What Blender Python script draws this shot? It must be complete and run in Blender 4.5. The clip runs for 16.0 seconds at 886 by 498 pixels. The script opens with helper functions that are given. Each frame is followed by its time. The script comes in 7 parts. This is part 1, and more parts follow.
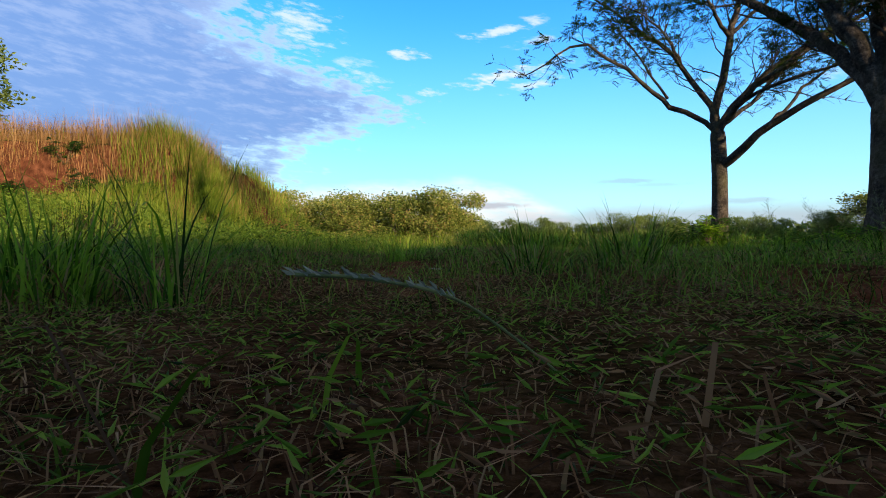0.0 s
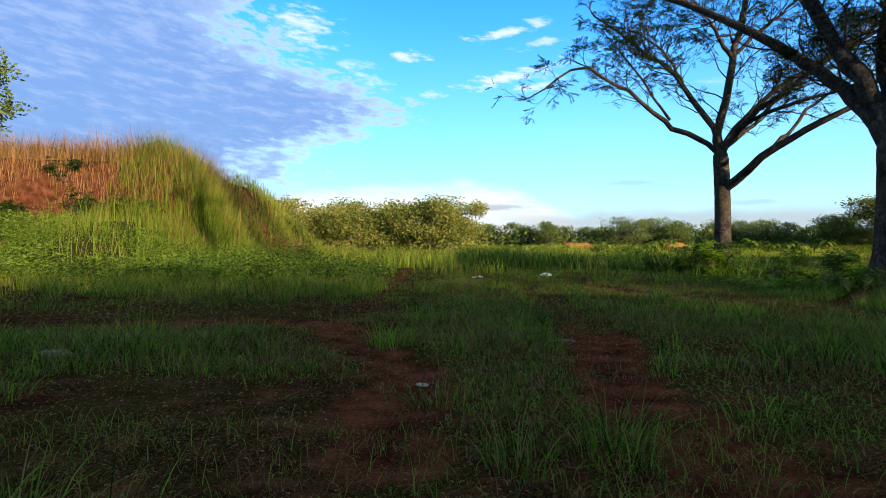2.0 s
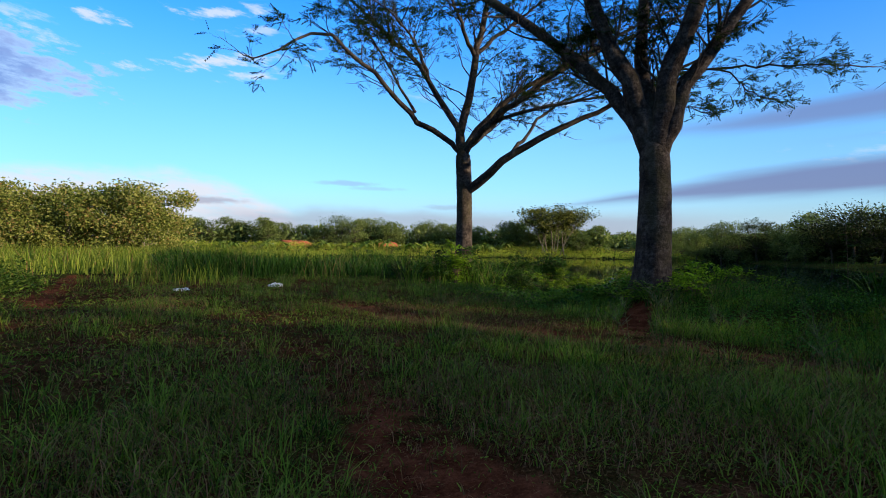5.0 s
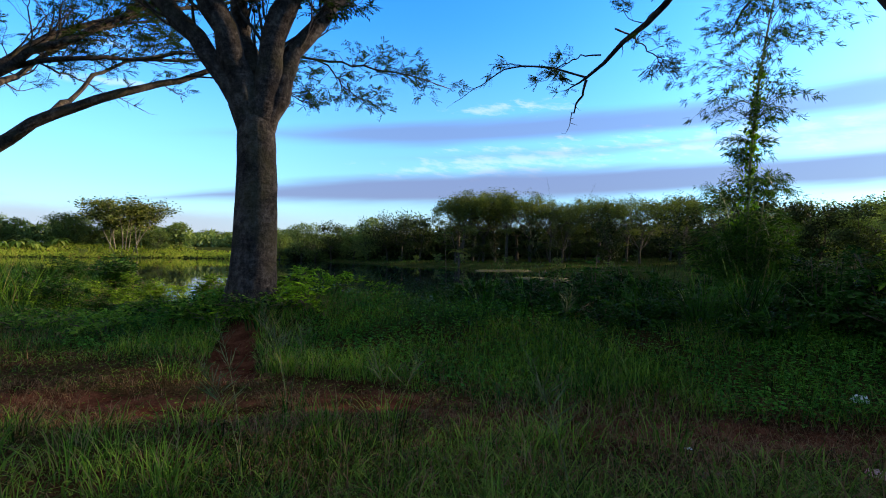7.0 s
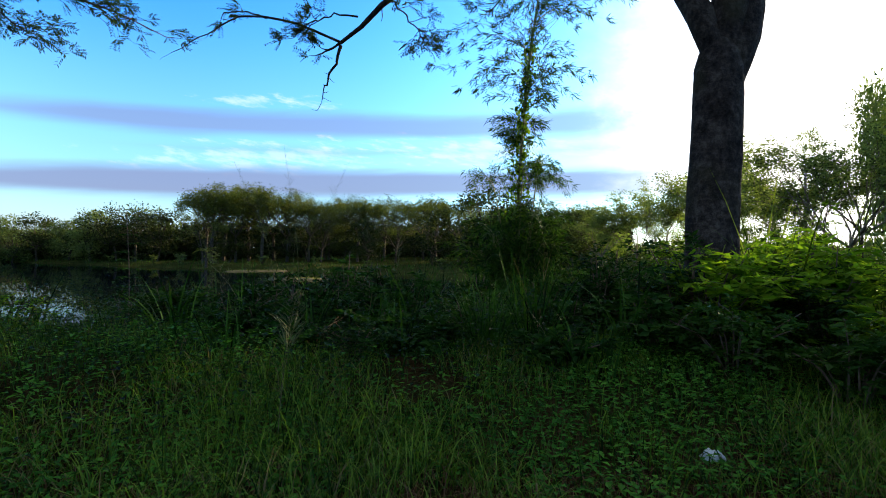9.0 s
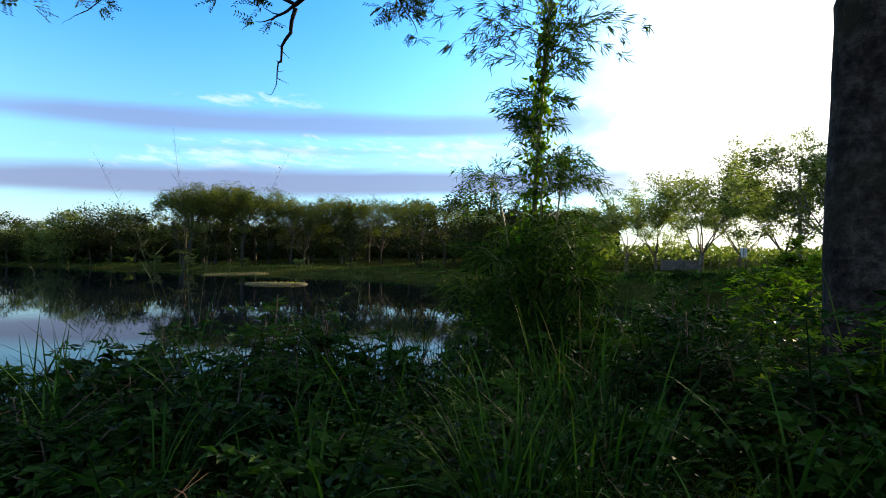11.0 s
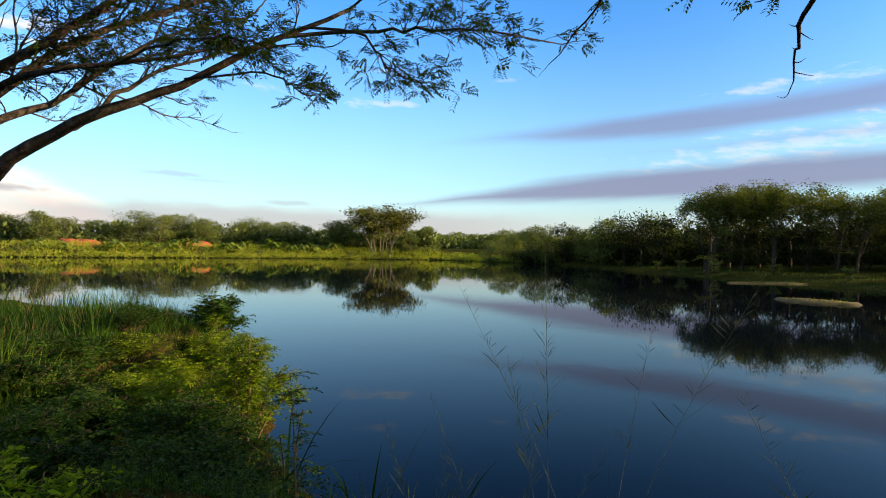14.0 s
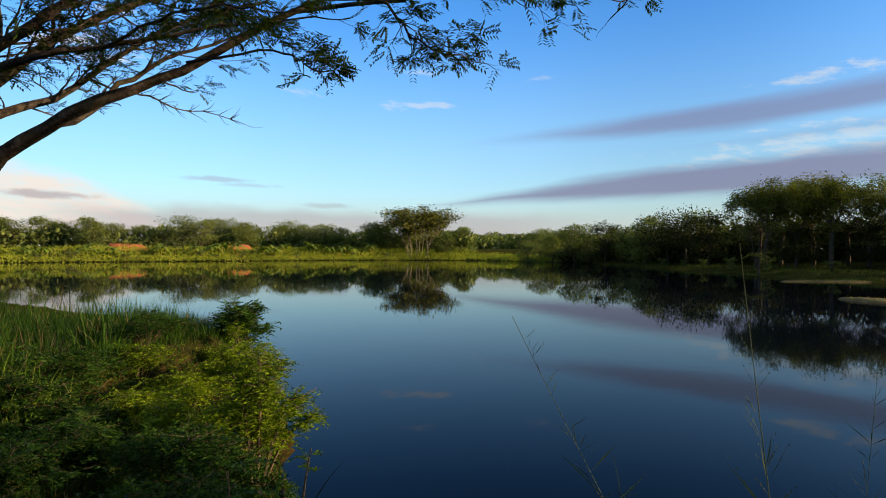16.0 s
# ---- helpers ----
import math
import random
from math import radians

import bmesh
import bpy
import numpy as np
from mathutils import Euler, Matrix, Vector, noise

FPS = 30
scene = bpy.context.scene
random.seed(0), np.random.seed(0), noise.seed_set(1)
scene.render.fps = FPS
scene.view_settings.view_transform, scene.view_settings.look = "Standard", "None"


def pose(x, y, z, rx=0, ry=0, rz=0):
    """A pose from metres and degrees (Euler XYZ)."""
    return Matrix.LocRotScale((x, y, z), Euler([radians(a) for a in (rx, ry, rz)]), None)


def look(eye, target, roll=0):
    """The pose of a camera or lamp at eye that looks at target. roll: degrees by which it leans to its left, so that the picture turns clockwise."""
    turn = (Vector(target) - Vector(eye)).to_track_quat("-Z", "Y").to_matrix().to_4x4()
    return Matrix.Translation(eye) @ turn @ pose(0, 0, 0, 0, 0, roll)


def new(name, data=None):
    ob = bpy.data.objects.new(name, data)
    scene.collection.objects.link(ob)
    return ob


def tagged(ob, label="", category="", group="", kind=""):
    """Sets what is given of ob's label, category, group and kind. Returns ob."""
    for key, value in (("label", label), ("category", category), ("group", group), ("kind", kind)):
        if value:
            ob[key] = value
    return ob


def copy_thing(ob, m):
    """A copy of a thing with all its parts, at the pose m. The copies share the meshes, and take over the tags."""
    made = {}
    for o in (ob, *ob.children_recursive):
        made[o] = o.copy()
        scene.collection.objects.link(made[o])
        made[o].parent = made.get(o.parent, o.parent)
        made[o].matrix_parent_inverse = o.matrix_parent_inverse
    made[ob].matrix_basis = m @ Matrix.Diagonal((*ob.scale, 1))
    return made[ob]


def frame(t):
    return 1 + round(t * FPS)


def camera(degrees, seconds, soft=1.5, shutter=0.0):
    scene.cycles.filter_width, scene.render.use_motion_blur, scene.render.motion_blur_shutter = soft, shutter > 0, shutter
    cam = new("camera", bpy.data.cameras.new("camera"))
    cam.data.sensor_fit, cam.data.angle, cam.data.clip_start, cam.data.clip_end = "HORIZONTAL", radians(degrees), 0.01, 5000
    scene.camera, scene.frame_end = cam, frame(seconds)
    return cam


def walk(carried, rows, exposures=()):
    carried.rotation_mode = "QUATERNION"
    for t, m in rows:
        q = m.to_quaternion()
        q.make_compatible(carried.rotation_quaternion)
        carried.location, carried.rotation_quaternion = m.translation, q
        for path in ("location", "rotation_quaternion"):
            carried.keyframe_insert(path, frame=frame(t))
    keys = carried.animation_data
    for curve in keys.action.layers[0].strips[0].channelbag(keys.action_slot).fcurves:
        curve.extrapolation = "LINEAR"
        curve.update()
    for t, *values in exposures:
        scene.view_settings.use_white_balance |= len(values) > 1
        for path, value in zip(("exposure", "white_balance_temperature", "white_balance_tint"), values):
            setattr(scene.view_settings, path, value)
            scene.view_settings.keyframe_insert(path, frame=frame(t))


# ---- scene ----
cam = camera(77.6, 16.0, soft=1.0)
PATH = [
    (0.0, pose(0.000, 0.000, 0.070, 90.00, 0.00, 0.00)),
    (0.5, pose(0.000, 0.000, 0.170, 90.10, 0.00, 0.20)),
    (1.0, pose(0.010, -0.030, 0.320, 90.10, 0.00, 0.30)),
    (1.5, pose(0.040, -0.040, 0.430, 90.20, 0.00, 0.30)),
    (2.0, pose(0.070, 0.110, 0.550, 90.20, 0.00, 0.30)),
    (2.5, pose(0.090, 0.440, 0.650, 90.20, 0.00, 0.30)),
    (3.0, pose(0.080, 0.840, 0.680, 90.10, -0.10, -0.70)),
    (5.5, pose(0.380, 2.640, 0.670, 90.20, -0.80, -38.60)),
    (6.0, pose(0.670, 2.980, 0.680, 90.30, -0.80, -49.00)),
    (6.5, pose(0.990, 3.240, 0.710, 90.50, -0.90, -59.50)),
    (7.0, pose(1.330, 3.420, 0.720, 90.60, -0.90, -69.80)),
    (7.5, pose(1.680, 3.520, 0.720, 90.70, -0.90, -79.80)),
    (8.0, pose(2.020, 3.550, 0.710, 90.80, -0.80, -88.30)),
    (8.5, pose(2.390, 3.530, 0.700, 90.90, -0.80, -93.00)),
    (11.0, pose(4.300, 3.350, 0.930, 90.90, -0.70, -95.80)),
    (11.5, pose(4.590, 3.380, 1.090, 90.80, -0.80, -94.30)),
    (12.0, pose(4.870, 3.380, 1.190, 90.80, -0.80, -93.70)),
    (12.5, pose(5.110, 3.360, 1.290, 90.80, -0.90, -87.50)),
    (13.0, pose(5.390, 3.350, 1.400, 90.60, -0.70, -74.80)),
    (13.5, pose(5.620, 3.410, 1.460, 90.30, -0.70, -51.10)),
    (14.0, pose(5.780, 3.470, 1.530, 90.10, -1.00, -44.60)),
    (14.5, pose(5.920, 3.610, 1.530, 90.20, -0.60, -43.10)),
    (15.0, pose(6.070, 3.770, 1.530, 90.10, -0.40, -42.00)),
    (15.5, pose(6.250, 3.950, 1.530, 90.20, -0.30, -41.30)),
    (16.0, pose(6.430, 4.140, 1.540, 90.10, -0.30, -40.80)),
]
walk(cam, PATH, exposures=[(0.0, 1.2, 6700, 10), (1.0, 1.27, 6700, 10), (3.2, 1.3, 6700, 10), (5.3, 0.92, 6150, 17), (6.3, 1.0, 6150, 17), (7.0, 1.36, 6250, 14), (8.0, 1.52, 6450, 12), (11.0, 1.52, 6900, 12), (12.6, 1.55, 7000, 13), (14.0, 1.26, 8000, 18), (16.0, 0.95, 7900, 19)])

# ---------------------------------------------------------------- light
SUN_AZ, SUN_EL = 138.0, 13.5
world = bpy.data.worlds.new("world")
scene.world = world
world.use_nodes = True


def sky(world):
    nt = world.node_tree
    nt.nodes.clear()
    N, L = nt.nodes.new, nt.links.new

    def m(op, a, b=0.0, c=0.0, clamp=False):
        n = N("ShaderNodeMath")
        n.operation, n.use_clamp = op, clamp
        for i, v in enumerate((a, b, c)):
            if hasattr(v, "links"):
                L(v, n.inputs[i])
            else:
                n.inputs[i].default_value = v
        return n.outputs[0]

    def ramp(v, lo, hi):
        n = N("ShaderNodeMapRange")
        n.interpolation_type = "SMOOTHSTEP"
        L(v, n.inputs[0])
        n.inputs[1].default_value, n.inputs[2].default_value = lo, hi
        return n.outputs[0]

    def nz(vec, scale, detail=5.0, rough=0.55):
        n = N("ShaderNodeTexNoise")
        L(vec, n.inputs["Vector"])
        n.inputs["Scale"].default_value, n.inputs["Detail"].default_value, n.inputs["Roughness"].default_value = scale, detail, rough
        return n.outputs["Fac"]

    def vec(x, y, z=0.0):
        n = N("ShaderNodeCombineXYZ")
        for i, v in enumerate((x, y, z)):
            if hasattr(v, "links"):
                L(v, n.inputs[i])
            else:
                n.inputs[i].default_value = v
        return n.outputs[0]

    def mix(f, a, b):
        n = N("ShaderNodeMix")
        n.data_type = "RGBA"
        L(f, n.inputs[0])
        for i, v in ((6, a), (7, b)):
            if hasattr(v, "links"):
                L(v, n.inputs[i])
            else:
                n.inputs[i].default_value = (*v, 1)
        return n.outputs[2]

    tc = N("ShaderNodeTexCoord")
    sep = N("ShaderNodeSeparateXYZ")
    L(tc.outputs["Generated"], sep.inputs[0])
    x, y, z = sep.outputs
    az = m("MULTIPLY", m("ARCTAN2", x, y), 57.29578)
    el = m("MULTIPLY", m("ARCSINE", z), 57.29578)

    st = N("ShaderNodeTexSky")
    st.sky_type, st.sun_disc = "NISHITA", False
    st.sun_elevation, st.sun_rotation = radians(SUN_EL), radians(SUN_AZ)
    st.air_density, st.dust_density, st.ozone_density = 1.0, 0.6, 2.0
    hs = N("ShaderNodeHueSaturation")
    hs.inputs["Saturation"].default_value = SKY_SAT
    L(st.outputs[0], hs.inputs["Color"])
    tint = N("ShaderNodeMix")
    tint.data_type, tint.blend_type = "RGBA", "MULTIPLY"
    tint.inputs[0].default_value = 1.0
    L(hs.outputs[0], tint.inputs[6])
    tint.inputs[7].default_value = (*SKY_TINT, 1)
    col = tint.outputs[2]

    K = CLOUD_K
    # brightening towards the horizon
    col = mix(m("MULTIPLY", ramp(el, 24.0, 0.5), 0.62), col, (0.48 * K, 0.84 * K, 1.04 * K))
    # brighter clear air over the far bank, deeper beyond it
    side = m("SUBTRACT", m("MULTIPLY", m("MULTIPLY", ramp(az, -10.0, 20.0), ramp(az, 62.0, 34.0)), 0.16), m("MULTIPLY", m("MULTIPLY", ramp(az, 48.0, 72.0), ramp(az, 104.0, 80.0)), 0.16))
    hv = N("ShaderNodeHueSaturation")
    L(col, hv.inputs["Color"])
    L(m("ADD", side, 1.0), hv.inputs["Value"])
    col = hv.outputs[0]
    # rippled bank of lavender cloud with a ragged white rim
    p = vec(m("MULTIPLY", az, 0.045), m("MULTIPLY", el, 0.075))
    n1, n2 = nz(p, 1.0, 3.0), nz(p, 5.5, 7.0, 0.62)
    ripple = nz(vec(m("MULTIPLY", az, 0.36), m("MULTIPLY_ADD", az, 0.13, m("MULTIPLY", el, 1.25))), 1.0, 6.0, 0.62)
    lobe = m("DIVIDE", m("SUBTRACT", el, 14.0), 3.4)
    reach = m("MULTIPLY_ADD", m("EXPONENT", m("MULTIPLY", m("MULTIPLY", lobe, lobe), -1.0)), 12.0, m("MULTIPLY_ADD", m("MAXIMUM", m("SUBTRACT", el, 16.0), 0.0), -0.45, -15.5))
    edge = m("SUBTRACT", reach, az)
    ragged = m("MULTIPLY_ADD", m("SUBTRACT", ripple, 0.5), 26.0, m("MULTIPLY", m("SUBTRACT", n2, 0.5), 17.0))
    bank = ramp(m("ADD", edge, ragged), -1.2, 3.4)
    bank = m("MULTIPLY", bank, m("MULTIPLY", ramp(az, -125.0, -75.0), ramp(m("ADD", el, m("MULTIPLY", m("SUBTRACT", n2, 0.5), 3.0)), 4.6, 6.4)))
    thick = ramp(m("ADD", edge, m("MULTIPLY", ragged, 0.9)), 0.5, 9.0)
    body = mix(ramp(m("ADD", ripple, m("MULTIPLY", ramp(el, 9.0, 24.0), 0.10)), 0.46, 0.74), (0.26 * K, 0.45 * K, 0.92 * K), (0.43 * K, 0.60 * K, 1.02 * K))
    gray = mix(thick, (0.78 * K, 0.95 * K, 1.12 * K), body)
    col = mix(m("MULTIPLY", bank, m("MULTIPLY_ADD", thick, 0.25, 0.68, clamp=True)), col, gray)
    # small separate wisps
    for a0, e0, wa, we, slope, k in ((-3.9, 19.5, 1.5, 0.42, 0.0, 0.9), (6.4, 17.4, 5.2, 0.55, 0.17, 0.95), (10.2, 16.6, 2.6, 0.5, 0.25, 0.8), (5.7, 21.4, 2.6, 0.5, 0.1, 0.85),
                                     (10.4, 20.5, 2.4, 0.45, 0.1, 0.6), (9.6, 22.3, 1.3, 0.35, 0.0, 0.7), (-14.3, 21.6, 2.4, 1.7, -0.2, 0.8), (-9.4, 18.6, 1.6, 0.5, -0.1, 0.5), (-8.0, 17.2, 1.5, 0.5, -0.2, 0.7), (75.0, 14.9, 3.6, 0.5, 0.03, 0.45), (80.0, 15.1, 3.0, 0.45, -0.05, 0.35),
                                     (38.0, 14.6, 3.2, 0.32, 0.05, 0.4), (38.0, 17.8, 2.0, 0.3, 0.0, 0.35), (26.0, 15.5, 1.6, 0.3, 0.0, 0.4), (50.0, 17.0, 2.0, 0.25, 0.1, 0.2), (77.0, 9.6, 9.0, 1.2, 0.08, 0.4), (99.0, 11.0, 10.0, 1.1, 0.0, 0.5)):
        da, de = m("SUBTRACT", az, a0), m("SUBTRACT", el, e0)
        de = m("DIVIDE", m("SUBTRACT", de, m("MULTIPLY", da, slope)), we)
        da = m("DIVIDE", da, wa)
        far = m("SQRT", m("ADD", m("MULTIPLY", da, da), m("MULTIPLY", de, de)))
        w = ramp(m("ADD", far, m("MULTIPLY", m("SUBTRACT", ripple, 0.5), 6.5)), 1.35, -0.25)
        col = mix(m("MULTIPLY", w, k), col, (1.02 * K, 1.16 * K, 1.22 * K))
    col = mix(m("MULTIPLY", ramp(el, 7.0, 0.2), 0.66), col, (0.78 * K, 0.84 * K, 0.94 * K))
    # long pale heap of cloud low over the orchard
    n3 = nz(vec(m("MULTIPLY", az, 0.09), m("MULTIPLY", el, 0.2)), 1.0, 5.0)
    out_ = m("MAXIMUM", m("SUBTRACT", m("ABSOLUTE", m("ADD", az, 4.0)), 7.0), 0.0)
    heap = ramp(m("ADD", m("SUBTRACT", m("MULTIPLY_ADD", m("MULTIPLY", out_, out_), -0.04, 7.3), el), m("MULTIPLY", m("SUBTRACT", n3, 0.5), 5.0)), -0.3, 2.0)
    col = mix(m("MULTIPLY", heap, m("MULTIPLY_ADD", ramp(ripple, 0.66, 0.42), 0.45, 0.5)), col, (1.12 * K, 1.17 * K, 1.2 * K))
    # low grey bank and small grey bars
    low = m("MULTIPLY", ramp(m("ADD", el, m("MULTIPLY", m("SUBTRACT", n3, 0.5), 3.0)), 4.6, 2.9), m("MULTIPLY", ramp(az, 2.0, 12.0), ramp(az, 62.0, 44.0)))
    col = mix(m("MULTIPLY", low, 0.6), col, (0.56 * K, 0.58 * K, 0.70 * K))
    for a0, e0, wa, we, k in GREY_BARS:
        da, de = m("DIVIDE", m("SUBTRACT", az, a0), wa), m("DIVIDE", m("SUBTRACT", el, e0), we)
        far = m("ADD", m("SQRT", m("ADD", m("MULTIPLY", da, da), m("MULTIPLY", de, de))), m("MULTIPLY", m("SUBTRACT", ripple, 0.5), 2.0))
        col = mix(m("MULTIPLY", ramp(far, 1.2, 0.3), k), col, (0.48 * K, 0.51 * K, 0.64 * K))
    # long mauve streaks that flatten as they widen
    n4 = nz(vec(m("MULTIPLY", az, 0.05), m("MULTIPLY_ADD", az, -0.035, m("MULTIPLY", el, 0.45))), 1.0, 5.0, 0.5)
    for top, drop, run, half, a0, a1, k in ((8.0, 3.7, 25.0, 1.5, 34.0, 46.0, 0.82), (14.1, 4.0, 33.0, 1.25, 38.0, 62.0, 0.66), (11.4, 3.6, 30.0, 0.35, 58.0, 76.0, 0.4)):
        line = m("MULTIPLY_ADD", m("EXPONENT", m("DIVIDE", m("SUBTRACT", 39.0, az), run)), -drop, top)
        d = m("ABSOLUTE", m("ADD", m("SUBTRACT", el, line), m("MULTIPLY", m("SUBTRACT", n4, 0.5), 1.5)))
        wide = m("MULTIPLY", ramp(az, a0, a0 + 34.0), half)
        b = m("MULTIPLY", ramp(m("SUBTRACT", d, wide), 0.55, -0.8), m("MULTIPLY", ramp(az, a0, a1), ramp(az, 165.0, 105.0)))
        col = mix(m("MULTIPLY", b, k), col, (0.27 * K, 0.30 * K, 0.55 * K))
    # white veil round the low sun
    da, de = m("SUBTRACT", az, 140.0), m("SUBTRACT", el, 12.0)
    dist = m("SQRT", m("ADD", m("MULTIPLY", da, da), m("MULTIPLY", m("MULTIPLY", de, de), 3.0)))
    veil = ramp(m("ADD", dist, m("MULTIPLY", m("SUBTRACT", n2, 0.5), 14.0)), 32.0, 16.0)
    col = mix(m("MULTIPLY", veil, 0.9), col, (1.4 * K, 1.4 * K, 1.35 * K))
    de = m("SUBTRACT", el, 20.0)
    core = ramp(m("SQRT", m("MAXIMUM", 0.0, m("ADD", m("MULTIPLY", da, da), m("MULTIPLY_ADD", m("SUBTRACT", n2, 0.5), 500.0, m("MULTIPLY", m("MULTIPLY", de, de), 0.9))))), 33.0, 4.0)
    col = mix(m("MULTIPLY", core, 0.95), col, (VEIL * K, VEIL * 0.98 * K, VEIL * 0.92 * K))
    # unseen pale broken cloud overhead, added for neutral fill light
    v = vec(m("DIVIDE", x, m("MAXIMUM", z, 0.2)), m("DIVIDE", y, m("MAXIMUM", z, 0.2)))
    over = m("MULTIPLY", ramp(el, 29.0, 46.0), m("MULTIPLY_ADD", ramp(nz(v, 2.2, 5.0, 0.6), 0.3, 0.6), 0.4, 0.6))
    col = mix(m("MULTIPLY", over, 0.95), col, (0.54 * K, 0.56 * K, 0.54 * K))
    bg = N("ShaderNodeBackground")
    L(col, bg.inputs[0])
    bg.inputs[1].default_value = SKY_STRENGTH
    out = N("ShaderNodeOutputWorld")
    L(bg.outputs[0], out.inputs[0])


VEIL = 3.2
GREY_BARS = ((5.0, 4.5, 4.0, 0.4, 0.65), (18.5, 6.7, 3.5, 0.28, 0.45), (21.5, 6.2, 3.0, 0.22, 0.3), (29.0, 4.4, 3.0, 0.3, 0.4))
SKY_SAT, SKY_TINT, SKY_STRENGTH, CLOUD_K = 1.4, (0.58, 0.93, 1.24), 0.15, 2.5
sky(world)
lamp = bpy.data.lights.new("sun", "SUN")
lamp.energy, lamp.angle, lamp.color = 5.0, radians(0.6), (1.0, 0.80, 0.52)
sun = new("sun", lamp)
sun_dir = Vector((math.sin(radians(SUN_AZ)) * math.cos(radians(SUN_EL)), math.cos(radians(SUN_AZ)) * math.cos(radians(SUN_EL)), math.sin(radians(SUN_EL))))
sun.matrix_world = look(sun_dir * 60, (0, 0, 0))


# ---------------------------------------------------------------- materials
def material(name, build):
    mat = bpy.data.materials.new(name)
    mat.use_nodes = True
    nt = mat.node_tree
    nt.nodes.clear()
    out = nt.nodes.new("ShaderNodeOutputMaterial")
    nt.links.new(build(nt), out.inputs[0])
    return mat


def tex_noise(nt, scale, detail=4.0, vec=None, rough=0.55):
    n = nt.nodes.new("ShaderNodeTexNoise")
    n.inputs["Scale"].default_value, n.inputs["Detail"].default_value, n.inputs["Roughness"].default_value = scale, detail, rough
    if vec is None:
        g = nt.nodes.new("ShaderNodeNewGeometry")
        vec = g.outputs["Position"]
    nt.links.new(vec, n.inputs["Vector"])
    return n.outputs["Fac"]


def color_ramp(nt, fac, stops):
    n = nt.nodes.new("ShaderNodeValToRGB")
    while len(n.color_ramp.elements) < len(stops):
        n.color_ramp.elements.new(0.5)
    for e, (p, c) in zip(n.color_ramp.elements, stops):
        e.position, e.color = p, (*c, 1)
    nt.links.new(fac, n.inputs[0])
    return n.outputs[0]


def calc(nt, op, a, b=0.0, clamp=False):
    n = nt.nodes.new("ShaderNodeMath")
    n.operation, n.use_clamp = op, clamp
    for i, v in enumerate((a, b)):
        if hasattr(v, "links"):
            nt.links.new(v, n.inputs[i])
        else:
            n.inputs[i].default_value = v
    return n.outputs[0]


def blend(nt, f, a, b, mode="MIX"):
    n = nt.nodes.new("ShaderNodeMix")
    n.data_type, n.blend_type = "RGBA", mode
    for i, v in ((0, f), (6, a), (7, b)):
        if hasattr(v, "links"):
            nt.links.new(v, n.inputs[i])
        elif i:
            n.inputs[i].default_value = (*v, 1)
        else:
            n.inputs[i].default_value = v
    return n.outputs[2]


def bumped(nt, height, strength, distance):
    b = nt.nodes.new("ShaderNodeBump")
    b.inputs["Strength"].default_value, b.inputs["Distance"].default_value = strength, distance
    nt.links.new(height, b.inputs["Height"])
    return b.outputs[0]


def principled(nt, color, rough=0.7, normal=None, spec=0.3, metal=0.0):
    p = nt.nodes.new("ShaderNodeBsdfPrincipled")
    for key, v in (("Base Color", color), ("Roughness", rough), ("Specular IOR Level", spec), ("Metallic", metal)):
        if hasattr(v, "links"):
            nt.links.new(v, p.inputs[key])
        else:
            p.inputs[key].default_value = (*v, 1) if key == "Base Color" else v
    if normal is not None:
        nt.links.new(normal, p.inputs["Normal"])
    return p.outputs[0]


def foliage(name, dark, mid, light, through_light=0.35, patch=1.2, rough=0.5, dry=None, dry_share=0.0, vary=0.62):
    """Leaves: a colour for each leaf, wandering from plant to plant, with light let through."""
    def build(nt):
        g = nt.nodes.new("ShaderNodeNewGeometry")
        oi = nt.nodes.new("ShaderNodeObjectInfo")
        big = tex_noise(nt, patch, 3.0)
        f = calc(nt, "ADD", calc(nt, "MULTIPLY", g.outputs["Random Per Island"], vary), calc(nt, "MULTIPLY", big, 0.8))
        f = calc(nt, "ADD", f, (0.62 - vary) * 0.5 - 0.15)
        f = calc(nt, "ADD", f, calc(nt, "MULTIPLY", calc(nt, "SUBTRACT", oi.outputs["Random"], 0.5), 0.25), clamp=True)
        deep = tuple(c * 0.6 for c in dark)
        col = color_ramp(nt, f, [(0.24, deep), (0.52, mid), (0.78, light)])
        if dry:
            pick = calc(nt, "FRACT", calc(nt, "MULTIPLY", g.outputs["Random Per Island"], 37.7))
            pick = calc(nt, "LESS_THAN", calc(nt, "ADD", pick, calc(nt, "MULTIPLY", calc(nt, "SUBTRACT", 0.5, tex_noise(nt, 0.9, 3.0)), 1.1)), dry_share)
            col = blend(nt, pick, col, dry)
        fine = tex_noise(nt, 55.0, 2.0)
        col = blend(nt, calc(nt, "MULTIPLY", fine, 0.35), col, deep)
        pr = principled(nt, col, rough + 0.15, None, 0.06)
        tr = nt.nodes.new("ShaderNodeBsdfTranslucent")
        nt.links.new(blend(nt, 1.0, col, (1.15, 1.4, 0.55), "MULTIPLY"), tr.inputs[0])
        mx = nt.nodes.new("ShaderNodeMixShader")
        mx.inputs[0].default_value = through_light
        nt.links.new(pr, mx.inputs[1])
        nt.links.new(tr.outputs[0], mx.inputs[2])
        return mx.outputs[0]
    return material(name, build)


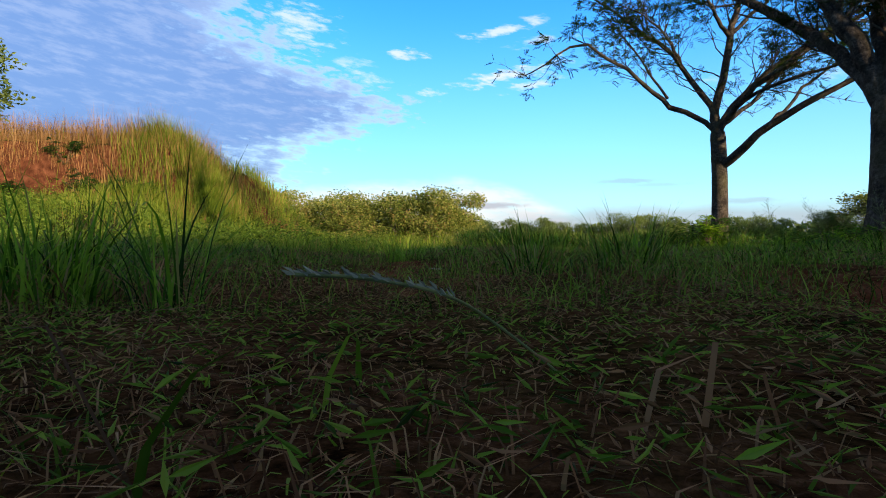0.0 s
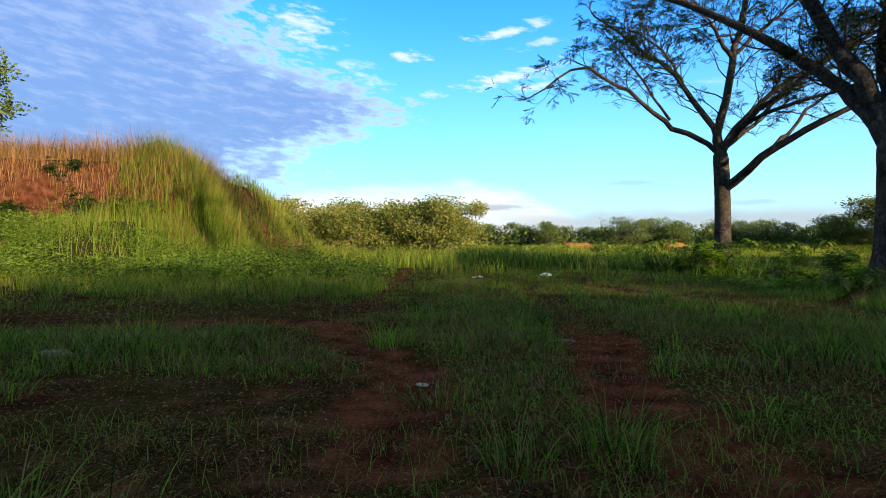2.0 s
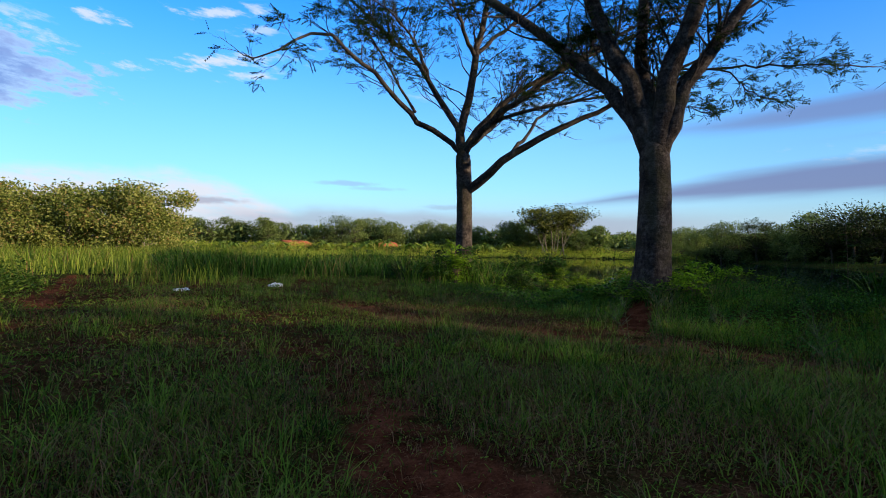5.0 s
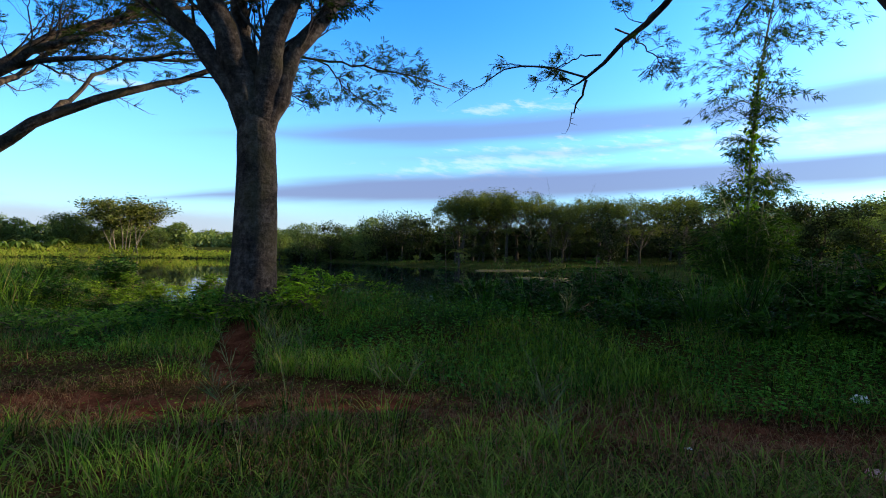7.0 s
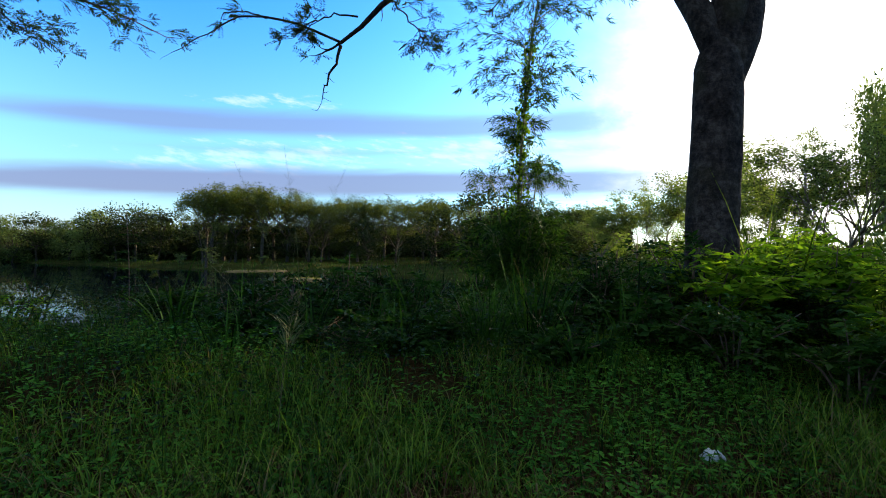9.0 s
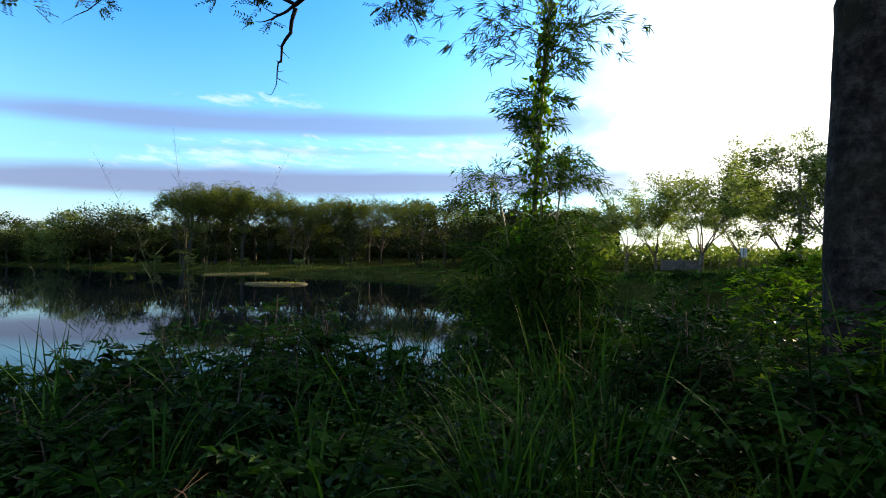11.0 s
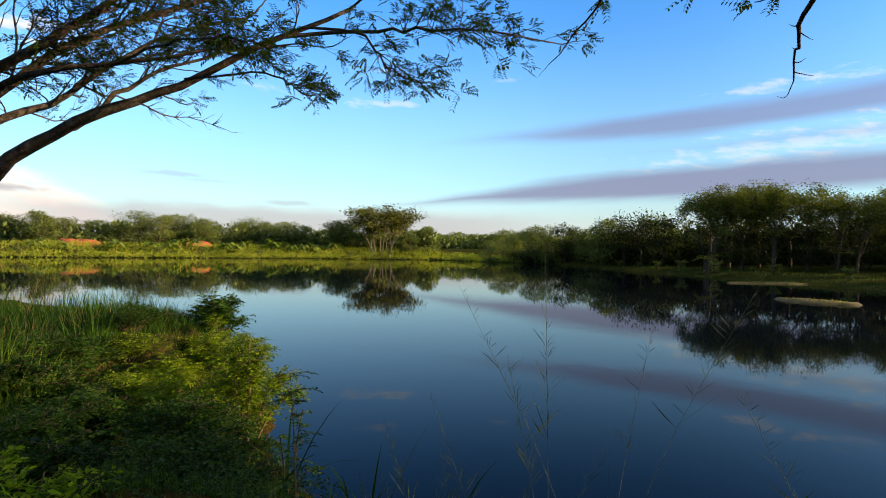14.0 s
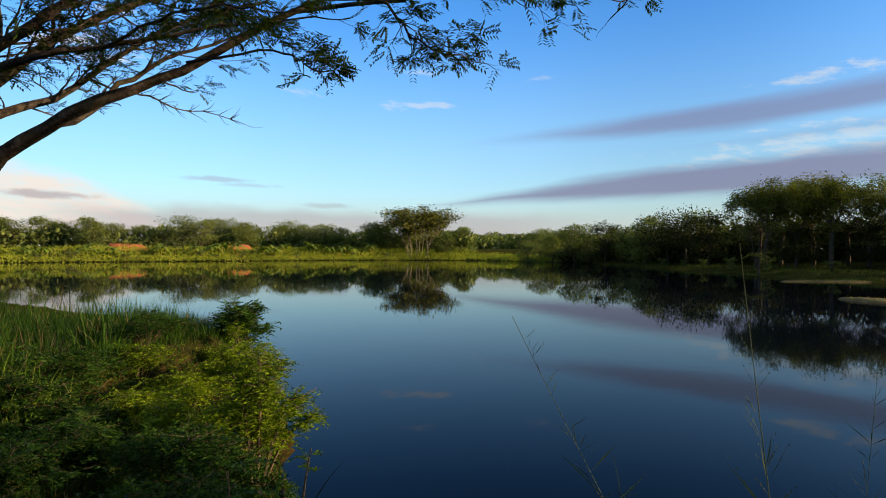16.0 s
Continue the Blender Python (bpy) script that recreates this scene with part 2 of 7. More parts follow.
def bark(name, dark, mid, light, moss, ring=9.0):
    def build(nt):
        g = nt.nodes.new("ShaderNodeNewGeometry")
        mp = nt.nodes.new("ShaderNodeMapping")
        mp.inputs["Scale"].default_value = (1.0, 1.0, 0.9)
        nt.links.new(g.outputs["Position"], mp.inputs[0])
        a, b = tex_noise(nt, 26.0, 7.0, mp.outputs[0], 0.7), tex_noise(nt, 2.6, 4.0)
        mv = nt.nodes.new("ShaderNodeMapping")
        mv.inputs["Scale"].default_value = (1.0, 1.0, ring)
        nt.links.new(g.outputs["Position"], mv.inputs[0])
        c = tex_noise(nt, 4.5, 4.0, mv.outputs[0], 0.6)
        e = tex_noise(nt, 7.0, 5.0, None, 0.65)
        f = calc(nt, "ADD", calc(nt, "MULTIPLY", a, 0.48), calc(nt, "ADD", calc(nt, "MULTIPLY", e, 0.44), calc(nt, "MULTIPLY", c, 0.08)))
        col = color_ramp(nt, f, [(0.40, dark), (0.5, mid), (0.61, light)])
        col = blend(nt, calc(nt, "MULTIPLY", color_ramp(nt, b, [(0.5, (0, 0, 0)), (0.66, (1, 1, 1))]), 0.55), col, moss)
        h = calc(nt, "ADD", calc(nt, "MULTIPLY", a, 0.6), calc(nt, "ADD", calc(nt, "MULTIPLY", c, 0.12), calc(nt, "MULTIPLY", e, 0.25)))
        return principled(nt, col, 0.9, bumped(nt, h, 1.0, 0.035), 0.1)
    return material(name, build)


def plain(name, a, b, scale=20.0, rough=0.8, relief=0.01, spec=0.2):
    def build(nt):
        n = tex_noise(nt, scale, 6.0)
        return principled(nt, color_ramp(nt, n, [(0.3, a), (0.7, b)]), rough, bumped(nt, n, 0.6, relief), spec)
    return material(name, build)


def ground_build(nt):
    at = nt.nodes.new("ShaderNodeAttribute")
    at.attribute_name = "cover"
    sep = nt.nodes.new("ShaderNodeSeparateColor")
    nt.links.new(at.outputs["Color"], sep.inputs[0])
    big, mid, fine = tex_noise(nt, 0.5, 4.0), tex_noise(nt, 6.0, 5.0), tex_noise(nt, 70.0, 7.0, None, 0.75)
    soil = color_ramp(nt, calc(nt, "ADD", calc(nt, "MULTIPLY", mid, 0.5), calc(nt, "MULTIPLY", fine, 0.5)), [(0.38, (0.022, 0.007, 0.004)), (0.5, (0.076, 0.027, 0.014)), (0.64, (0.155, 0.060, 0.032))])
    litter = color_ramp(nt, calc(nt, "ADD", calc(nt, "MULTIPLY", fine, 0.65), calc(nt, "MULTIPLY", mid, 0.35)), [(0.40, (0.008, 0.004, 0.002)), (0.53, (0.056, 0.026, 0.013)), (0.66, (0.15, 0.075, 0.04))])
    green = color_ramp(nt, calc(nt, "ADD", calc(nt, "MULTIPLY", fine, 0.5), calc(nt, "MULTIPLY", big, 0.5)), [(0.34, (0.007, 0.010, 0.003)), (0.55, (0.034, 0.042, 0.011)), (0.72, (0.10, 0.115, 0.03))])
    sway = calc(nt, "MULTIPLY", calc(nt, "SUBTRACT", mid, 0.5), 1.3)
    dirt = calc(nt, "ADD", sep.outputs[0], calc(nt, "MULTIPLY", sway, 0.6))
    patch = nt.nodes.new("ShaderNodeMapRange")
    patch.inputs[1].default_value, patch.inputs[2].default_value, patch.inputs[4].default_value = 0.42, 0.58, 0.5
    nt.links.new(tex_noise(nt, 1.3, 6.0, None, 0.7), patch.inputs[0])
    far = calc(nt, "MAXIMUM", sep.outputs[1], patch.outputs[0])
    col = blend(nt, far, litter, green)
    edge = nt.nodes.new("ShaderNodeMapRange")
    edge.inputs[1].default_value, edge.inputs[2].default_value = 0.35, 0.6
    nt.links.new(dirt, edge.inputs[0])
    col = blend(nt, edge.outputs[0], col, soil)
    h = calc(nt, "ADD", calc(nt, "MULTIPLY", fine, 0.5), mid)
    return principled(nt, col, 1.0, bumped(nt, h, 0.8, 0.03), 0.0)


GROUND = material("ground", ground_build)


def water_build(nt):
    g = nt.nodes.new("ShaderNodeNewGeometry")
    mp = nt.nodes.new("ShaderNodeMapping")
    mp.inputs["Scale"].default_value = (1.0, 1.0, 1.0)
    nt.links.new(g.outputs["Position"], mp.inputs[0])
    n = tex_noise(nt, 1.6, 3.0, mp.outputs[0])
    p = nt.nodes.new("ShaderNodeBsdfPrincipled")
    p.inputs["Base Color"].default_value = (0.0012, 0.003, 0.007, 1)
    p.inputs["Roughness"].default_value = 0.025
    p.inputs["IOR"].default_value = 1.14
    nt.links.new(bumped(nt, n, 0.06, 0.02), p.inputs["Normal"])
    return p.outputs[0]


WATER = material("water", water_build)
BARK = bark("bark_grey", (0.011, 0.008, 0.007), (0.036, 0.028, 0.023), (0.095, 0.078, 0.063), (0.045, 0.04, 0.018))
BARK_PALE = bark("bark_pale", (0.10, 0.085, 0.06), (0.26, 0.22, 0.17), (0.42, 0.38, 0.30), (0.16, 0.15, 0.08))
BARK_STEM = bark("bark_stem", (0.06, 0.05, 0.035), (0.15, 0.125, 0.09), (0.26, 0.23, 0.17), (0.10, 0.10, 0.05))
BARK_DARK = bark("bark_dark", (0.02, 0.016, 0.012), (0.06, 0.05, 0.035), (0.12, 0.10, 0.07), (0.05, 0.055, 0.02))
FEATHER = foliage("feather_leaf", (0.008, 0.02, 0.006), (0.02, 0.042, 0.009), (0.05, 0.08, 0.016), 0.25)
GRASS = foliage("grass_blade", (0.013, 0.028, 0.004), (0.060, 0.116, 0.012), (0.165, 0.235, 0.036), 0.35, 1.4, 0.55, (0.15, 0.09, 0.045), 0.16)
GRASS_FRESH = foliage("grass_fresh", (0.013, 0.034, 0.005), (0.062, 0.14, 0.014), (0.18, 0.28, 0.036), 0.4, 1.5, 0.5, (0.20, 0.16, 0.075), 0.10)
# Grass again, its colour toned dark for shade and light for sun.
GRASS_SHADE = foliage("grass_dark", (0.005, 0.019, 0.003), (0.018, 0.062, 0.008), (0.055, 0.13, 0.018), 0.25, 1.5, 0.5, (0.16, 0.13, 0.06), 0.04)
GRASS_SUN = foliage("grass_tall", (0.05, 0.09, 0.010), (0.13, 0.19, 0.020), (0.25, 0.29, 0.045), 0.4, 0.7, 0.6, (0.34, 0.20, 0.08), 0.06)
# Brighter copy of the sun tone, for the lit far bank.
FAR_BANK = foliage("far_bank_growth", (0.12, 0.17, 0.02), (0.24, 0.31, 0.035), (0.36, 0.40, 0.06), 0.4, 0.2, 0.6, (0.36, 0.22, 0.08), 0.05, vary=0.28)
GRASS_DRY = foliage("grass_dry", (0.16, 0.08, 0.03), (0.33, 0.17, 0.075), (0.45, 0.27, 0.13), 0.35, 0.9, 0.7)
LITTER = foliage("dead_grass", (0.045, 0.021, 0.011), (0.145, 0.072, 0.037), (0.26, 0.155, 0.085), 0.2, 2.0, 0.8)
COVER = foliage("ground_cover_leaf", (0.014, 0.055, 0.008), (0.05, 0.18, 0.020), (0.13, 0.33, 0.035), 0.35, 1.6, 0.45, vary=0.34)
# Bush leaf in two tones: darkened for the shaded bank, yellowed for sun.
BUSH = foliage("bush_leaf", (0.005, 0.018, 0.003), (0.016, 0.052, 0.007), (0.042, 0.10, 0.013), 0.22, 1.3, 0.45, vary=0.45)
BUSH_SUN = foliage("bush_leaf_yellow", (0.028, 0.062, 0.005), (0.10, 0.175, 0.011), (0.21, 0.30, 0.02), 0.42, 1.4, 0.5, vary=0.55)
ORCHARD = foliage("orchard_leaf", (0.07, 0.10, 0.02), (0.17, 0.20, 0.04), (0.31, 0.30, 0.09), 0.35, 0.5, 0.5, (0.28, 0.18, 0.07), 0.06)
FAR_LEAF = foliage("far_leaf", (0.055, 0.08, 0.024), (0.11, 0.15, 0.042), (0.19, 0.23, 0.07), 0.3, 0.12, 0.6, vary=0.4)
# Grove leaves: darker copies of the far leaves, standing in for backlight.
GROVE_LEAF_BACKLIT = foliage("grove_leaf", (0.016, 0.025, 0.007), (0.034, 0.048, 0.013), (0.062, 0.078, 0.02), 0.12, 0.12, 0.6)
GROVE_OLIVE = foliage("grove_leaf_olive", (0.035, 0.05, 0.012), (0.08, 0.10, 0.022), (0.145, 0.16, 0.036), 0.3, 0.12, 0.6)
AIRY_LEAF = foliage("umbrella_leaf", (0.06, 0.085, 0.028), (0.13, 0.165, 0.05), (0.22, 0.255, 0.085), 0.5, 0.15, 0.6)
FAR_LEAF_OLIVE = foliage("far_leaf_olive", (0.05, 0.06, 0.012), (0.13, 0.14, 0.028), (0.25, 0.24, 0.06), 0.3, 0.15, 0.6)
BAMBOO_LEAF = foliage("bamboo_leaf", (0.013, 0.034, 0.005), (0.038, 0.09, 0.010), (0.10, 0.18, 0.020), 0.3, 1.5, 0.45)
VINE = foliage("vine_leaf", (0.05, 0.10, 0.008), (0.14, 0.25, 0.016), (0.26, 0.38, 0.03), 0.6, 2.0, 0.4)
BANANA = foliage("banana_leaf", (0.05, 0.10, 0.015), (0.12, 0.19, 0.03), (0.24, 0.28, 0.06), 0.45, 0.5, 0.4, (0.3, 0.2, 0.08), 0.1)
CANE = plain("cane", (0.10, 0.11, 0.03), (0.22, 0.21, 0.07), 30.0, 0.5)
STALK = plain("grass_stalk", (0.05, 0.07, 0.02), (0.12, 0.13, 0.045), 40.0, 0.7)
TWIG = plain("twig", (0.05, 0.035, 0.022), (0.14, 0.10, 0.065), 40.0, 0.9)
RED_SOIL = plain("red_soil", (0.10, 0.026, 0.012), (0.30, 0.095, 0.04), 3.0, 0.95, 0.05)
SAND = plain("sandbar_mud", (0.05, 0.043, 0.016), (0.125, 0.105, 0.04), 2.0, 0.9, 0.02)
PLASTIC = plain("white_plastic", (0.62, 0.64, 0.66), (0.85, 0.86, 0.87), 30.0, 0.35, 0.004, 0.5)
PAPER = plain("paper", (0.16, 0.13, 0.10), (0.32, 0.27, 0.22), 25.0, 0.85, 0.003)
STONE = plain("stone", (0.06, 0.04, 0.028), (0.16, 0.12, 0.085), 18.0, 0.9, 0.01)
CORD_A = plain("spikelet", (0.10, 0.11, 0.08), (0.20, 0.21, 0.16), 80.0, 0.8, 0.002)
WRAPPER = plain("red_wrapper", (0.30, 0.03, 0.03), (0.55, 0.40, 0.38), 30.0, 0.4, 0.003, 0.4)
STEEL = plain("rusty_wire", (0.05, 0.04, 0.035), (0.16, 0.12, 0.10), 40.0, 0.6, 0.002, 0.5)
CONCRETE = plain("weathered_concrete", (0.10, 0.09, 0.08), (0.24, 0.22, 0.20), 2.5, 0.9, 0.01)
WHITEWASH = plain("whitewash", (0.55, 0.52, 0.46), (0.78, 0.75, 0.68), 6.0, 0.85, 0.004)


# ---------------------------------------------------------------- mesh helpers
class Geo:
    """Gathers vertices, triangles and quads."""

    def __init__(self):
        self.v, self.t, self.q, self.n = [], [], [], 0

    def add(self, v, t=None, q=None):
        v = np.asarray(v, float).reshape(-1, 3)
        if t is not None and len(t):
            self.t.append(np.asarray(t, int) + self.n)
        if q is not None and len(q):
            self.q.append(np.asarray(q, int) + self.n)
        self.v.append(v)
        self.n += len(v)

    def tube(self, pts, radii, sides=6, cap=True):
        pts, radii = np.asarray(pts, float), np.asarray(radii, float)
        n = len(pts)
        tan = np.gradient(pts, axis=0)
        tan /= np.linalg.norm(tan, axis=1, keepdims=True) + 1e-9
        ref = np.array([0.0, 0.0, 1.0]) if abs(tan[:, 2]).mean() < 0.8 else np.array([1.0, 0.0, 0.0])
        u = np.cross(tan, ref)
        u /= np.linalg.norm(u, axis=1, keepdims=True) + 1e-9
        w = np.cross(tan, u)
        a = np.arange(sides) * 2 * np.pi / sides
        ring = u[:, None] * np.cos(a)[None, :, None] + w[:, None] * np.sin(a)[None, :, None]
        v = (pts[:, None] + ring * (radii[:, None, None] if radii.ndim == 1 else radii[:, :, None])).reshape(-1, 3)
        i, j = np.meshgrid(np.arange(n - 1), np.arange(sides), indexing="ij")
        k = (j + 1) % sides
        q = np.stack([i * sides + j, i * sides + k, (i + 1) * sides + k, (i + 1) * sides + j], -1).reshape(-1, 4)
        t = None
        if cap:
            v = np.vstack([v, pts[-1:]])
            j = np.arange(sides)
            t = np.stack([(n - 1) * sides + j, (n - 1) * sides + (j + 1) % sides, np.full(sides, n * sides)], -1)
        self.add(v, t, q)

    def leaves(self, p, d, s, length, width, fold=0.25, mid=0.45):
        """Pointed leaves: base p, way d, side s (unit), folded along the rib."""
        p, d, s = (np.asarray(a, float).reshape(-1, 3) for a in (p, d, s))
        n = len(p)
        length, width = np.broadcast_to(length, n)[:, None], np.broadcast_to(width, n)[:, None]
        up = np.cross(s, d)
        m = p + d * length * mid
        v = np.stack([p, m + s * width / 2 + up * width * fold, p + d * length - up * length * 0.08, m - s * width / 2 + up * width * fold], 1).reshape(-1, 3)
        b = np.arange(n)[:, None] * 4
        self.add(v, np.concatenate([b + [0, 1, 2], b + [0, 2, 3]]))

    def broad(self, p, d, s, length, width, bend=0.15):
        """Rounded leaves with a bent tip."""
        p, d, s = (np.asarray(a, float).reshape(-1, 3) for a in (p, d, s))
        n = len(p)
        length, width = np.broadcast_to(length, n)[:, None], np.broadcast_to(width, n)[:, None]
        up = np.cross(s, d)
        a, b = p + d * length * 0.24 + up * length * bend * 0.5, p + d * length * 0.62 + up * length * bend * 0.5
        v = np.stack([p, a + s * width * 0.46, b + s * width * 0.40, p + d * length - up * length * bend, b - s * width * 0.40, a - s * width * 0.46], 1).reshape(-1, 3)
        k = np.arange(n)[:, None] * 6
        self.add(v, np.concatenate([k + [0, 1, 5], k + [2, 3, 4]]), k + [1, 2, 4, 5])

    def blades(self, p, lean, length, width, droop=0.5, segs=2, face=None):
        """Grass: from p, upwards, bending over towards lean (level unit vectors)."""
        p, lean = np.asarray(p, float).reshape(-1, 3), np.asarray(lean, float).reshape(-1, 3)
        n = len(p)
        length, width, droop = (np.broadcast_to(a, n).astype(float) for a in (length, width, droop))
        side = np.stack([-lean[:, 1], lean[:, 0], np.zeros(n)], 1) if face is None else face
        rows, out = segs + 1, []
        pos, ang = p.copy(), 0.10 + 0.25 * droop
        for k in range(rows):
            wk = width * (1 - k / segs) ** 0.7 if k else width * 0.8
            if k < segs:
                out += [pos - side * (wk / 2)[:, None], pos + side * (wk / 2)[:, None]]
            else:
                out += [pos]
            step = (length / segs)[:, None]
            pos = pos + step * (lean * np.sin(ang)[:, None] + np.array([0, 0, 1.0]) * np.cos(ang)[:, None])
            ang = ang + droop * 1.9 / segs
        v = np.stack(out, 1)
        c = v.shape[1]
        b = np.arange(n)[:, None] * c
        q = np.concatenate([b + [2 * k, 2 * k + 1, 2 * k + 3, 2 * k + 2] for k in range(segs - 1)]) if segs > 1 else None
        self.add(v.reshape(-1, 3), b + [2 * segs - 2, 2 * segs - 1, 2 * segs], q)

    def mesh(self, name, mat, smooth=False):
        me = bpy.data.meshes.new(name)
        v = np.concatenate(self.v)
        t = np.concatenate(self.t) if self.t else np.zeros((0, 3), int)
        q = np.concatenate(self.q) if self.q else np.zeros((0, 4), int)
        me.vertices.add(len(v))
        me.vertices.foreach_set("co", v.astype(np.float32).ravel())
        idx = np.concatenate([t.ravel(), q.ravel()]).astype(np.int32)
        me.loops.add(len(idx))
        me.loops.foreach_set("vertex_index", idx)
        tot = np.concatenate([np.full(len(t), 3), np.full(len(q), 4)]).astype(np.int32)
        start = np.concatenate([[0], np.cumsum(tot)[:-1]]).astype(np.int32)
        me.polygons.add(len(tot))
        me.polygons.foreach_set("loop_start", start)
        me.polygons.foreach_set("use_smooth", np.full(len(tot), smooth))
        me.update(calc_edges=True)
        me.materials.append(mat)
        return me


def part(name, geo, mat, parent=None, label="", smooth=False):
    """One mesh object, of a Geo or a bmesh, under a thing or a part."""
    if isinstance(geo, Geo):
        me = geo.mesh(name, mat, smooth)
    else:
        me = bpy.data.meshes.new(name)
        geo.to_mesh(me)
        geo.free()
        me.materials.append(mat)
        me.polygons.foreach_set("use_smooth", [smooth] * len(me.polygons))
    ob = new(name, me)
    if parent is not None:
        ob.parent = parent
    if label:
        ob["label"] = label
    return ob


def thing(name, label, category, at=(0, 0, 0), turn=0.0, group="", kind=""):
    ob = new(name)
    ob.matrix_basis = pose(*at, 0, 0, turn)
    return tagged(ob, label, category, group, kind)


def unit(a):
    a = np.asarray(a, float)
    return a / (np.linalg.norm(a, axis=-1, keepdims=True) + 1e-9)


def level(rng, n):
    a = rng.uniform(0, 2 * np.pi, n)
    return np.stack([np.cos(a), np.sin(a), np.zeros(n)], 1)


def any_way(rng, n):
    return unit(rng.normal(size=(n, 3)))


def crosswise(rng, d):
    return unit(np.cross(d, any_way(rng, len(d))))


# ---------------------------------------------------------------- the lie of the land
POND_Z = -0.9
POND = np.array([(7.9, 5.0), (7.85, 3.0), (8.7, 1.1), (10.6, -1.8), (13.4, -4.6), (20, -6.6), (28, -6.0), (40, -1.5), (50, 5), (58, 13), (63, 22), (75, 38), (98, 71), (96, 98),
                 (70, 111), (30, 116), (0, 117), (-14, 108), (-6, 80), (2, 55), (5, 36), (7.5, 25), (9.6, 18.5), (10.5, 14.8), (9.7, 12.0), (8.9, 10.2), (8.5, 8.6), (8.1, 7.0)])


def fade(v, lo, hi):
    t = np.clip((v - lo) / (hi - lo), 0, 1)
    return t * t * (3 - 2 * t)


def shore(x, y):
    """Distance from the pond's edge: over land above nought, over water below it."""
    x, y = np.asarray(x, float), np.asarray(y, float)
    best, inside = np.full(x.shape, 1e9), np.zeros(x.shape, bool)
    for (ax, ay), (bx, by) in zip(POND, np.roll(POND, -1, 0)):
        dx, dy = bx - ax, by - ay
        t = np.clip(((x - ax) * dx + (y - ay) * dy) / (dx * dx + dy * dy), 0, 1)
        best = np.minimum(best, np.hypot(x - ax - t * dx, y - ay - t * dy))
        cross = (ay > y) != (by > y)
        inside ^= cross & (x < (bx - ax) * (y - ay) / (by - ay + 1e-12) + ax)
    return np.where(inside, -best, best)


def waves(x, y, s, seed=0.0):
    return (np.sin(x * s + 1.3 * np.sin(y * s * 0.7 + seed)) + np.sin(y * s * 1.13 + 1.7 * np.sin(x * s * 0.6 - seed + 2.0)) + np.sin((x + y) * s * 0.61 + seed * 2)) / 3


def mound(x, y):
    """The dug bank of red earth beside the track."""
    left = fade(-x, 5.2 + 0.4 * waves(y, x, 0.5), 8.4)
    slope = 1.35 * fade(y, 8.5, 15.0) * left
    lip = 15.2 + 0.8 * waves(x, y, 0.55, 1.0)
    face = 1.85 * fade(y, lip, lip + 0.8) * fade(-x, 5.6, 8.4)
    return (slope + face) * (1 - fade(y, 23, 36))


def height(x, y):
    x, y = np.asarray(x, float), np.asarray(y, float)
    sd = shore(x, y) + 0.22 * waves(x, y, 2.1)
    near = 0.9 * fade(sd, -0.35, 0.55 + 3.4 * fade(y, 5.8, 8.4) * (1 - fade(y, 12.2, 14.2))) - 0.9
    farside = fade(y, 70, 95)
    right = fade(x, 24, 40) * (1 - farside)
    south = fade(-y, 2, 8) * fade(x, 9, 14) * (1 - right)
    h = near * (1 - farside) * (1 - right) + farside * (-0.9 + 2.3 * fade(sd, -1, 12) + 0.6 * fade(sd, 14, 60)) + right * (-0.9 + 0.55 * fade(sd, -1, 5) + 1.2 * fade(sd, 8, 45))
    h = h + 0.55 * south * fade(sd, 0.5, 9)
    h = h + 0.22 * fade(x, 4.2, 5.6) * fade(sd, 0.3, 1.6) * (1 - fade(x, 14, 20)) * (1 - fade(y, 6.9, 8.2)) * (1 - fade(-y, 10, 16))
    h = h + mound(x, y) * fade(sd, 0, 4)
    h = h + (0.035 * waves(x, y, 0.9, 3.0) + 0.018 * waves(x, y, 3.7, 1.0)) * fade(sd, 0, 2)
    h = h - 0.045 * tracks(x, y)
    h = np.where(sd < -0.3, POND_Z - 0.1 - np.minimum(1.6, 0.3 * np.abs(sd)), h)
    return h


def lane(x, y, pts, half):
    best = np.full(np.shape(x), 1e9)
    for (ax, ay), (bx, by) in zip(pts[:-1], pts[1:]):
        dx, dy = bx - ax, by - ay
        t = np.clip(((x - ax) * dx + (y - ay) * dy) / (dx * dx + dy * dy), 0, 1)
        best = np.minimum(best, np.hypot(x - ax - t * dx, y - ay - t * dy))
    return 1 - fade(best, half * 0.45, half * 1.25)


RUT_RIGHT = [(0.75, 0.6), (0.8, 2.0), (0.98, 3.6), (1.25, 6.0), (1.3, 8.5), (0.9, 12), (0.2, 17)]
RUT_LEFT = [(-0.1, 1.6), (-0.15, 2.6), (-0.75, 4.2), (-0.75, 6.5), (-0.7, 8.6), (-0.95, 12), (-1.0, 17)]
BARE = [(-2.3, 4.3), (-1.5, 4.5), (-0.6, 4.1)]
FOOTPATH = [(4.3, -1.0), (4.05, 2.6), (3.85, 4.3), (3.55, 5.1), (2.75, 7.0), (2.3, 9.2)]
ROOT_SCAR = [(4.0, 5.7), (4.5, 6.15), (5.0, 6.5)]


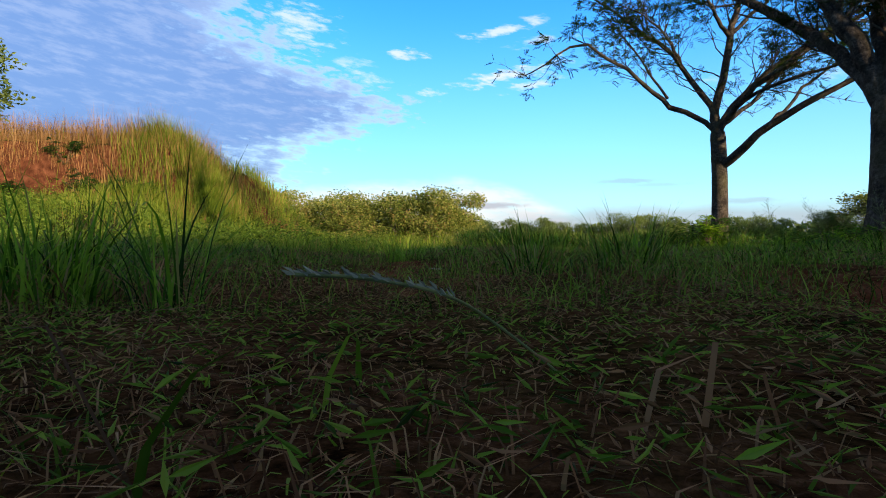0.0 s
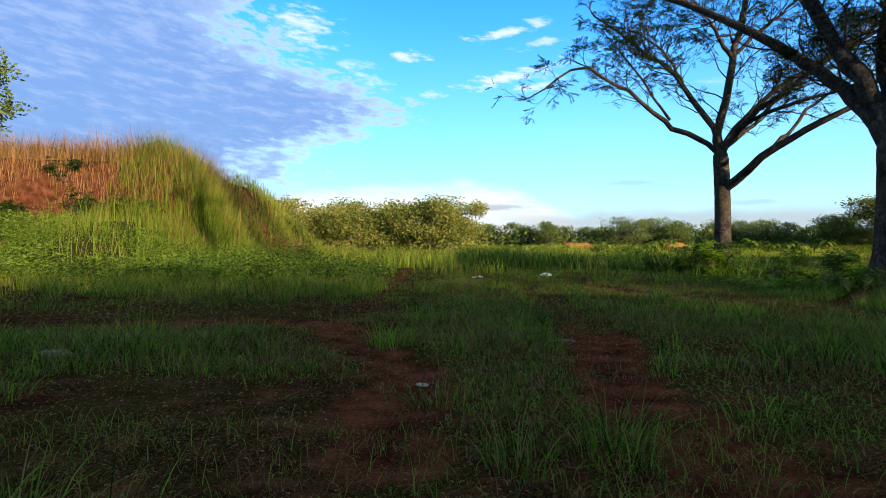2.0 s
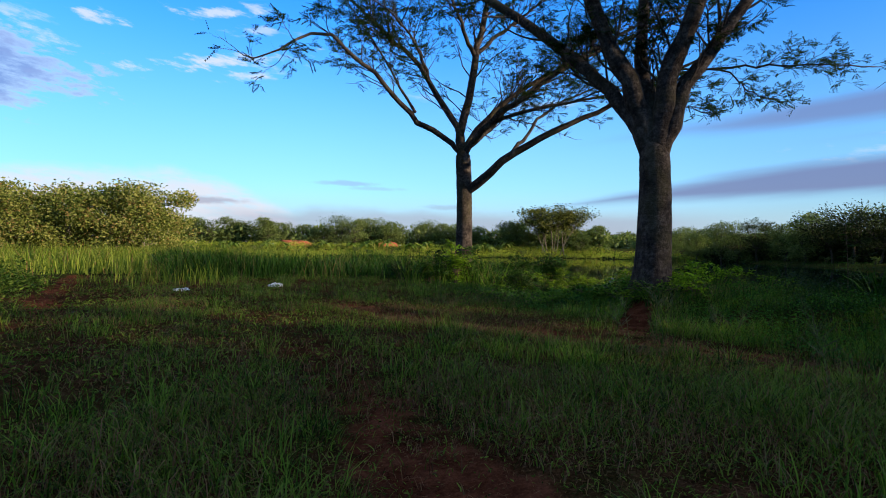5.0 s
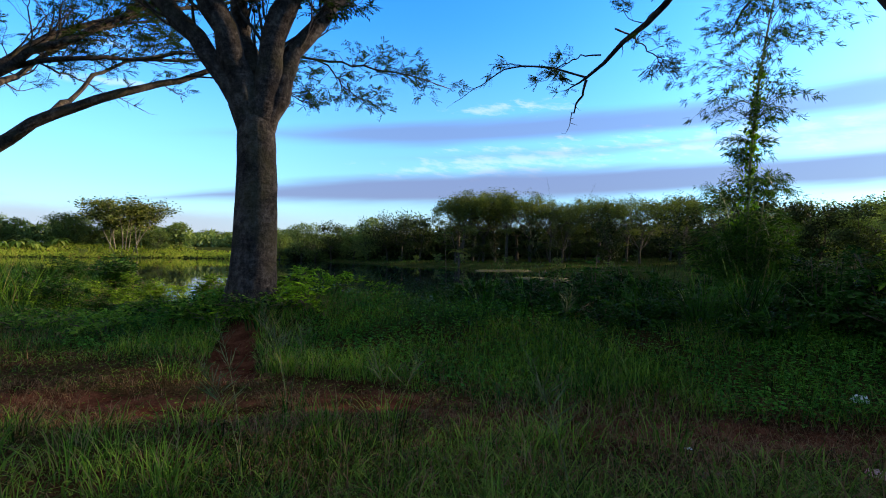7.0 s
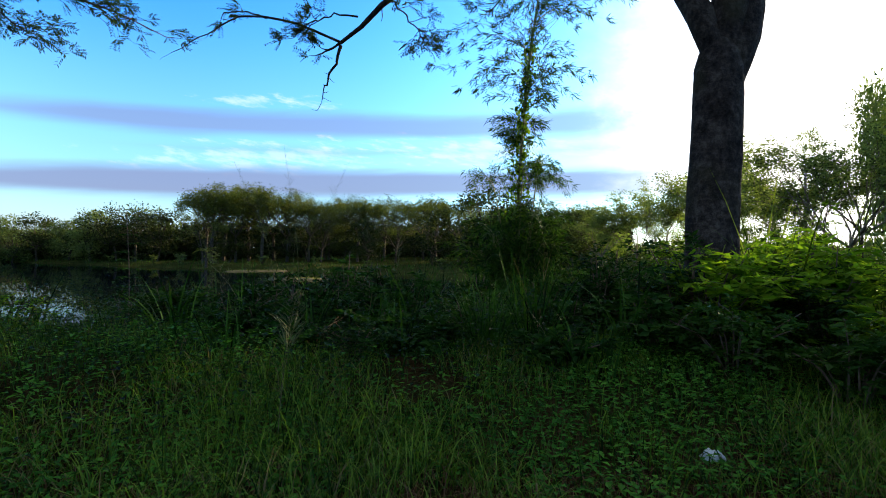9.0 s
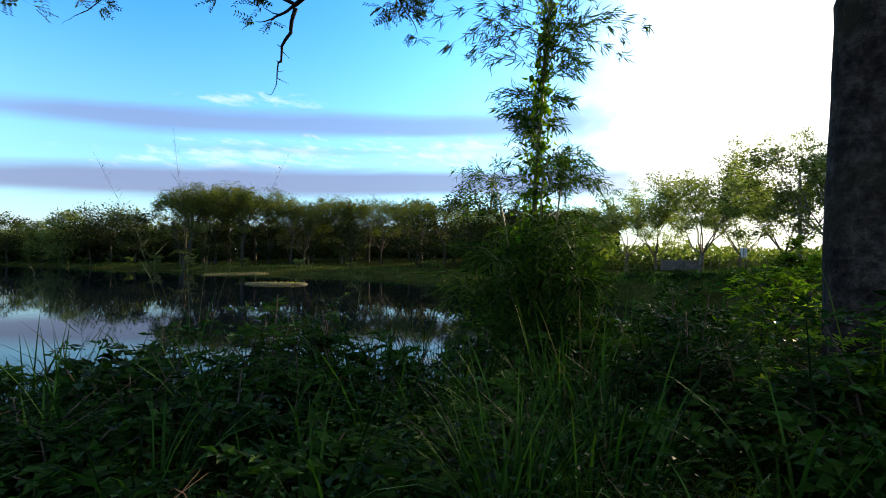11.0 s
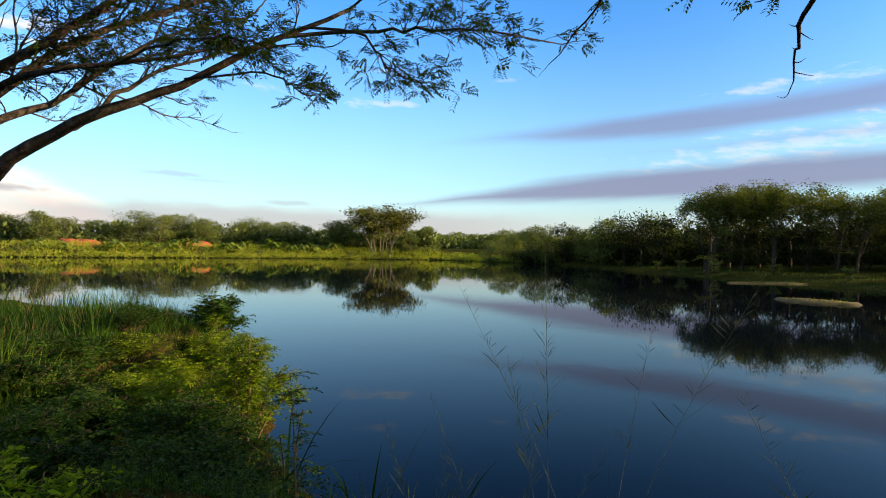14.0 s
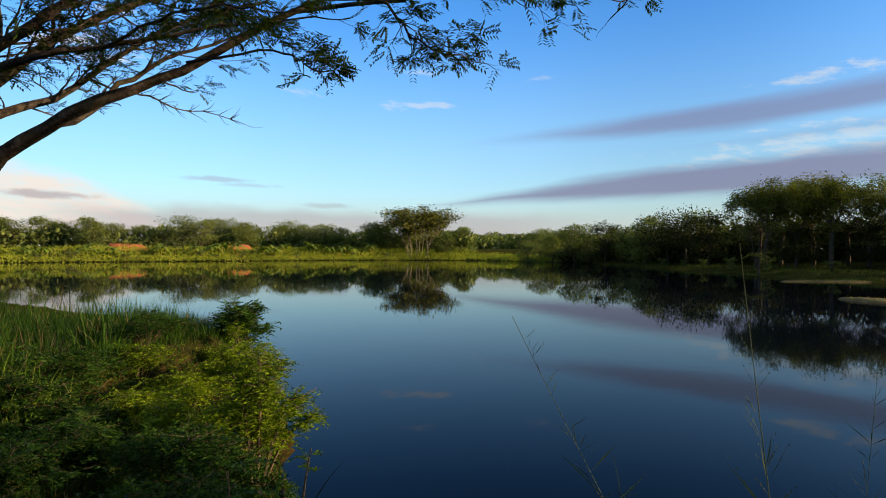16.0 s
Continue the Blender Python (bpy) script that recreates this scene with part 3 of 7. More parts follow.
def tracks(x, y):
    wob = 0.06 * waves(x, y, 3.1, 0.5) + 0.03 * waves(x, y, 9.0, 2.5)
    worn = 0.72 + 0.42 * waves(x, y, 2.7, 5.0)
    k = np.maximum(0.9 * (1 - 0.6 * fade(y, 3.3, 5.6)) * lane(x + 1.3 * wob, y, RUT_RIGHT, 0.24) * np.clip(worn + 0.3, 0.35, 1), 0.85 * (1 - 0.45 * fade(y, 4.8, 6.5) + 0.45 * fade(y, 8.0, 10.0)) * lane(x + wob, y + wob, RUT_LEFT, 0.25) * np.clip(worn + 0.15, 0, 1))
    k = np.maximum(k, np.maximum(lane(x, y + wob, BARE, 0.30), 0.95 * lane(x + 1.4 * wob, y, FOOTPATH, 0.30) * np.clip(worn, 0, 1)))
    return np.maximum(k, lane(x + wob * 0.5, y, ROOT_SCAR, 0.16))


def build_ground():
    def axis(c, span, fine, n_out, reach):
        inner = np.arange(c - span, c + span, fine)
        g = np.geomspace(fine, reach, n_out)
        return np.concatenate([c - span - np.cumsum(g)[::-1], inner, c + span - fine + np.cumsum(g)])
    xs, ys = axis(1.0, 10.0, 0.13, 60, 420.0), axis(8.0, 10.5, 0.13, 60, 420.0)
    X, Y = np.meshgrid(xs, ys, indexing="ij")
    Z = height(X, Y)
    v = np.stack([X, Y, Z], -1).reshape(-1, 3)
    n, k = X.shape
    i, j = np.meshgrid(np.arange(n - 1), np.arange(k - 1), indexing="ij")
    a = i * k + j
    q = np.stack([a, a + k, a + k + 1, a + 1], -1).reshape(-1, 4)
    g = Geo()
    g.add(v, None, q)
    ob = part("ground", g, GROUND, smooth=True)
    sd = shore(X, Y)
    gx, gy = np.gradient(Z, xs, ys, edge_order=1)
    steep = fade(np.hypot(gx, gy), 0.55, 1.1) * (mound(X, Y) > 0.6)
    muddy = 0.8 * fade(-np.abs(sd + 0.3), -0.7, -0.2)
    field = 0.7 * fade(-np.hypot(X - 45, Y - 150), -26, -16)
    dirt = np.maximum.reduce([tracks(X, Y), steep, 0.35 * (1 - fade(np.hypot(X - 0.2, Y - 1.5), 0.5, 3.0)), field])
    green = np.maximum(fade(np.hypot(X - 2, Y - 5), 6, 14), 0.5 * fade(X, 4.2, 5.0))
    col = np.stack([dirt, green, muddy, np.ones_like(dirt)], -1).reshape(-1, 4)
    att = ob.data.color_attributes.new("cover", "FLOAT_COLOR", "POINT")
    att.data.foreach_set("color", col.astype(np.float32).ravel())
    return tagged(ob, "red earth ground with worn grass, wheel ruts and a banked pond edge", "ground", kind="structure")


def build_water():
    bm = bmesh.new()
    for p in ((5, -12), (110, -12), (110, 125), (-20, 125), (-20, 12), (5, 12)):
        bm.verts.new((*p, POND_Z))
    bm.faces.new(bm.verts)
    return tagged(part("water", bm, WATER), "still dark pond water mirroring the sky and trees", "pond", kind="structure")


ground = build_ground()
build_water()


def hgt(x, y):
    return float(height(np.array([x]), np.array([y]))[0])


# ---------------------------------------------------------------- trees
def smooth_line(pts, n):
    """A Catmull-Rom line through pts."""
    p = np.asarray(pts, float)
    p = np.vstack([2 * p[0] - p[1], p, 2 * p[-1] - p[-2]])
    out = []
    m = len(p) - 3
    for u in np.linspace(0, m - 1e-6, n):
        i, t = int(u), u - int(u)
        a, b, c, d = p[i], p[i + 1], p[i + 2], p[i + 3]
        out.append(0.5 * (2 * b + (c - a) * t + (2 * a - 5 * b + 4 * c - d) * t**2 + (3 * b - a - 3 * c + d) * t**3))
    return np.array(out)


def shoot(rng, geo, p, d, length, r, lvl, tips, flat=0.3, sides=5, spread=0.6, droop=0.0, kids=3, n=5):
    """A branch that wanders, forks and ends in twigs."""
    pts, dd = [p], d
    for k in range(n):
        dd = unit(dd + rng.normal(size=3) * 0.16 + np.array([0, 0, 0.06 - droop]))
        pts.append(pts[-1] + dd * length / n)
    pts = np.array(pts)
    rad = np.linspace(r, r * (0.55 if lvl else 0.25), n + 1)
    geo.tube(pts, rad, max(3, sides - (0 if lvl > 1 else 1)), cap=not lvl)
    if lvl == 0:
        tips.append((pts[-1], dd))
        tips.append((pts[n - 2], dd))
        return
    for c in range(kids):
        at = pts[-1] if c < 2 else pts[rng.integers(n // 2, n)]
        off = unit(np.cross(dd, rng.normal(size=3)))
        off[2] *= 1 - flat
        nd = unit(dd + off * spread * rng.uniform(0.6, 1.3))
        shoot(rng, geo, at, nd, length * rng.uniform(0.55, 0.8), r * (0.55 if c < 2 else 0.42), lvl - 1, tips, flat, sides - 1, spread, droop, kids, n)


def fronds(rng, geo, tips, per_tip, length, leaflet, width, pairs=7, droop=0.35):
    """Feathery leaves: a rib with pairs of slim leaflets."""
    for p, d in tips:
        for _ in range(per_tip):
            w = unit((d + rng.normal(size=3) * 0.75) * np.array([1, 1, 0.55]) + np.array([0, 0, -droop]))
            s = unit(np.cross(w, np.array([0, 0, 1.0]) + rng.normal(size=3) * 0.3))
            ln = length * rng.uniform(0.6, 1.2)
            k = np.linspace(0.25, 1.0, pairs)[:, None]
            rib = p + w * ln * k + np.array([0, 0, -1.0]) * ln * 0.12 * k**2
            out = []
            for sgn in (1, -1):
                out.append(unit(w * 0.55 + s * sgn + rng.normal(size=(pairs, 3)) * 0.12 - np.array([0, 0, 0.12])))
            dirs = np.concatenate(out)
            base = np.concatenate([rib, rib])
            geo.leaves(base, dirs, unit(np.cross(dirs, np.array([0, 0, 1.0]) + 0.01)), leaflet * rng.uniform(0.7, 1.15, 2 * pairs), width, 0.1)


def feather_tree(name, label, base, trunk, limbs, seed, r0, lvl=2, per_tip=3, twig=0.75, bare=0.25, frond=0.19, leaflet=0.055):
    """A tall shade tree: a smooth trunk, thick limbs along given lines and feathery leaves at the twigs' ends."""
    rng = np.random.default_rng(seed)
    base = np.asarray(base, float)
    th = thing(name, label, "tree", base, group="shade trees on the bank")
    g = Geo()
    line = smooth_line(np.asarray(trunk) - base, 22)
    z = line[:, 2] - line[0, 2]
    top = z[-1]
    rad = r0 * (1 - 0.16 * z / top + 0.32 * np.exp(-z / 0.16) - 0.5 * fade(z, top - 0.3, top))
    a = np.arange(18) * 2 * np.pi / 18
    flute = 1 + (0.10 * np.sin(a * 5 + seed) + 0.07 * np.sin(a * 3 + 1))[None] * np.exp(-z / 0.30)[:, None] + 0.03 * np.sin(a * 2 + z[:, None] * 2.0) + 0.012 * rng.normal(size=(22, 18))
    g.tube(line, rad[:, None] * flute, 18)
    part("trunk", g, BARK, th, smooth=True)
    tw, tips = Geo(), []
    for pts, ra, rb, leafy, *own in limbs:
        tl, tv = own or (twig, lvl)
        lg = Geo()
        pts = np.asarray(pts, float)
        rooted = abs(pts[0, 2] - trunk[-1][2]) < 0.45 and np.hypot(*(pts[0] - np.asarray(trunk[-1]))[:2]) < 0.4
        if rooted:
            root = np.asarray(trunk[-1], float) * 0.7 + pts[0] * 0.3
            pts = np.vstack([(root[0], root[1], pts[0, 2] - 0.42), pts])
        ln = smooth_line(pts - base, 16)
        ln[3:] += rng.normal(size=(13, 3)) * 0.015
        rr = np.linspace(ra, rb, 16) * (1 + 0.04 * rng.normal(size=16))
        if rooted:
            rr[:4] *= (0.5, 0.72, 0.9, 1.0)
        lg.tube(ln, rr, 10)
        part("limb", lg, BARK, th, smooth=True)
        seg = np.linalg.norm(np.diff(ln, axis=0), axis=1).sum()
        for _ in range(int(seg * 4.6 * leafy)):
            u = int(rng.uniform(0.32, 1.0) ** 0.8 * 14)
            d = unit(ln[u + 1] - ln[u])
            off = unit(np.cross(d, rng.normal(size=3)))
            off[2] = off[2] * 0.6 + 0.1
            shoot(rng, tw, ln[u], unit(d + off * 1.0), tl * rng.uniform(0.6, 1.25), max(0.006, min(rr[u] * 0.4, tl * 0.03)), tv - (1 if tv and rng.random() < 0.3 else 0), tips if rb > 0.0045 else [], 0.45, 5)
        shoot(rng, tw, ln[-1], unit(ln[-1] - ln[-3]), tl, rb, tv, tips if rb > 0.0045 else [], 0.45, 5)
    part("fine_branching", tw, BARK, th, smooth=True)["kind"] = "stuff"
    keep = [t for t in tips if rng.random() > bare]
    lf = Geo()
    fronds(rng, lf, keep, per_tip, frond, leaflet, leaflet * 0.34, 6, 0.06)
    part("crown", lf, FEATHER, th, "sparse feathery dark green leaves")["kind"] = "stuff"
    return th


T1 = np.array([6.27, 12.50, hgt(6.27, 12.50) - 0.05])
feather_tree("shade_tree", "shade tree with slim grey trunk forking low into spreading limbs", T1,
    [T1, (6.29, 12.52, 1.2), (6.28, 12.53, 2.1), (6.25, 12.57, 2.95)],
    [([(6.30, 12.52, 1.92), (6.45, 12.25, 2.10), (6.56, 11.88, 2.32), (6.72, 11.65, 2.56), (6.92, 11.49, 2.73), (7.12, 11.29, 2.87), (7.32, 11.05, 3.0), (7.65, 10.92, 3.18), (7.91, 10.78, 3.34), (8.1, 10.6, 3.45), (8.38, 10.35, 3.61), (8.86, 10.03, 3.97), (9.16, 9.77, 4.15), (9.48, 9.42, 4.33), (9.7, 9.16, 4.48)], 0.10, 0.022, 0.35, 0.4, 1),
     ([(6.78, 11.58, 2.60), (7.1, 11.78, 2.86), (7.56, 12.0, 3.19), (7.95, 12.1, 3.66), (8.28, 11.89, 3.93), (8.75, 11.75, 4.18), (9.4, 11.5, 4.5)], 0.05, 0.014, 0.9, 0.45, 2),
     ([(6.28, 12.5, 2.7), (6.4, 12.2, 3.05), (6.52, 11.91, 3.3), (6.7, 11.37, 3.41), (7.0, 10.97, 3.48), (7.4, 10.65, 3.56), (7.78, 10.27, 3.63), (8.4, 9.8, 3.8), (9.1, 9.4, 3.95)], 0.06, 0.010, 0.8, 0.36, 2),
     ([(6.28, 12.52, 2.8), (6.4, 12.1, 3.15), (6.5, 11.6, 3.42), (6.78, 11.18, 3.68), (7.19, 10.93, 4.05), (7.6, 10.6, 4.4), (8.3, 10.1, 4.9), (9.2, 9.6, 5.4)], 0.085, 0.02, 1.2, 0.5, 2),
     ([(6.28, 12.56, 2.8), (6.6, 12.6, 3.05), (7.1, 12.9, 3.4), (7.68, 13.2, 3.88), (8.1, 13.05, 4.35), (9.0, 12.9, 5.0), (10.0, 12.7, 5.5)], 0.07, 0.02, 1.1, 0.5, 2),
     ([(7.72, 13.2, 3.9), (7.95, 13.0, 3.78), (8.44, 13.02, 3.74), (8.72, 12.9, 3.62), (9.5, 13.25, 3.7), (10.03, 13.25, 3.6)], 0.018, 0.004, 3.4, 0.24, 0),
     ([(9.16, 9.77, 4.15), (9.6, 9.35, 4.22), (9.9, 8.73, 4.17), (9.88, 8.24, 4.02), (9.9, 7.81, 3.92), (9.96, 7.42, 3.83), (10.2, 7.05, 3.75), (10.8, 6.9, 3.8)], 0.026, 0.007, 2.2, 0.30, 1),
     ([(9.3, 9.55, 4.25), (9.53, 8.79, 4.05), (9.59, 8.5, 3.8), (9.68, 8.35, 3.6), (9.8, 8.15, 3.45), (10.2, 8.1, 3.42)], 0.018, 0.006, 2.6, 0.24, 1),
     ([(8.2, 10.42, 3.54), (8.72, 9.36, 3.5), (8.73, 8.81, 3.26), (8.69, 8.4, 3.02)], 0.014, 0.006, 1.8, 0.2, 1),
     ([(7.5, 10.55, 3.58), (7.8, 9.8, 3.7), (8.03, 8.9, 3.6), (8.3, 8.4, 3.45)], 0.018, 0.006, 2.2, 0.26, 1),
     ([(6.27, 12.58, 2.75), (5.71, 12.78, 3.21), (5.22, 12.80, 3.38), (4.98, 12.69, 3.60), (4.52, 12.56, 3.86), (4.09, 12.30, 4.12), (3.60, 12.06, 4.23), (3.11, 11.69, 4.40), (2.56, 11.53, 4.28), (2.23, 11.40, 3.94), (1.80, 11.23, 3.69)], 0.075, 0.013, 0.8, 0.42, 2),
     ([(5.2, 12.75, 3.55), (4.9, 12.9, 4.1), (4.4, 13.0, 4.9), (3.9, 13.0, 5.5)], 0.035, 0.012, 1.3, 0.45, 2),
     ([(6.22, 12.6, 2.9), (6.18, 12.63, 3.3), (5.9, 12.9, 3.87), (5.62, 13.27, 4.61), (5.44, 13.58, 5.07), (5.08, 13.95, 5.51), (4.72, 14.31, 6.02), (4.24, 14.69, 6.61)], 0.085, 0.03, 1.3),
     ([(6.24, 12.58, 2.9), (6.25, 12.6, 3.3), (6.4, 12.5, 4.11), (6.54, 12.53, 4.98), (6.74, 12.53, 5.75), (6.88, 12.55, 6.53), (6.98, 12.72, 7.49)], 0.115, 0.04, 0.9),
     ([(6.51, 12.53, 4.9), (6.13, 12.31, 5.22), (5.78, 12.05, 5.54), (5.25, 11.78, 5.92)], 0.05, 0.02, 1.8),
     ([(6.58, 12.5, 4.98), (7.09, 12.29, 5.47), (7.49, 12.13, 5.83), (7.93, 11.91, 6.25)], 0.045, 0.02, 1.8),
     ([(5.75, 13.1, 4.25), (5.3, 12.7, 4.7), (4.8, 12.4, 5.1), (4.2, 12.1, 5.3)], 0.04, 0.015, 1.6),
     ([(6.28, 12.52, 2.9), (6.75, 12.35, 3.55), (7.3, 12.1, 4.1), (8.1, 11.7, 4.6), (9.2, 11.2, 5.2), (10.4, 10.6, 5.8)], 0.07, 0.025, 1.2, 0.55, 2)],
    11, 0.185, per_tip=3, twig=0.6, bare=0.45, frond=0.17, leaflet=0.055)

T2 = np.array([5.47, 6.83, hgt(5.47, 6.83) - 0.05])
feather_tree("shade_tree", "large shade tree with stout grey ringed trunk fanning into five limbs", T2,
    [T2, (5.49, 6.81, 0.5), (5.50, 6.80, 1.33), (5.50, 6.82, 2.12)],
    [([(5.46, 6.86, 1.85), (5.30, 7.06, 2.36), (5.16, 7.33, 2.73), (5.05, 7.58, 3.02), (4.7, 8.3, 3.7), (4.2, 9.3, 4.6), (3.5, 10.4, 5.5)], 0.115, 0.045, 0.5),
     ([(5.47, 6.86, 1.9), (5.36, 6.92, 2.34), (5.24, 6.95, 2.6), (5.06, 7.0, 2.95), (4.84, 7.08, 3.4), (4.3, 7.2, 4.6), (3.6, 7.4, 6.2)], 0.15, 0.06, 0.5),
     ([(5.53, 6.86, 2.0), (5.58, 6.95, 2.45), (5.64, 7.11, 2.89), (5.69, 7.2, 3.2), (5.93, 7.38, 4.04), (6.3, 7.8, 5.6)], 0.12, 0.06, 0.5),
     ([(5.52, 6.78, 1.9), (5.54, 6.73, 2.3), (5.53, 6.69, 2.63), (5.57, 6.54, 3.05), (5.58, 6.23, 3.65), (5.6, 5.5, 5.0), (5.8, 4.8, 6.4)], 0.16, 0.06, 0.5),
     ([(5.56, 6.72, 2.0), (5.66, 6.65, 2.4), (5.80, 6.59, 2.70), (6.05, 6.42, 3.12), (6.49, 6.22, 3.77), (7.3, 5.9, 4.9), (8.3, 5.5, 6.0)], 0.12, 0.045, 0.6),
     ([(6.0, 6.45, 3.05), (6.3, 6.6, 3.2), (6.7, 6.7, 3.5), (7.2, 6.8, 3.75)], 0.028, 0.007, 2.0, 0.26, 1),
     # three high leafy limbs out of view, added to shade the ground below
     ([(5.8, 4.8, 6.4), (6.4, 4.0, 7.0), (6.8, 3.2, 7.4), (7.4, 2.2, 7.6)], 0.06, 0.02, 1.8, 0.9, 2),
     ([(6.3, 7.8, 5.6), (6.2, 7.4, 6.6), (5.8, 6.8, 7.6), (5.0, 6.0, 8.4)], 0.06, 0.02, 1.8, 0.9, 2),
     ([(8.3, 5.5, 6.0), (8.6, 5.2, 6.7), (8.7, 4.6, 7.2), (8.6, 3.8, 7.5)], 0.05, 0.02, 1.8, 0.9, 2)],
    22, 0.205, per_tip=3, twig=0.6, bare=0.4, frond=0.18, leaflet=0.055)

T3 = np.array([6.32, 1.42, hgt(6.32, 1.42) - 0.05])
feather_tree("shade_tree", "shade tree with leaning grey trunk standing in dense weeds", T3,
    [T3, (6.32, 1.42, 0.9), (6.32, 1.39, 1.6), (6.33, 1.37, 2.3)],
    [([(6.33, 1.38, 2.05), (6.4, 1.62, 2.6), (6.9, 1.95, 3.5), (7.6, 2.4, 4.1), (8.4, 2.9, 4.2), (9.0, 3.25, 3.98), (9.45, 3.8, 3.7), (9.93, 4.3, 3.42)], 0.10, 0.024, 0.3, 0.28, 1),
     ([(9.93, 4.3, 3.42), (9.97, 4.36, 3.25), (10.3, 4.48, 3.15), (10.7, 4.6, 3.08), (11.1, 4.75, 2.9)], 0.024, 0.004, 0.9, 0.14, 0),
     ([(9.9, 4.28, 3.44), (9.8, 4.8, 3.6), (9.7, 5.41, 3.66), (9.7, 5.72, 3.53), (9.93, 6.07, 3.44), (10.15, 6.5, 3.33)], 0.018, 0.004, 0.9, 0.2, 0),
     ([(9.6, 4.06, 3.66), (9.62, 4.35, 3.68), (9.66, 4.6, 3.6), (9.7, 4.8, 3.5)], 0.012, 0.006, 2.0, 0.16, 1),
     ([(9.75, 5.2, 3.65), (9.8, 5.5, 3.75), (9.85, 5.8, 3.7)], 0.010, 0.005, 2.0, 0.12, 0),
     ([(9.3, 3.85, 3.9), (9.6, 3.6, 3.85), (9.9, 3.35, 3.7), (10.2, 3.15, 3.5)], 0.014, 0.006, 1.8, 0.18, 1),
     ([(6.33, 1.25, 2.2), (6.4, 1.1, 3.0), (6.5, 0.9, 4.0), (6.8, 0.5, 5.4), (7.2, 0.0, 7.0)], 0.15, 0.07, 0.5),
     ([(6.3, 1.32, 2.3), (6.1, 1.5, 3.2), (5.7, 1.9, 4.3), (5.0, 2.6, 5.6), (4.2, 3.6, 6.6)], 0.13, 0.05, 0.6),
     ([(6.5, 1.4, 3.0), (7.3, 1.7, 3.9), (8.0, 2.0, 4.2), (8.5, 2.2, 3.9), (8.8, 2.4, 3.6)], 0.05, 0.012, 0.9, 0.3, 1),
     # high limb out of view, added to darken the bank beneath
     ([(7.2, 0.0, 7.0), (7.9, 0.8, 7.3), (8.6, 1.5, 7.5), (9.2, 2.6, 7.6)], 0.06, 0.02, 1.8, 0.9, 2)],
    33, 0.175, per_tip=4, twig=0.55, bare=0.35, frond=0.17, leaflet=0.05)


# ---------------------------------------------------------------- far trees
def crown_tree(rng, h, w, mat_leaf, mat_bark, lobes, leaves, leaf, clear=0.35, trunk_r=0.12, stems=1):
    """A tree of the far woods: stems, limbs and lobes of leaf clumps with gaps. Returned as an Empty with its parts."""
    th = new("tree")
    tg, lf = Geo(), Geo()
    cs = []
    for s in range(stems):
        a = rng.uniform(0, 6.28)
        foot = np.array([np.cos(a), np.sin(a), 0]) * (0.10 * w * (stems > 1) * rng.uniform(0.4, 1.2))
        fork = foot + np.array([rng.normal() * 0.05 * w, rng.normal() * 0.05 * w, h * clear * rng.uniform(0.8, 1.2)])
        tg.tube(smooth_line([foot - [0, 0, 0.3], (foot + fork) / 2 + rng.normal(size=3) * 0.06, fork], 6), np.linspace(trunk_r * 1.2, trunk_r * 0.8, 6), 7, cap=False)
        for k in range(lobes // stems):
            a = 6.28 * (k + rng.random() * 0.8) / (lobes // stems)
            rr = w * 0.5 * rng.uniform(0.25, 0.9)
            c = np.array([np.cos(a) * rr + foot[0], np.sin(a) * rr + foot[1], h * (rng.uniform(max(0.42, clear), 0.93) if k % 3 or clear > 0.3 else rng.uniform(0.1, 0.42)) - 0.12 * h * (rr / w * 2) ** 2])
            cs.append((c, w * rng.uniform(0.15, 0.26)))
            mid = fork * 0.5 + c * 0.5 + np.array([0, 0, -0.04 * h])
            tg.tube(smooth_line([fork, mid, c], 4), np.linspace(trunk_r * 0.5, trunk_r * 0.12, 4), 4, cap=False)
            for _ in range(1):
                e = c + any_way(rng, 1)[0] * w * 0.2
                tg.tube(np.array([mid, (mid + e) / 2 + [0, 0, 0.03 * h], e]), np.array([trunk_r * 0.22, trunk_r * 0.15, trunk_r * 0.05]), 4, cap=False)
    n = leaves // len(cs)
    for c, r in cs:
        d = any_way(rng, n)
        rad = r * rng.uniform(0.12, 1.0, n) ** 0.5
        p = c + d * rad[:, None] * np.array([1.25, 1.25, 0.72]) * (1 + 0.25 * np.sin(d[:, :1] * 5 + d[:, 1:2] * 4))
        w_ = unit(any_way(rng, n) * np.array([1, 1, 0.55]) + d * 0.25)
        lf.leaves(p, w_, crosswise(rng, w_), leaf * rng.uniform(0.6, 1.4, n), leaf * rng.uniform(0.4, 0.75, n), 0.2)
    part("trunk", tg, mat_bark, th, smooth=True)
    part("crown", lf, mat_leaf, th)["kind"] = "stuff"
    return th


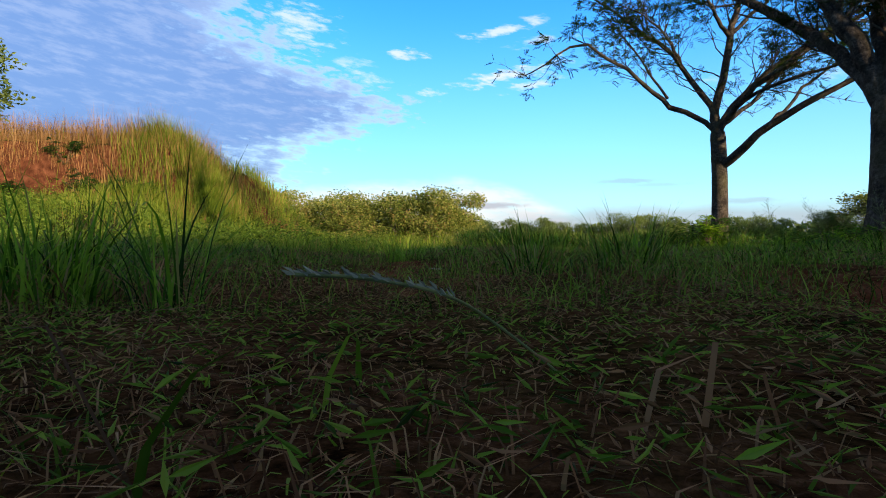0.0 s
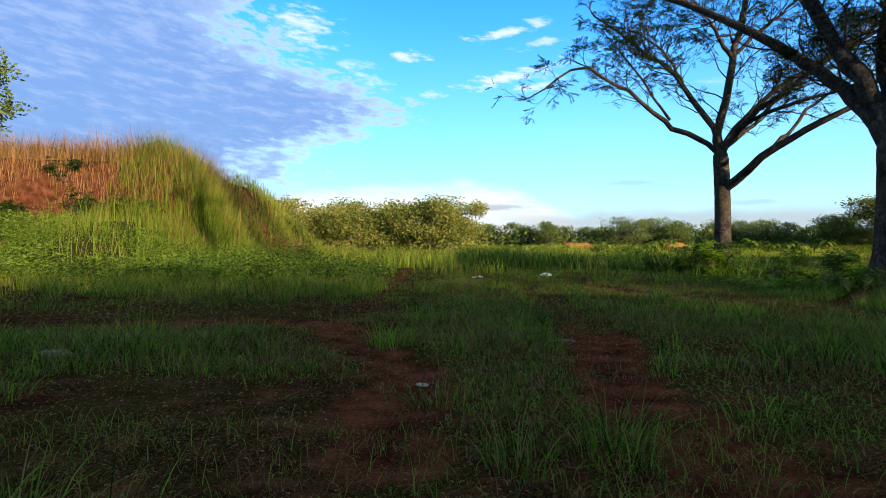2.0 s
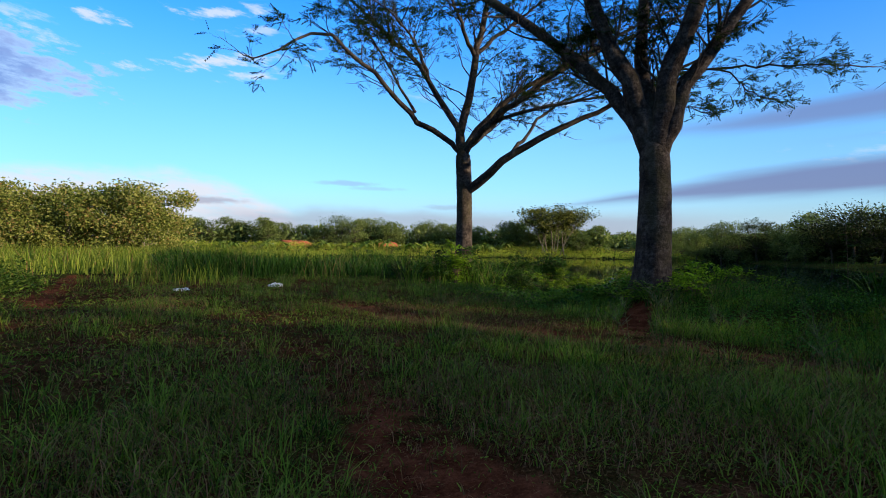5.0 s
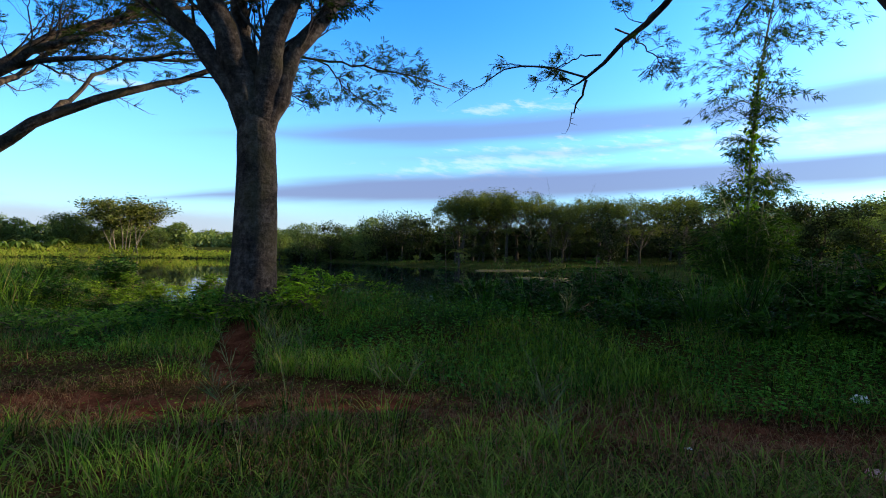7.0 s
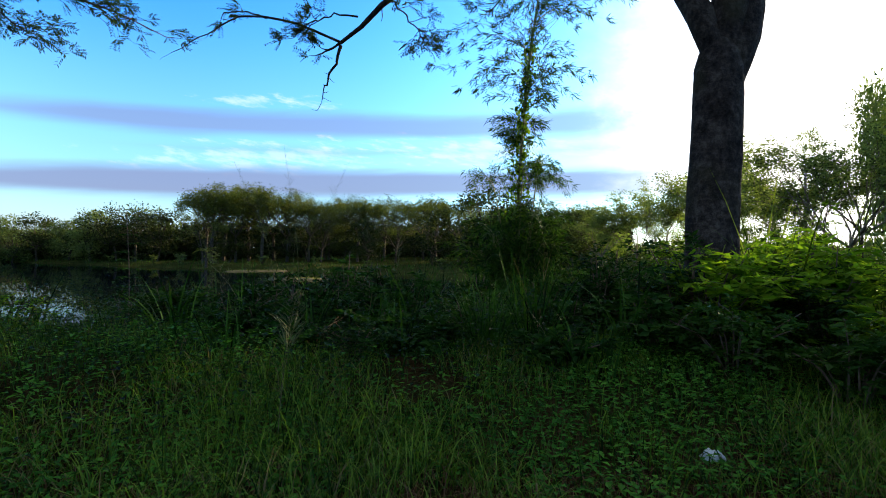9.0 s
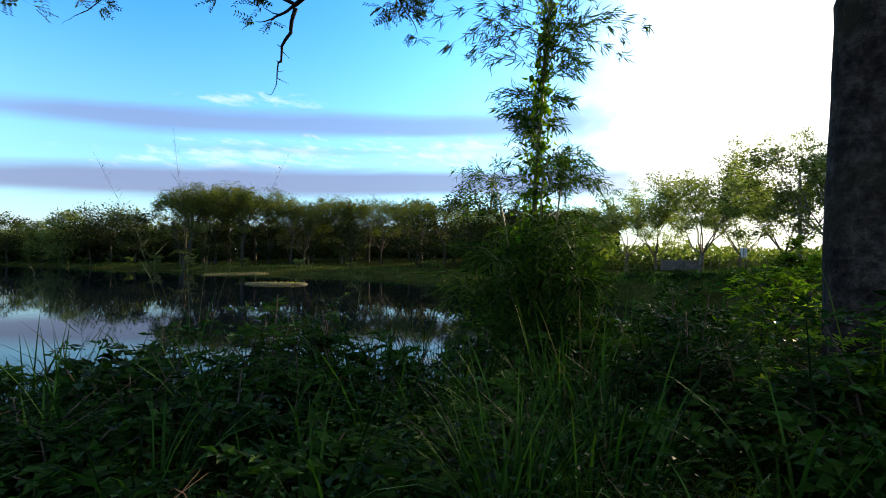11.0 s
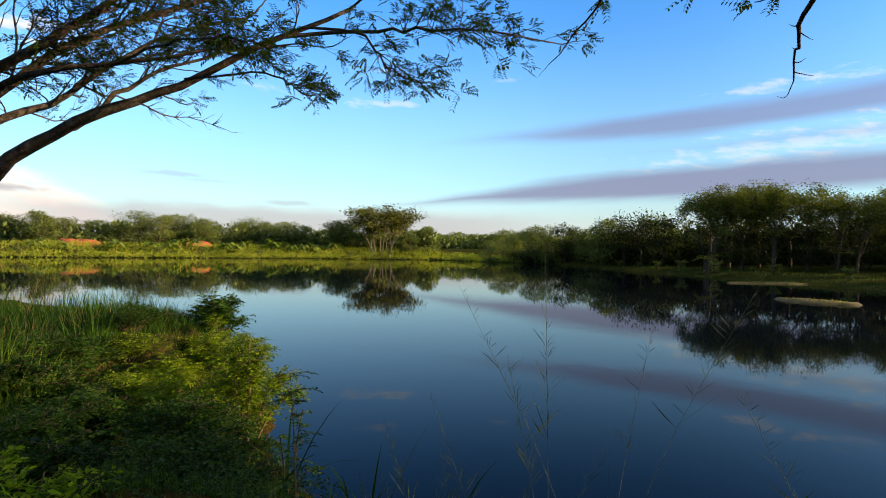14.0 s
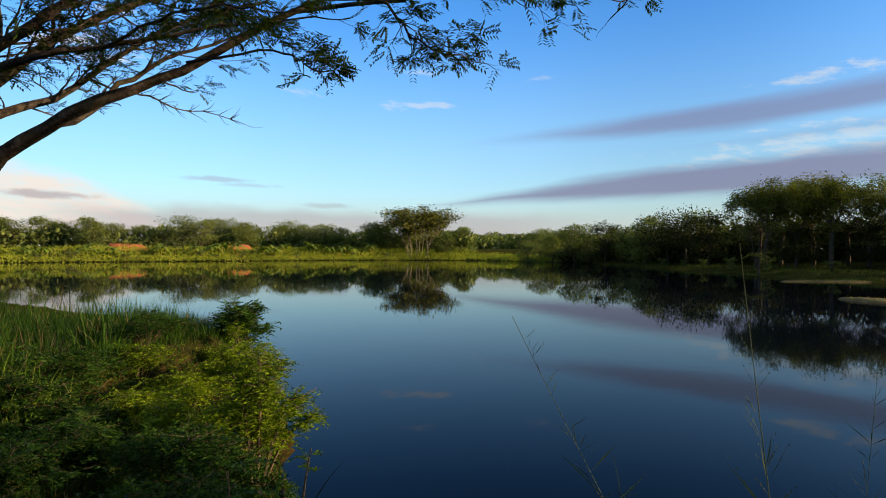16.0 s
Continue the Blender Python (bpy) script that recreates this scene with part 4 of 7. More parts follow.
def airy_tree(rng, h, w, mat_leaf, mat_bark, leaf=0.19, n_leaf=15, clear=0.2, limbs=6, thick=1.0):
    """An umbrella tree with bare forking limbs and thin flat layers of leaves."""
    th = new("tree")
    tg, lf, tips = Geo(), Geo(), []
    fork = np.array([rng.normal() * 0.1, rng.normal() * 0.1, h * clear])
    tg.tube(smooth_line([(0, 0, -0.3), (0.03, 0, h * clear * 0.5), fork], 6), np.linspace(0.019, 0.014, 6) * h, 8, cap=False)
    for k in range(limbs):
        a = 6.28 * (k + rng.random() * 0.6) / limbs
        d = unit(np.array([np.cos(a) * w / h * 1.0, np.sin(a) * w / h * 1.0, 1.0]))
        shoot(rng, tg, fork, d, h * 0.42 * (1 - clear), 0.0075 * h, 3, tips, 0.5, 5, 0.62, 0.02, 3, 3)
    for p, d in tips:
        q = p + rng.normal(size=(n_leaf, 3)) * np.array([0.42, 0.42, 0.13 * thick]) * h * 0.07
        w_ = unit(any_way(rng, n_leaf) * np.array([1, 1, 0.5]))
        lf.leaves(q, w_, crosswise(rng, w_), leaf * rng.uniform(0.6, 1.3, n_leaf), leaf * 0.42, 0.15)
    part("trunk", tg, mat_bark, th, smooth=True)
    part("crown", lf, mat_leaf, th)["kind"] = "stuff"
    return th


def stem_clump(rng, h, w, mat_leaf, mat_bark, stems=9):
    """Many thin pale stems that carry one flat layered crown."""
    th = new("tree")
    lf, tips = Geo(), []
    twigs = Geo()
    for k in range(stems):
        g = Geo()
        a = 6.28 * (k + rng.random() * 0.7) / stems
        way = np.array([np.cos(a), np.sin(a), 0])
        foot = way * w * 0.16 * rng.uniform(0.3, 1.2)
        top = way * w * 0.30 * rng.uniform(0.3, 1.15) + np.array([0, 0, h * rng.uniform(0.68, 0.8)])
        line = smooth_line([foot - [0, 0, 0.3], foot * 0.6 + top * 0.4 + rng.normal(size=3) * [0.25, 0.25, 0], top], 7)
        g.tube(line, np.linspace(0.09, 0.05, 7), 6, cap=False)
        part("stem", g, mat_bark, th, smooth=True)
        for j in (4, 5, 5, 6, 6):
            shoot(rng, twigs, line[j], unit(way * rng.uniform(-0.2, 1.2) + level(rng, 1)[0] * 0.7 + np.array([0, 0, 0.8])), h * 0.14, 0.05, 2, tips, 0.5, 4, 0.7, 0.05, 3, 3)
    for p, d in tips:
        q = p + rng.normal(size=(11, 3)) * np.array([0.75, 0.75, 0.4])
        w_ = unit(any_way(rng, 11) * np.array([1, 1, 0.5]))
        lf.leaves(q, w_, crosswise(rng, w_), 0.42 * rng.uniform(0.6, 1.3, 11), 0.22, 0.15)
    part("branching", twigs, mat_bark, th)["kind"] = "stuff"
    part("crown", lf, mat_leaf, th)["kind"] = "stuff"
    return th


def placed(src, x, y, size, turn, label, group, category="tree", wide=1.0):
    ob = copy_thing(src, pose(x, y, hgt(x, y) - 0.05, 0, 0, turn))
    ob.scale = (size * wide, size * wide, size)
    ob.name = src.name.split(".")[0]
    return tagged(ob, label, category, group)


rng = np.random.default_rng(5)
GREEN_TREES = [crown_tree(rng, 8.0, w, FAR_LEAF, BARK_DARK, lo, 3800, 0.30, cl, 0.15) for w, lo, cl in ((6.5, 20, 0.2), (7.5, 24, 0.18), (5.2, 16, 0.22))]
GROVE_TREES = [crown_tree(rng, 8.0, w, GROVE_LEAF_BACKLIT, BARK_DARK, lo, 2700, 0.29, cl, 0.14) for w, lo, cl in ((6.5, 18, 0.3), (7.6, 20, 0.34), (5.0, 14, 0.22))]
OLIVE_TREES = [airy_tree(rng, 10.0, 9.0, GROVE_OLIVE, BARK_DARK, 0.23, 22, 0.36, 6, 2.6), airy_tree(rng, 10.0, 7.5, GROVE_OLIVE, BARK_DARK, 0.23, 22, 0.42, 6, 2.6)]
STAND_TREE = crown_tree(rng, 8.0, 6.4, FAR_LEAF, BARK_DARK, 22, 5200, 0.32, 0.16, 0.15)
BARE_LIMBED = airy_tree(rng, 9.0, 8.5, GROVE_OLIVE, BARK_DARK, 0.2, 7, 0.22)
TALL_CLUMP = stem_clump(rng, 10.8, 13.0, FAR_LEAF_OLIVE, BARK_STEM, 10)
AIRY = [airy_tree(np.random.default_rng(15), 8.6, 9.0, AIRY_LEAF, BARK_STEM, 0.2, 30, 0.16, 7, 1.9), airy_tree(np.random.default_rng(16), 8.2, 10.5, AIRY_LEAF, BARK_STEM, 0.2, 30, 0.18, 7, 1.9)]
AIRY_FULL = airy_tree(rng, 9.8, 10.0, FAR_LEAF, BARK_DARK, 0.27, 24)


def far_woods():
    rng = np.random.default_rng(8)
    eye = np.array([6.0, 3.8])

    def at(az, dist):
        a = radians(az)
        return eye[0] + math.sin(a) * dist, eye[1] + math.cos(a) * dist
    # across the water, behind the sunlit bank
    for az in np.arange(-14, 43, 1.35):
        for row in range(2 if rng.random() < 0.5 else 1):
            x, y = at(az + rng.uniform(-0.6, 0.6), 138 + row * 13 + rng.uniform(-4, 5))
            placed(GREEN_TREES[rng.integers(3)], x, y, rng.uniform(0.58, 1.0) + 0.08 * row, rng.uniform(0, 360), "leafy green tree in the woods behind the far bank", "far bank woods", wide=1.25)
    x, y = at(38.2, 131)
    placed(TALL_CLUMP, x, y, 1.04, 20, "tall clump of pale-stemmed trees with flat olive crowns", "far bank woods", wide=1.3)
    # low, distant gap
    for az in np.arange(40, 62, 1.3):
        x, y = at(az, 205 + rng.uniform(-10, 25))
        placed(GREEN_TREES[rng.integers(3)], x, y, rng.uniform(0.7, 1.0), rng.uniform(0, 360), "distant tree in a low dark tree line", "distant tree line", wide=1.7)
    # right of the gap, nearing the grove
    for az, dist, s in ((49.5, 118, .62), (52, 116, .8), (54.2, 112, .95), (55.5, 108, .75), (57.2, 105, .95), (59.4, 100, .85), (61, 95, 1.05), (63, 92, .9), (64.5, 88, 1.0), (66.3, 86, .95), (50.8, 125, .8), (58.2, 112, .9), (62, 104, 1.0), (65.5, 98, 1.0)):
        x, y = at(az, dist)
        placed((GROVE_TREES if rng.random() < 0.4 else GREEN_TREES)[rng.integers(3)], x, y, s * 1.08, rng.uniform(0, 360), "green tree at the edge of the pond grove", "pond grove")
    # the grove
    for az, dist, s, k in ((71.0, 76, 1.03, 1), (73.3, 79, .98, 0), (75.8, 75, 1.05, 1), (78.3, 79, .95, 0), (80.5, 77, .88, 1), (85.6, 74, .90, 1), (88.4, 77, .86, 0),
                        (94.0, 72, .86, 0), (96.5, 68, .84, 1), (70.6, 86, 1.0, 1), (72.2, 85, 1.1, 0), (74.6, 84, 1.12, 1), (77.0, 85, 1.05, 0), (82.6, 82, .93, 1), (86.9, 82, .95, 0), (92.6, 80, .92, 1)):
        x, y = at(az, dist)
        placed(OLIVE_TREES[k], x, y, s, rng.uniform(0, 360), "tall olive-crowned tree of the shaded pond grove", "pond grove", wide=1.2)
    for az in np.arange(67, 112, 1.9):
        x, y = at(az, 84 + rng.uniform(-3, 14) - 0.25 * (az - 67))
        placed(GROVE_TREES[rng.integers(3)], x, y, rng.uniform(0.6, 1.0), rng.uniform(0, 360), "green tree of the pond grove, darkened for backlight", "pond grove", wide=1.15)
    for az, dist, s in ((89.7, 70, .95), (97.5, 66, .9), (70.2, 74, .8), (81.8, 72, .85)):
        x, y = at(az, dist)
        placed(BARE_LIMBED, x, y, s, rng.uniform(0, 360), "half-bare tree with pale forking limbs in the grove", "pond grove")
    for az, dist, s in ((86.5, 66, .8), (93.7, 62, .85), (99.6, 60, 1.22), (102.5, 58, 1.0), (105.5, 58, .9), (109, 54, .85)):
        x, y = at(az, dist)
        placed(GROVE_TREES[rng.integers(3)], x, y, s, rng.uniform(0, 360), "rounded green tree on the grassy shore, darkened for backlight", "pond grove")
    # umbrella trees on the near right shore, on round behind the walk
    for az, dist, s, k in ((112, 52, .8, 0), (115.5, 50, .9, 1), (118.2, 52, .88, 0), (122.5, 46.3, 1.1, 0), (125.7, 47.4, .92, 1), (129.4, 41.5, 1.0, 1), (134.8, 35.3, 1.0, 0)):
        x, y = at(az, dist)
        placed(AIRY[k], x, y, s, rng.uniform(0, 360), "umbrella tree with bare forking limbs and thin layered leaves", "umbrella trees on the shore")
    # full crowns out of view, added to block the low sun
    for az, dist, s in ((146.5, 41, 1.0), (149.5, 44, 1.15)):
        x, y = at(az, dist)
        placed(AIRY_FULL, x, y, s, rng.uniform(0, 360), "full-crowned umbrella tree added out of view for shade", "umbrella trees on the shore")
    # narrow crown added so that its shadow falls on the bank
    for az, dist, s in ((134.6, 45, 1.25),):
        x, y = at(az, dist)
        placed(AIRY_FULL, x, y, s, 30 + 70 * s, "tall narrow umbrella tree added to shade the bank", "shore wood", wide=0.55)
    # very tall thin crown added to shade the bank and reedy ridge
    for x, y, s in ((50.0, -41.0, 2.6),):
        placed(STAND_TREE, x, y, s, 80 * s, "tall leafy tree added to shade bank and reeds", "shore wood", wide=0.32)
    for az, dist in ((152.5, 42), (156.5, 45), (161, 42), (166, 44), (172, 42), (178, 44)):
        x, y = at(az, dist)
        placed(GREEN_TREES[rng.integers(3)], x, y, rng.uniform(1.18, 1.3), rng.uniform(0, 360), "broad green tree in the wood behind the shore", "shore wood", wide=1.15)
    for az in np.arange(100, 113, 2.6):
        x, y = at(az + rng.uniform(-1, 1), 66 + rng.uniform(-6, 14))
        placed(GREEN_TREES[rng.integers(3)], x, y, rng.uniform(0.7, 0.95), rng.uniform(0, 360), "green tree in the wood behind the shore", "shore wood", wide=1.2)
    # unseen stand, added and sized by sun height to shade the track
    for x, y in ((8.6, -6.4), (10.4, -8.2), (12.2, -10.6), (9.4, -11.0), (14.4, -13.2), (11.6, -14.6), (16.8, -16.2), (19.4, -19.4), (15.2, -19.0), (22.5, -23.0), (6.8, -9.0), (4.6, -12.0), (7.4, -14.5), (2.0, -15.0), (26.5, -27.5), (20.5, -26.0)):
        size = math.tan(radians(SUN_EL)) * math.hypot(x + 4.4, y - 9.2) / 8.0 * rng.uniform(0.88, 1.06)
        placed(STAND_TREE, x, y, size, rng.uniform(0, 360), "bushy green tree in the stand that shades the track", "shading stand", wide=1.2)
    for src in (*GREEN_TREES, *GROVE_TREES, *OLIVE_TREES, STAND_TREE, BARE_LIMBED, TALL_CLUMP, *AIRY, AIRY_FULL):
        for ob in (*src.children, src):
            bpy.data.objects.remove(ob)


far_woods()


def undergrowth():
    """Brush that fills the woods between the stems, darkened in the grove for backlight."""
    rng = np.random.default_rng(9)
    for mat, label, rows in ((GROVE_LEAF_BACKLIT, "brush between the grove stems, darkened for backlight", ((20000, 62, 114, 92, 108, 6.2), (12000, 66, 114, 106, 116, 8.0), (3000, 53, 60, 112, 126, 3.0), (6000, 59, 68, 100, 122, 4.6))),
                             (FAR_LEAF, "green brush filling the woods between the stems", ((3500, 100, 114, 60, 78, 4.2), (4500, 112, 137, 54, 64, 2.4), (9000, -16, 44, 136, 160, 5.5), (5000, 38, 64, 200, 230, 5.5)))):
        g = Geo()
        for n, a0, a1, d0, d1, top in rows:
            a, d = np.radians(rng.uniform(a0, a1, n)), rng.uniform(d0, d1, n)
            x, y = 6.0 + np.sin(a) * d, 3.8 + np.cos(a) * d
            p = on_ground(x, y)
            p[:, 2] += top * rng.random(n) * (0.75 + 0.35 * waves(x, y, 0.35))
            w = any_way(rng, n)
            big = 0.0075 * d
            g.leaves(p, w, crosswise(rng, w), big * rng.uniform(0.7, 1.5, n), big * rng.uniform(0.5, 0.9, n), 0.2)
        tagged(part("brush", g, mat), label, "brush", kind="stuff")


def on_ground(x, y, sink=0.01):
    return np.stack([x, y, height(x, y) - sink], 1)


undergrowth()


# ---------------------------------------------------------------- the orchard, the mound's tree
def orchard():
    rng = np.random.default_rng(14)
    kinds = [crown_tree(rng, 4.0, 4.6, ORCHARD, BARK_PALE, 18, 9000, 0.16, 0.12, 0.06, 2) for _ in range(3)]
    spots = [(x + rng.uniform(-0.7, 0.7), 40.5 + row * 3.8 + rng.uniform(-0.8, 0.8), row) for row in range(2) for x in np.arange(-19, 1.4, 2.5)]
    for i, (x, y, row) in enumerate(spots):
        src = kinds[i % 3]
        o = src if i < 3 else copy_thing(src, Matrix())
        o.name = "fruit_tree"
        o.matrix_basis = pose(x, y, hgt(x, y) - 0.05, 0, 0, rng.uniform(0, 360))
        o.scale = [rng.uniform(0.98, 1.14) + 0.05 * row] * 3
        tagged(o, "low bushy fruit tree with large yellowish green leaves", "tree", "orchard rows")
    t = crown_tree(rng, 10.4, 6.2, FAR_LEAF, BARK_DARK, 34, 22000, 0.24, 0.12, 0.14)
    t.matrix_basis = pose(-26.4, 27.5, hgt(-26.4, 27.5))
    tagged(t, "leafy green tree on top of the red earth mound", "tree")


orchard()


# ---------------------------------------------------------------- grass and weeds
def scatter(rng, n, x0, x1, y0, y1):
    return rng.uniform(x0, x1, n), rng.uniform(y0, y1, n)


EYES = np.array([(0.0, -0.03), (0.08, 0.44), (0.1, 1.2), (0.2, 2.0), (0.4, 2.64), (0.99, 3.24), (2.0, 3.55), (3.2, 3.45), (4.3, 3.35), (5.1, 3.36), (5.62, 3.41), (6.0, 3.75), (6.43, 4.14)])


def near_walk(x, y):
    """Distance from the line of the walk."""
    return np.min([np.hypot(x - a, y - b) for a, b in EYES], axis=0)


def stuff(name, geo, mat, label, category):
    return tagged(part(name, geo, mat), label, category, kind="stuff")


def leafy_bush(rng, x, y, w, h, n, mat, label, leaf=0.06, name="bush", slim=0.42, stems=9, twigmat=None, lift=0.0, reach=0.2, tip=0.6):
    """Stems that fork into side twigs, each with two rows of pointed leaves."""
    th = thing(name, label, "bush", (x, y, hgt(x, y) - 0.03 + lift), group="bushes on the bank")
    s, f = Geo(), Geo()
    row = 12
    up = np.array([0, 0, 1.0])
    for k in range(stems):
        a = level(rng, 1)[0]
        out = rng.uniform(0.1, 1.0)
        top = a * w * 0.5 * out + np.array([0, 0, h * rng.uniform(0.6, 1.05) * (1 - 0.35 * out**2)])
        pts = smooth_line([a * 0.03, top * 0.5 + [0, 0, h * 0.12], top], 7)
        s.tube(pts, np.linspace(0.012, 0.004, 7) * max(0.6, h), 4)
        t = max(2, n // stems // row)
        u = rng.random(t) ** tip
        i = np.minimum((u * 6).astype(int), 5)
        base = pts[i] + (pts[i + 1] - pts[i]) * (u * 6 - i)[:, None]
        way = unit(level(rng, t) + a * 0.35 + up * rng.uniform(-0.15, 0.8, t)[:, None])
        span = min(reach, 0.3 * w) * rng.uniform(0.5, 1.3, t)
        q = np.linspace(0.15, 1.0, row)[None, :, None]
        p = base[:, None] + way[:, None] * span[:, None, None] * q - up * (span[:, None, None] * 0.25 * q**2)
        side = unit(np.cross(way, up) + 0.01)[:, None] * np.where(np.arange(row) % 2, 1.0, -1.0)[None, :, None]
        d = unit(way[:, None] * 0.55 + side * 0.9 + rng.normal(size=(t, row, 3)) * 0.28 + np.array([0, 0, -0.08])).reshape(-1, 3)
        p = p.reshape(-1, 3)
        p[:, 2] = np.abs(p[:, 2])
        m = len(p)
        f.leaves(p, d, unit(np.cross(d, up + rng.normal(size=(m, 3)) * 0.45)), leaf * rng.uniform(0.55, 1.3, m), leaf * slim * rng.uniform(0.75, 1.2, m), 0.18, 0.38)
        for e in range(0, t, 3):
            s.tube(np.array([base[e], base[e] + way[e] * span[e] * 0.9]), np.array([0.003, 0.001]) * max(0.6, h), 3)
    part("stemwork", s, twigmat or TWIG, th, smooth=True)
    part("foliage", f, mat, th)
    return th


def lush(x, y):
    """Where the turf grows thick and fresh, above nought, or is worn to litter, below it."""
    k = 0.0 * x
    for px, py, rx, ry, a in ((-1.35, 3.0, 1.0, 0.55, 0.8), (0.25, 3.4, 0.45, 1.6, 0.45), (2.3, 3.6, 0.9, 1.6, 0.5), (0.35, 7.0, 0.6, 3.0, 0.4), (-2.6, 6.2, 1.3, 0.8, 0.6), (2.6, 8.0, 1.2, 2.2, 0.4),
                              (-0.6, 1.5, 0.8, 0.55, -0.75), (0.9, 1.2, 1.2, 0.35, -0.4), (-3.0, 4.6, 0.8, 0.5, -0.6), (-1.2, 1.9, 0.9, 0.4, -0.6), (-2.2, 2.1, 0.9, 0.4, -0.5), (0.1, 5.2, 0.4, 0.5, -0.4), (2.95, 3.5, 0.45, 1.6, 0.4), (-1.9, 5.4, 1.0, 0.3, -0.5)):
        k = k + a * np.exp(-((x - px) / rx) ** 2 - ((y - py) / ry) ** 2)
    return k


def lawn():
    rng = np.random.default_rng(21)
    # short worn turf
    g, dead = Geo(), Geo()
    for n, box, lo, hi in ((120000, (-2.8, 3.4, 0.6, 4.8), 0.05, 0.12), (70000, (-5.5, 4.6, 3.0, 10.0), 0.07, 0.16), (40000, (-7, 5, 8, 15.5), 0.10, 0.22), (30000, (3.0, 4.8, -1.0, 6.0), 0.06, 0.15), (90000, (-0.9, 1.0, 0.05, 1.1), 0.018, 0.05), (12000, (-6.0, 4.2, -4.0, 0.3), 0.06, 0.14), (9000, (-7.0, -2.5, 0.0, 5.0), 0.06, 0.14)):
        x, y = scatter(rng, n, *box)
        bare = tracks(x, y)
        keep = mound(x, y) < 0.9
        thin = 0.34 + 0.45 * waves(x, y, 1.6, 4.0) + 0.45 * waves(x, y, 5.0, 1.0) + lush(x, y)
        keep &= rng.random(n) < 0.05 + 1.25 * np.clip(thin - 0.08, 0, 1)
        keep &= np.hypot(x, y) > 0.10
        x, y = x[keep], y[keep]
        k = len(x)
        tall = np.clip(thin[keep], 0.15, 1.5)
        is_dead = rng.random(k) < 0.30 + 0.2 * (hi < 0.07) - 0.25 * np.clip(tall - 0.6, 0, 0.6)
        off = rng.random(k) < np.where(is_dead, 0.6, 0.93) * bare[keep]
        x, y, is_dead, tall = x[~off], y[~off], is_dead[~off], tall[~off]
        k = len(x)
        ln = rng.uniform(lo, hi, k) * (0.22 + 0.9 * tall)
        p = on_ground(x, y)
        le = level(rng, k)
        g.blades(p[~is_dead], le[~is_dead], ln[~is_dead], (rng.uniform(0.0026, 0.0058, k) * (0.36 if hi < 0.07 else 1.0 if hi < 0.15 else 1.5))[~is_dead], rng.uniform(0.6, 1.5, k)[~is_dead], 3)
        dead.blades(p[is_dead], le[is_dead], ln[is_dead] * 1.25, (rng.uniform(0.0025, 0.005, k) * (0.34 if hi < 0.07 else 1.0))[is_dead], rng.uniform(0.9, 1.5, k)[is_dead], 2)
    # longer turf just ahead of the start
    x, y = scatter(rng, 7000, -1.5, 1.4, 0.7, 1.9)
    keep = (near_walk(x, y) > 0.12) & (rng.random(7000) < 0.6 + 0.5 * waves(x, y, 4.0, 1.0))
    x, y = x[keep], y[keep]
    k = len(x)
    g.blades(on_ground(x, y), level(rng, k), rng.uniform(0.06, 0.12, k), rng.uniform(0.0018, 0.0035, k), rng.uniform(0.5, 1.4, k), 3)
    # creeping leaves close to the soil
    for n, box, lo, hi, top, flat in ((60000, (-1.1, 1.1, 0.10, 1.35), 0.006, 0.016, 0.022, 0.7), (52000, (-2.8, 1.8, 1.25, 4.8), 0.009, 0.022, 0.04, 0.7), (46000, (1.8, 4.3, 1.2, 9.0), 0.010, 0.024, 0.045, 0.7), (26000, (-5.5, 1.8, 4.5, 10.0), 0.02, 0.04, 0.07, 0.8), (16000, (-7, 4.6, 8.5, 15.0), 0.04, 0.08, 0.10, 1.0)):
        x, y = scatter(rng, n, *box)
        patch = 0.4 * waves(x, y, 1.9, 7.0) + 0.5 * waves(x, y, 6.5, 2.0) + 0.5 * np.abs(lush(x, y))
        keep = (rng.random(n) > 0.92 * tracks(x, y)) & (mound(x, y) < 0.9) & (rng.random(n) < 0.58 + 0.6 * patch) & (np.hypot(x, y) > 0.12)
        x, y = x[keep], y[keep]
        k = len(x)
        p = on_ground(x, y, 0.0)
        p[:, 2] += top * rng.random(k) ** 1.5
        d = unit(level(rng, k) + np.array([0, 0, 1.0]) * rng.uniform(-0.1, 1.0, k)[:, None] * flat)
        ln = rng.uniform(lo, hi, k)
        dry = rng.random(k) < (0.55 if hi < 0.021 else 0.34) - 0.26 * fade(y, 3.0, 7.0) + 0.12 * waves(x, y, 2.4, 3.0) - 0.9 * np.minimum(lush(x, y), 0.3)
        ln = np.where(dry, ln * 0.75, ln)
        for sel, geo in ((~dry, g), (dry, dead)):
            geo.leaves(p[sel], d[sel], crosswise(rng, d[sel]), ln[sel], ln[sel] * (rng.uniform(0.10, 0.2, sel.sum()) if hi > 0.07 else rng.uniform(0.10, 0.18, sel.sum()) if hi < 0.021 else rng.uniform(0.2, 0.36, sel.sum())), 0.2, 0.35)
    stuff("turf", g, GRASS, "short trodden turf in shade", "grass")
    stuff("dead_grass", dead, LITTER, "dead brown grass blades lying in the turf", "grass")
    # tufts
    g = Geo()
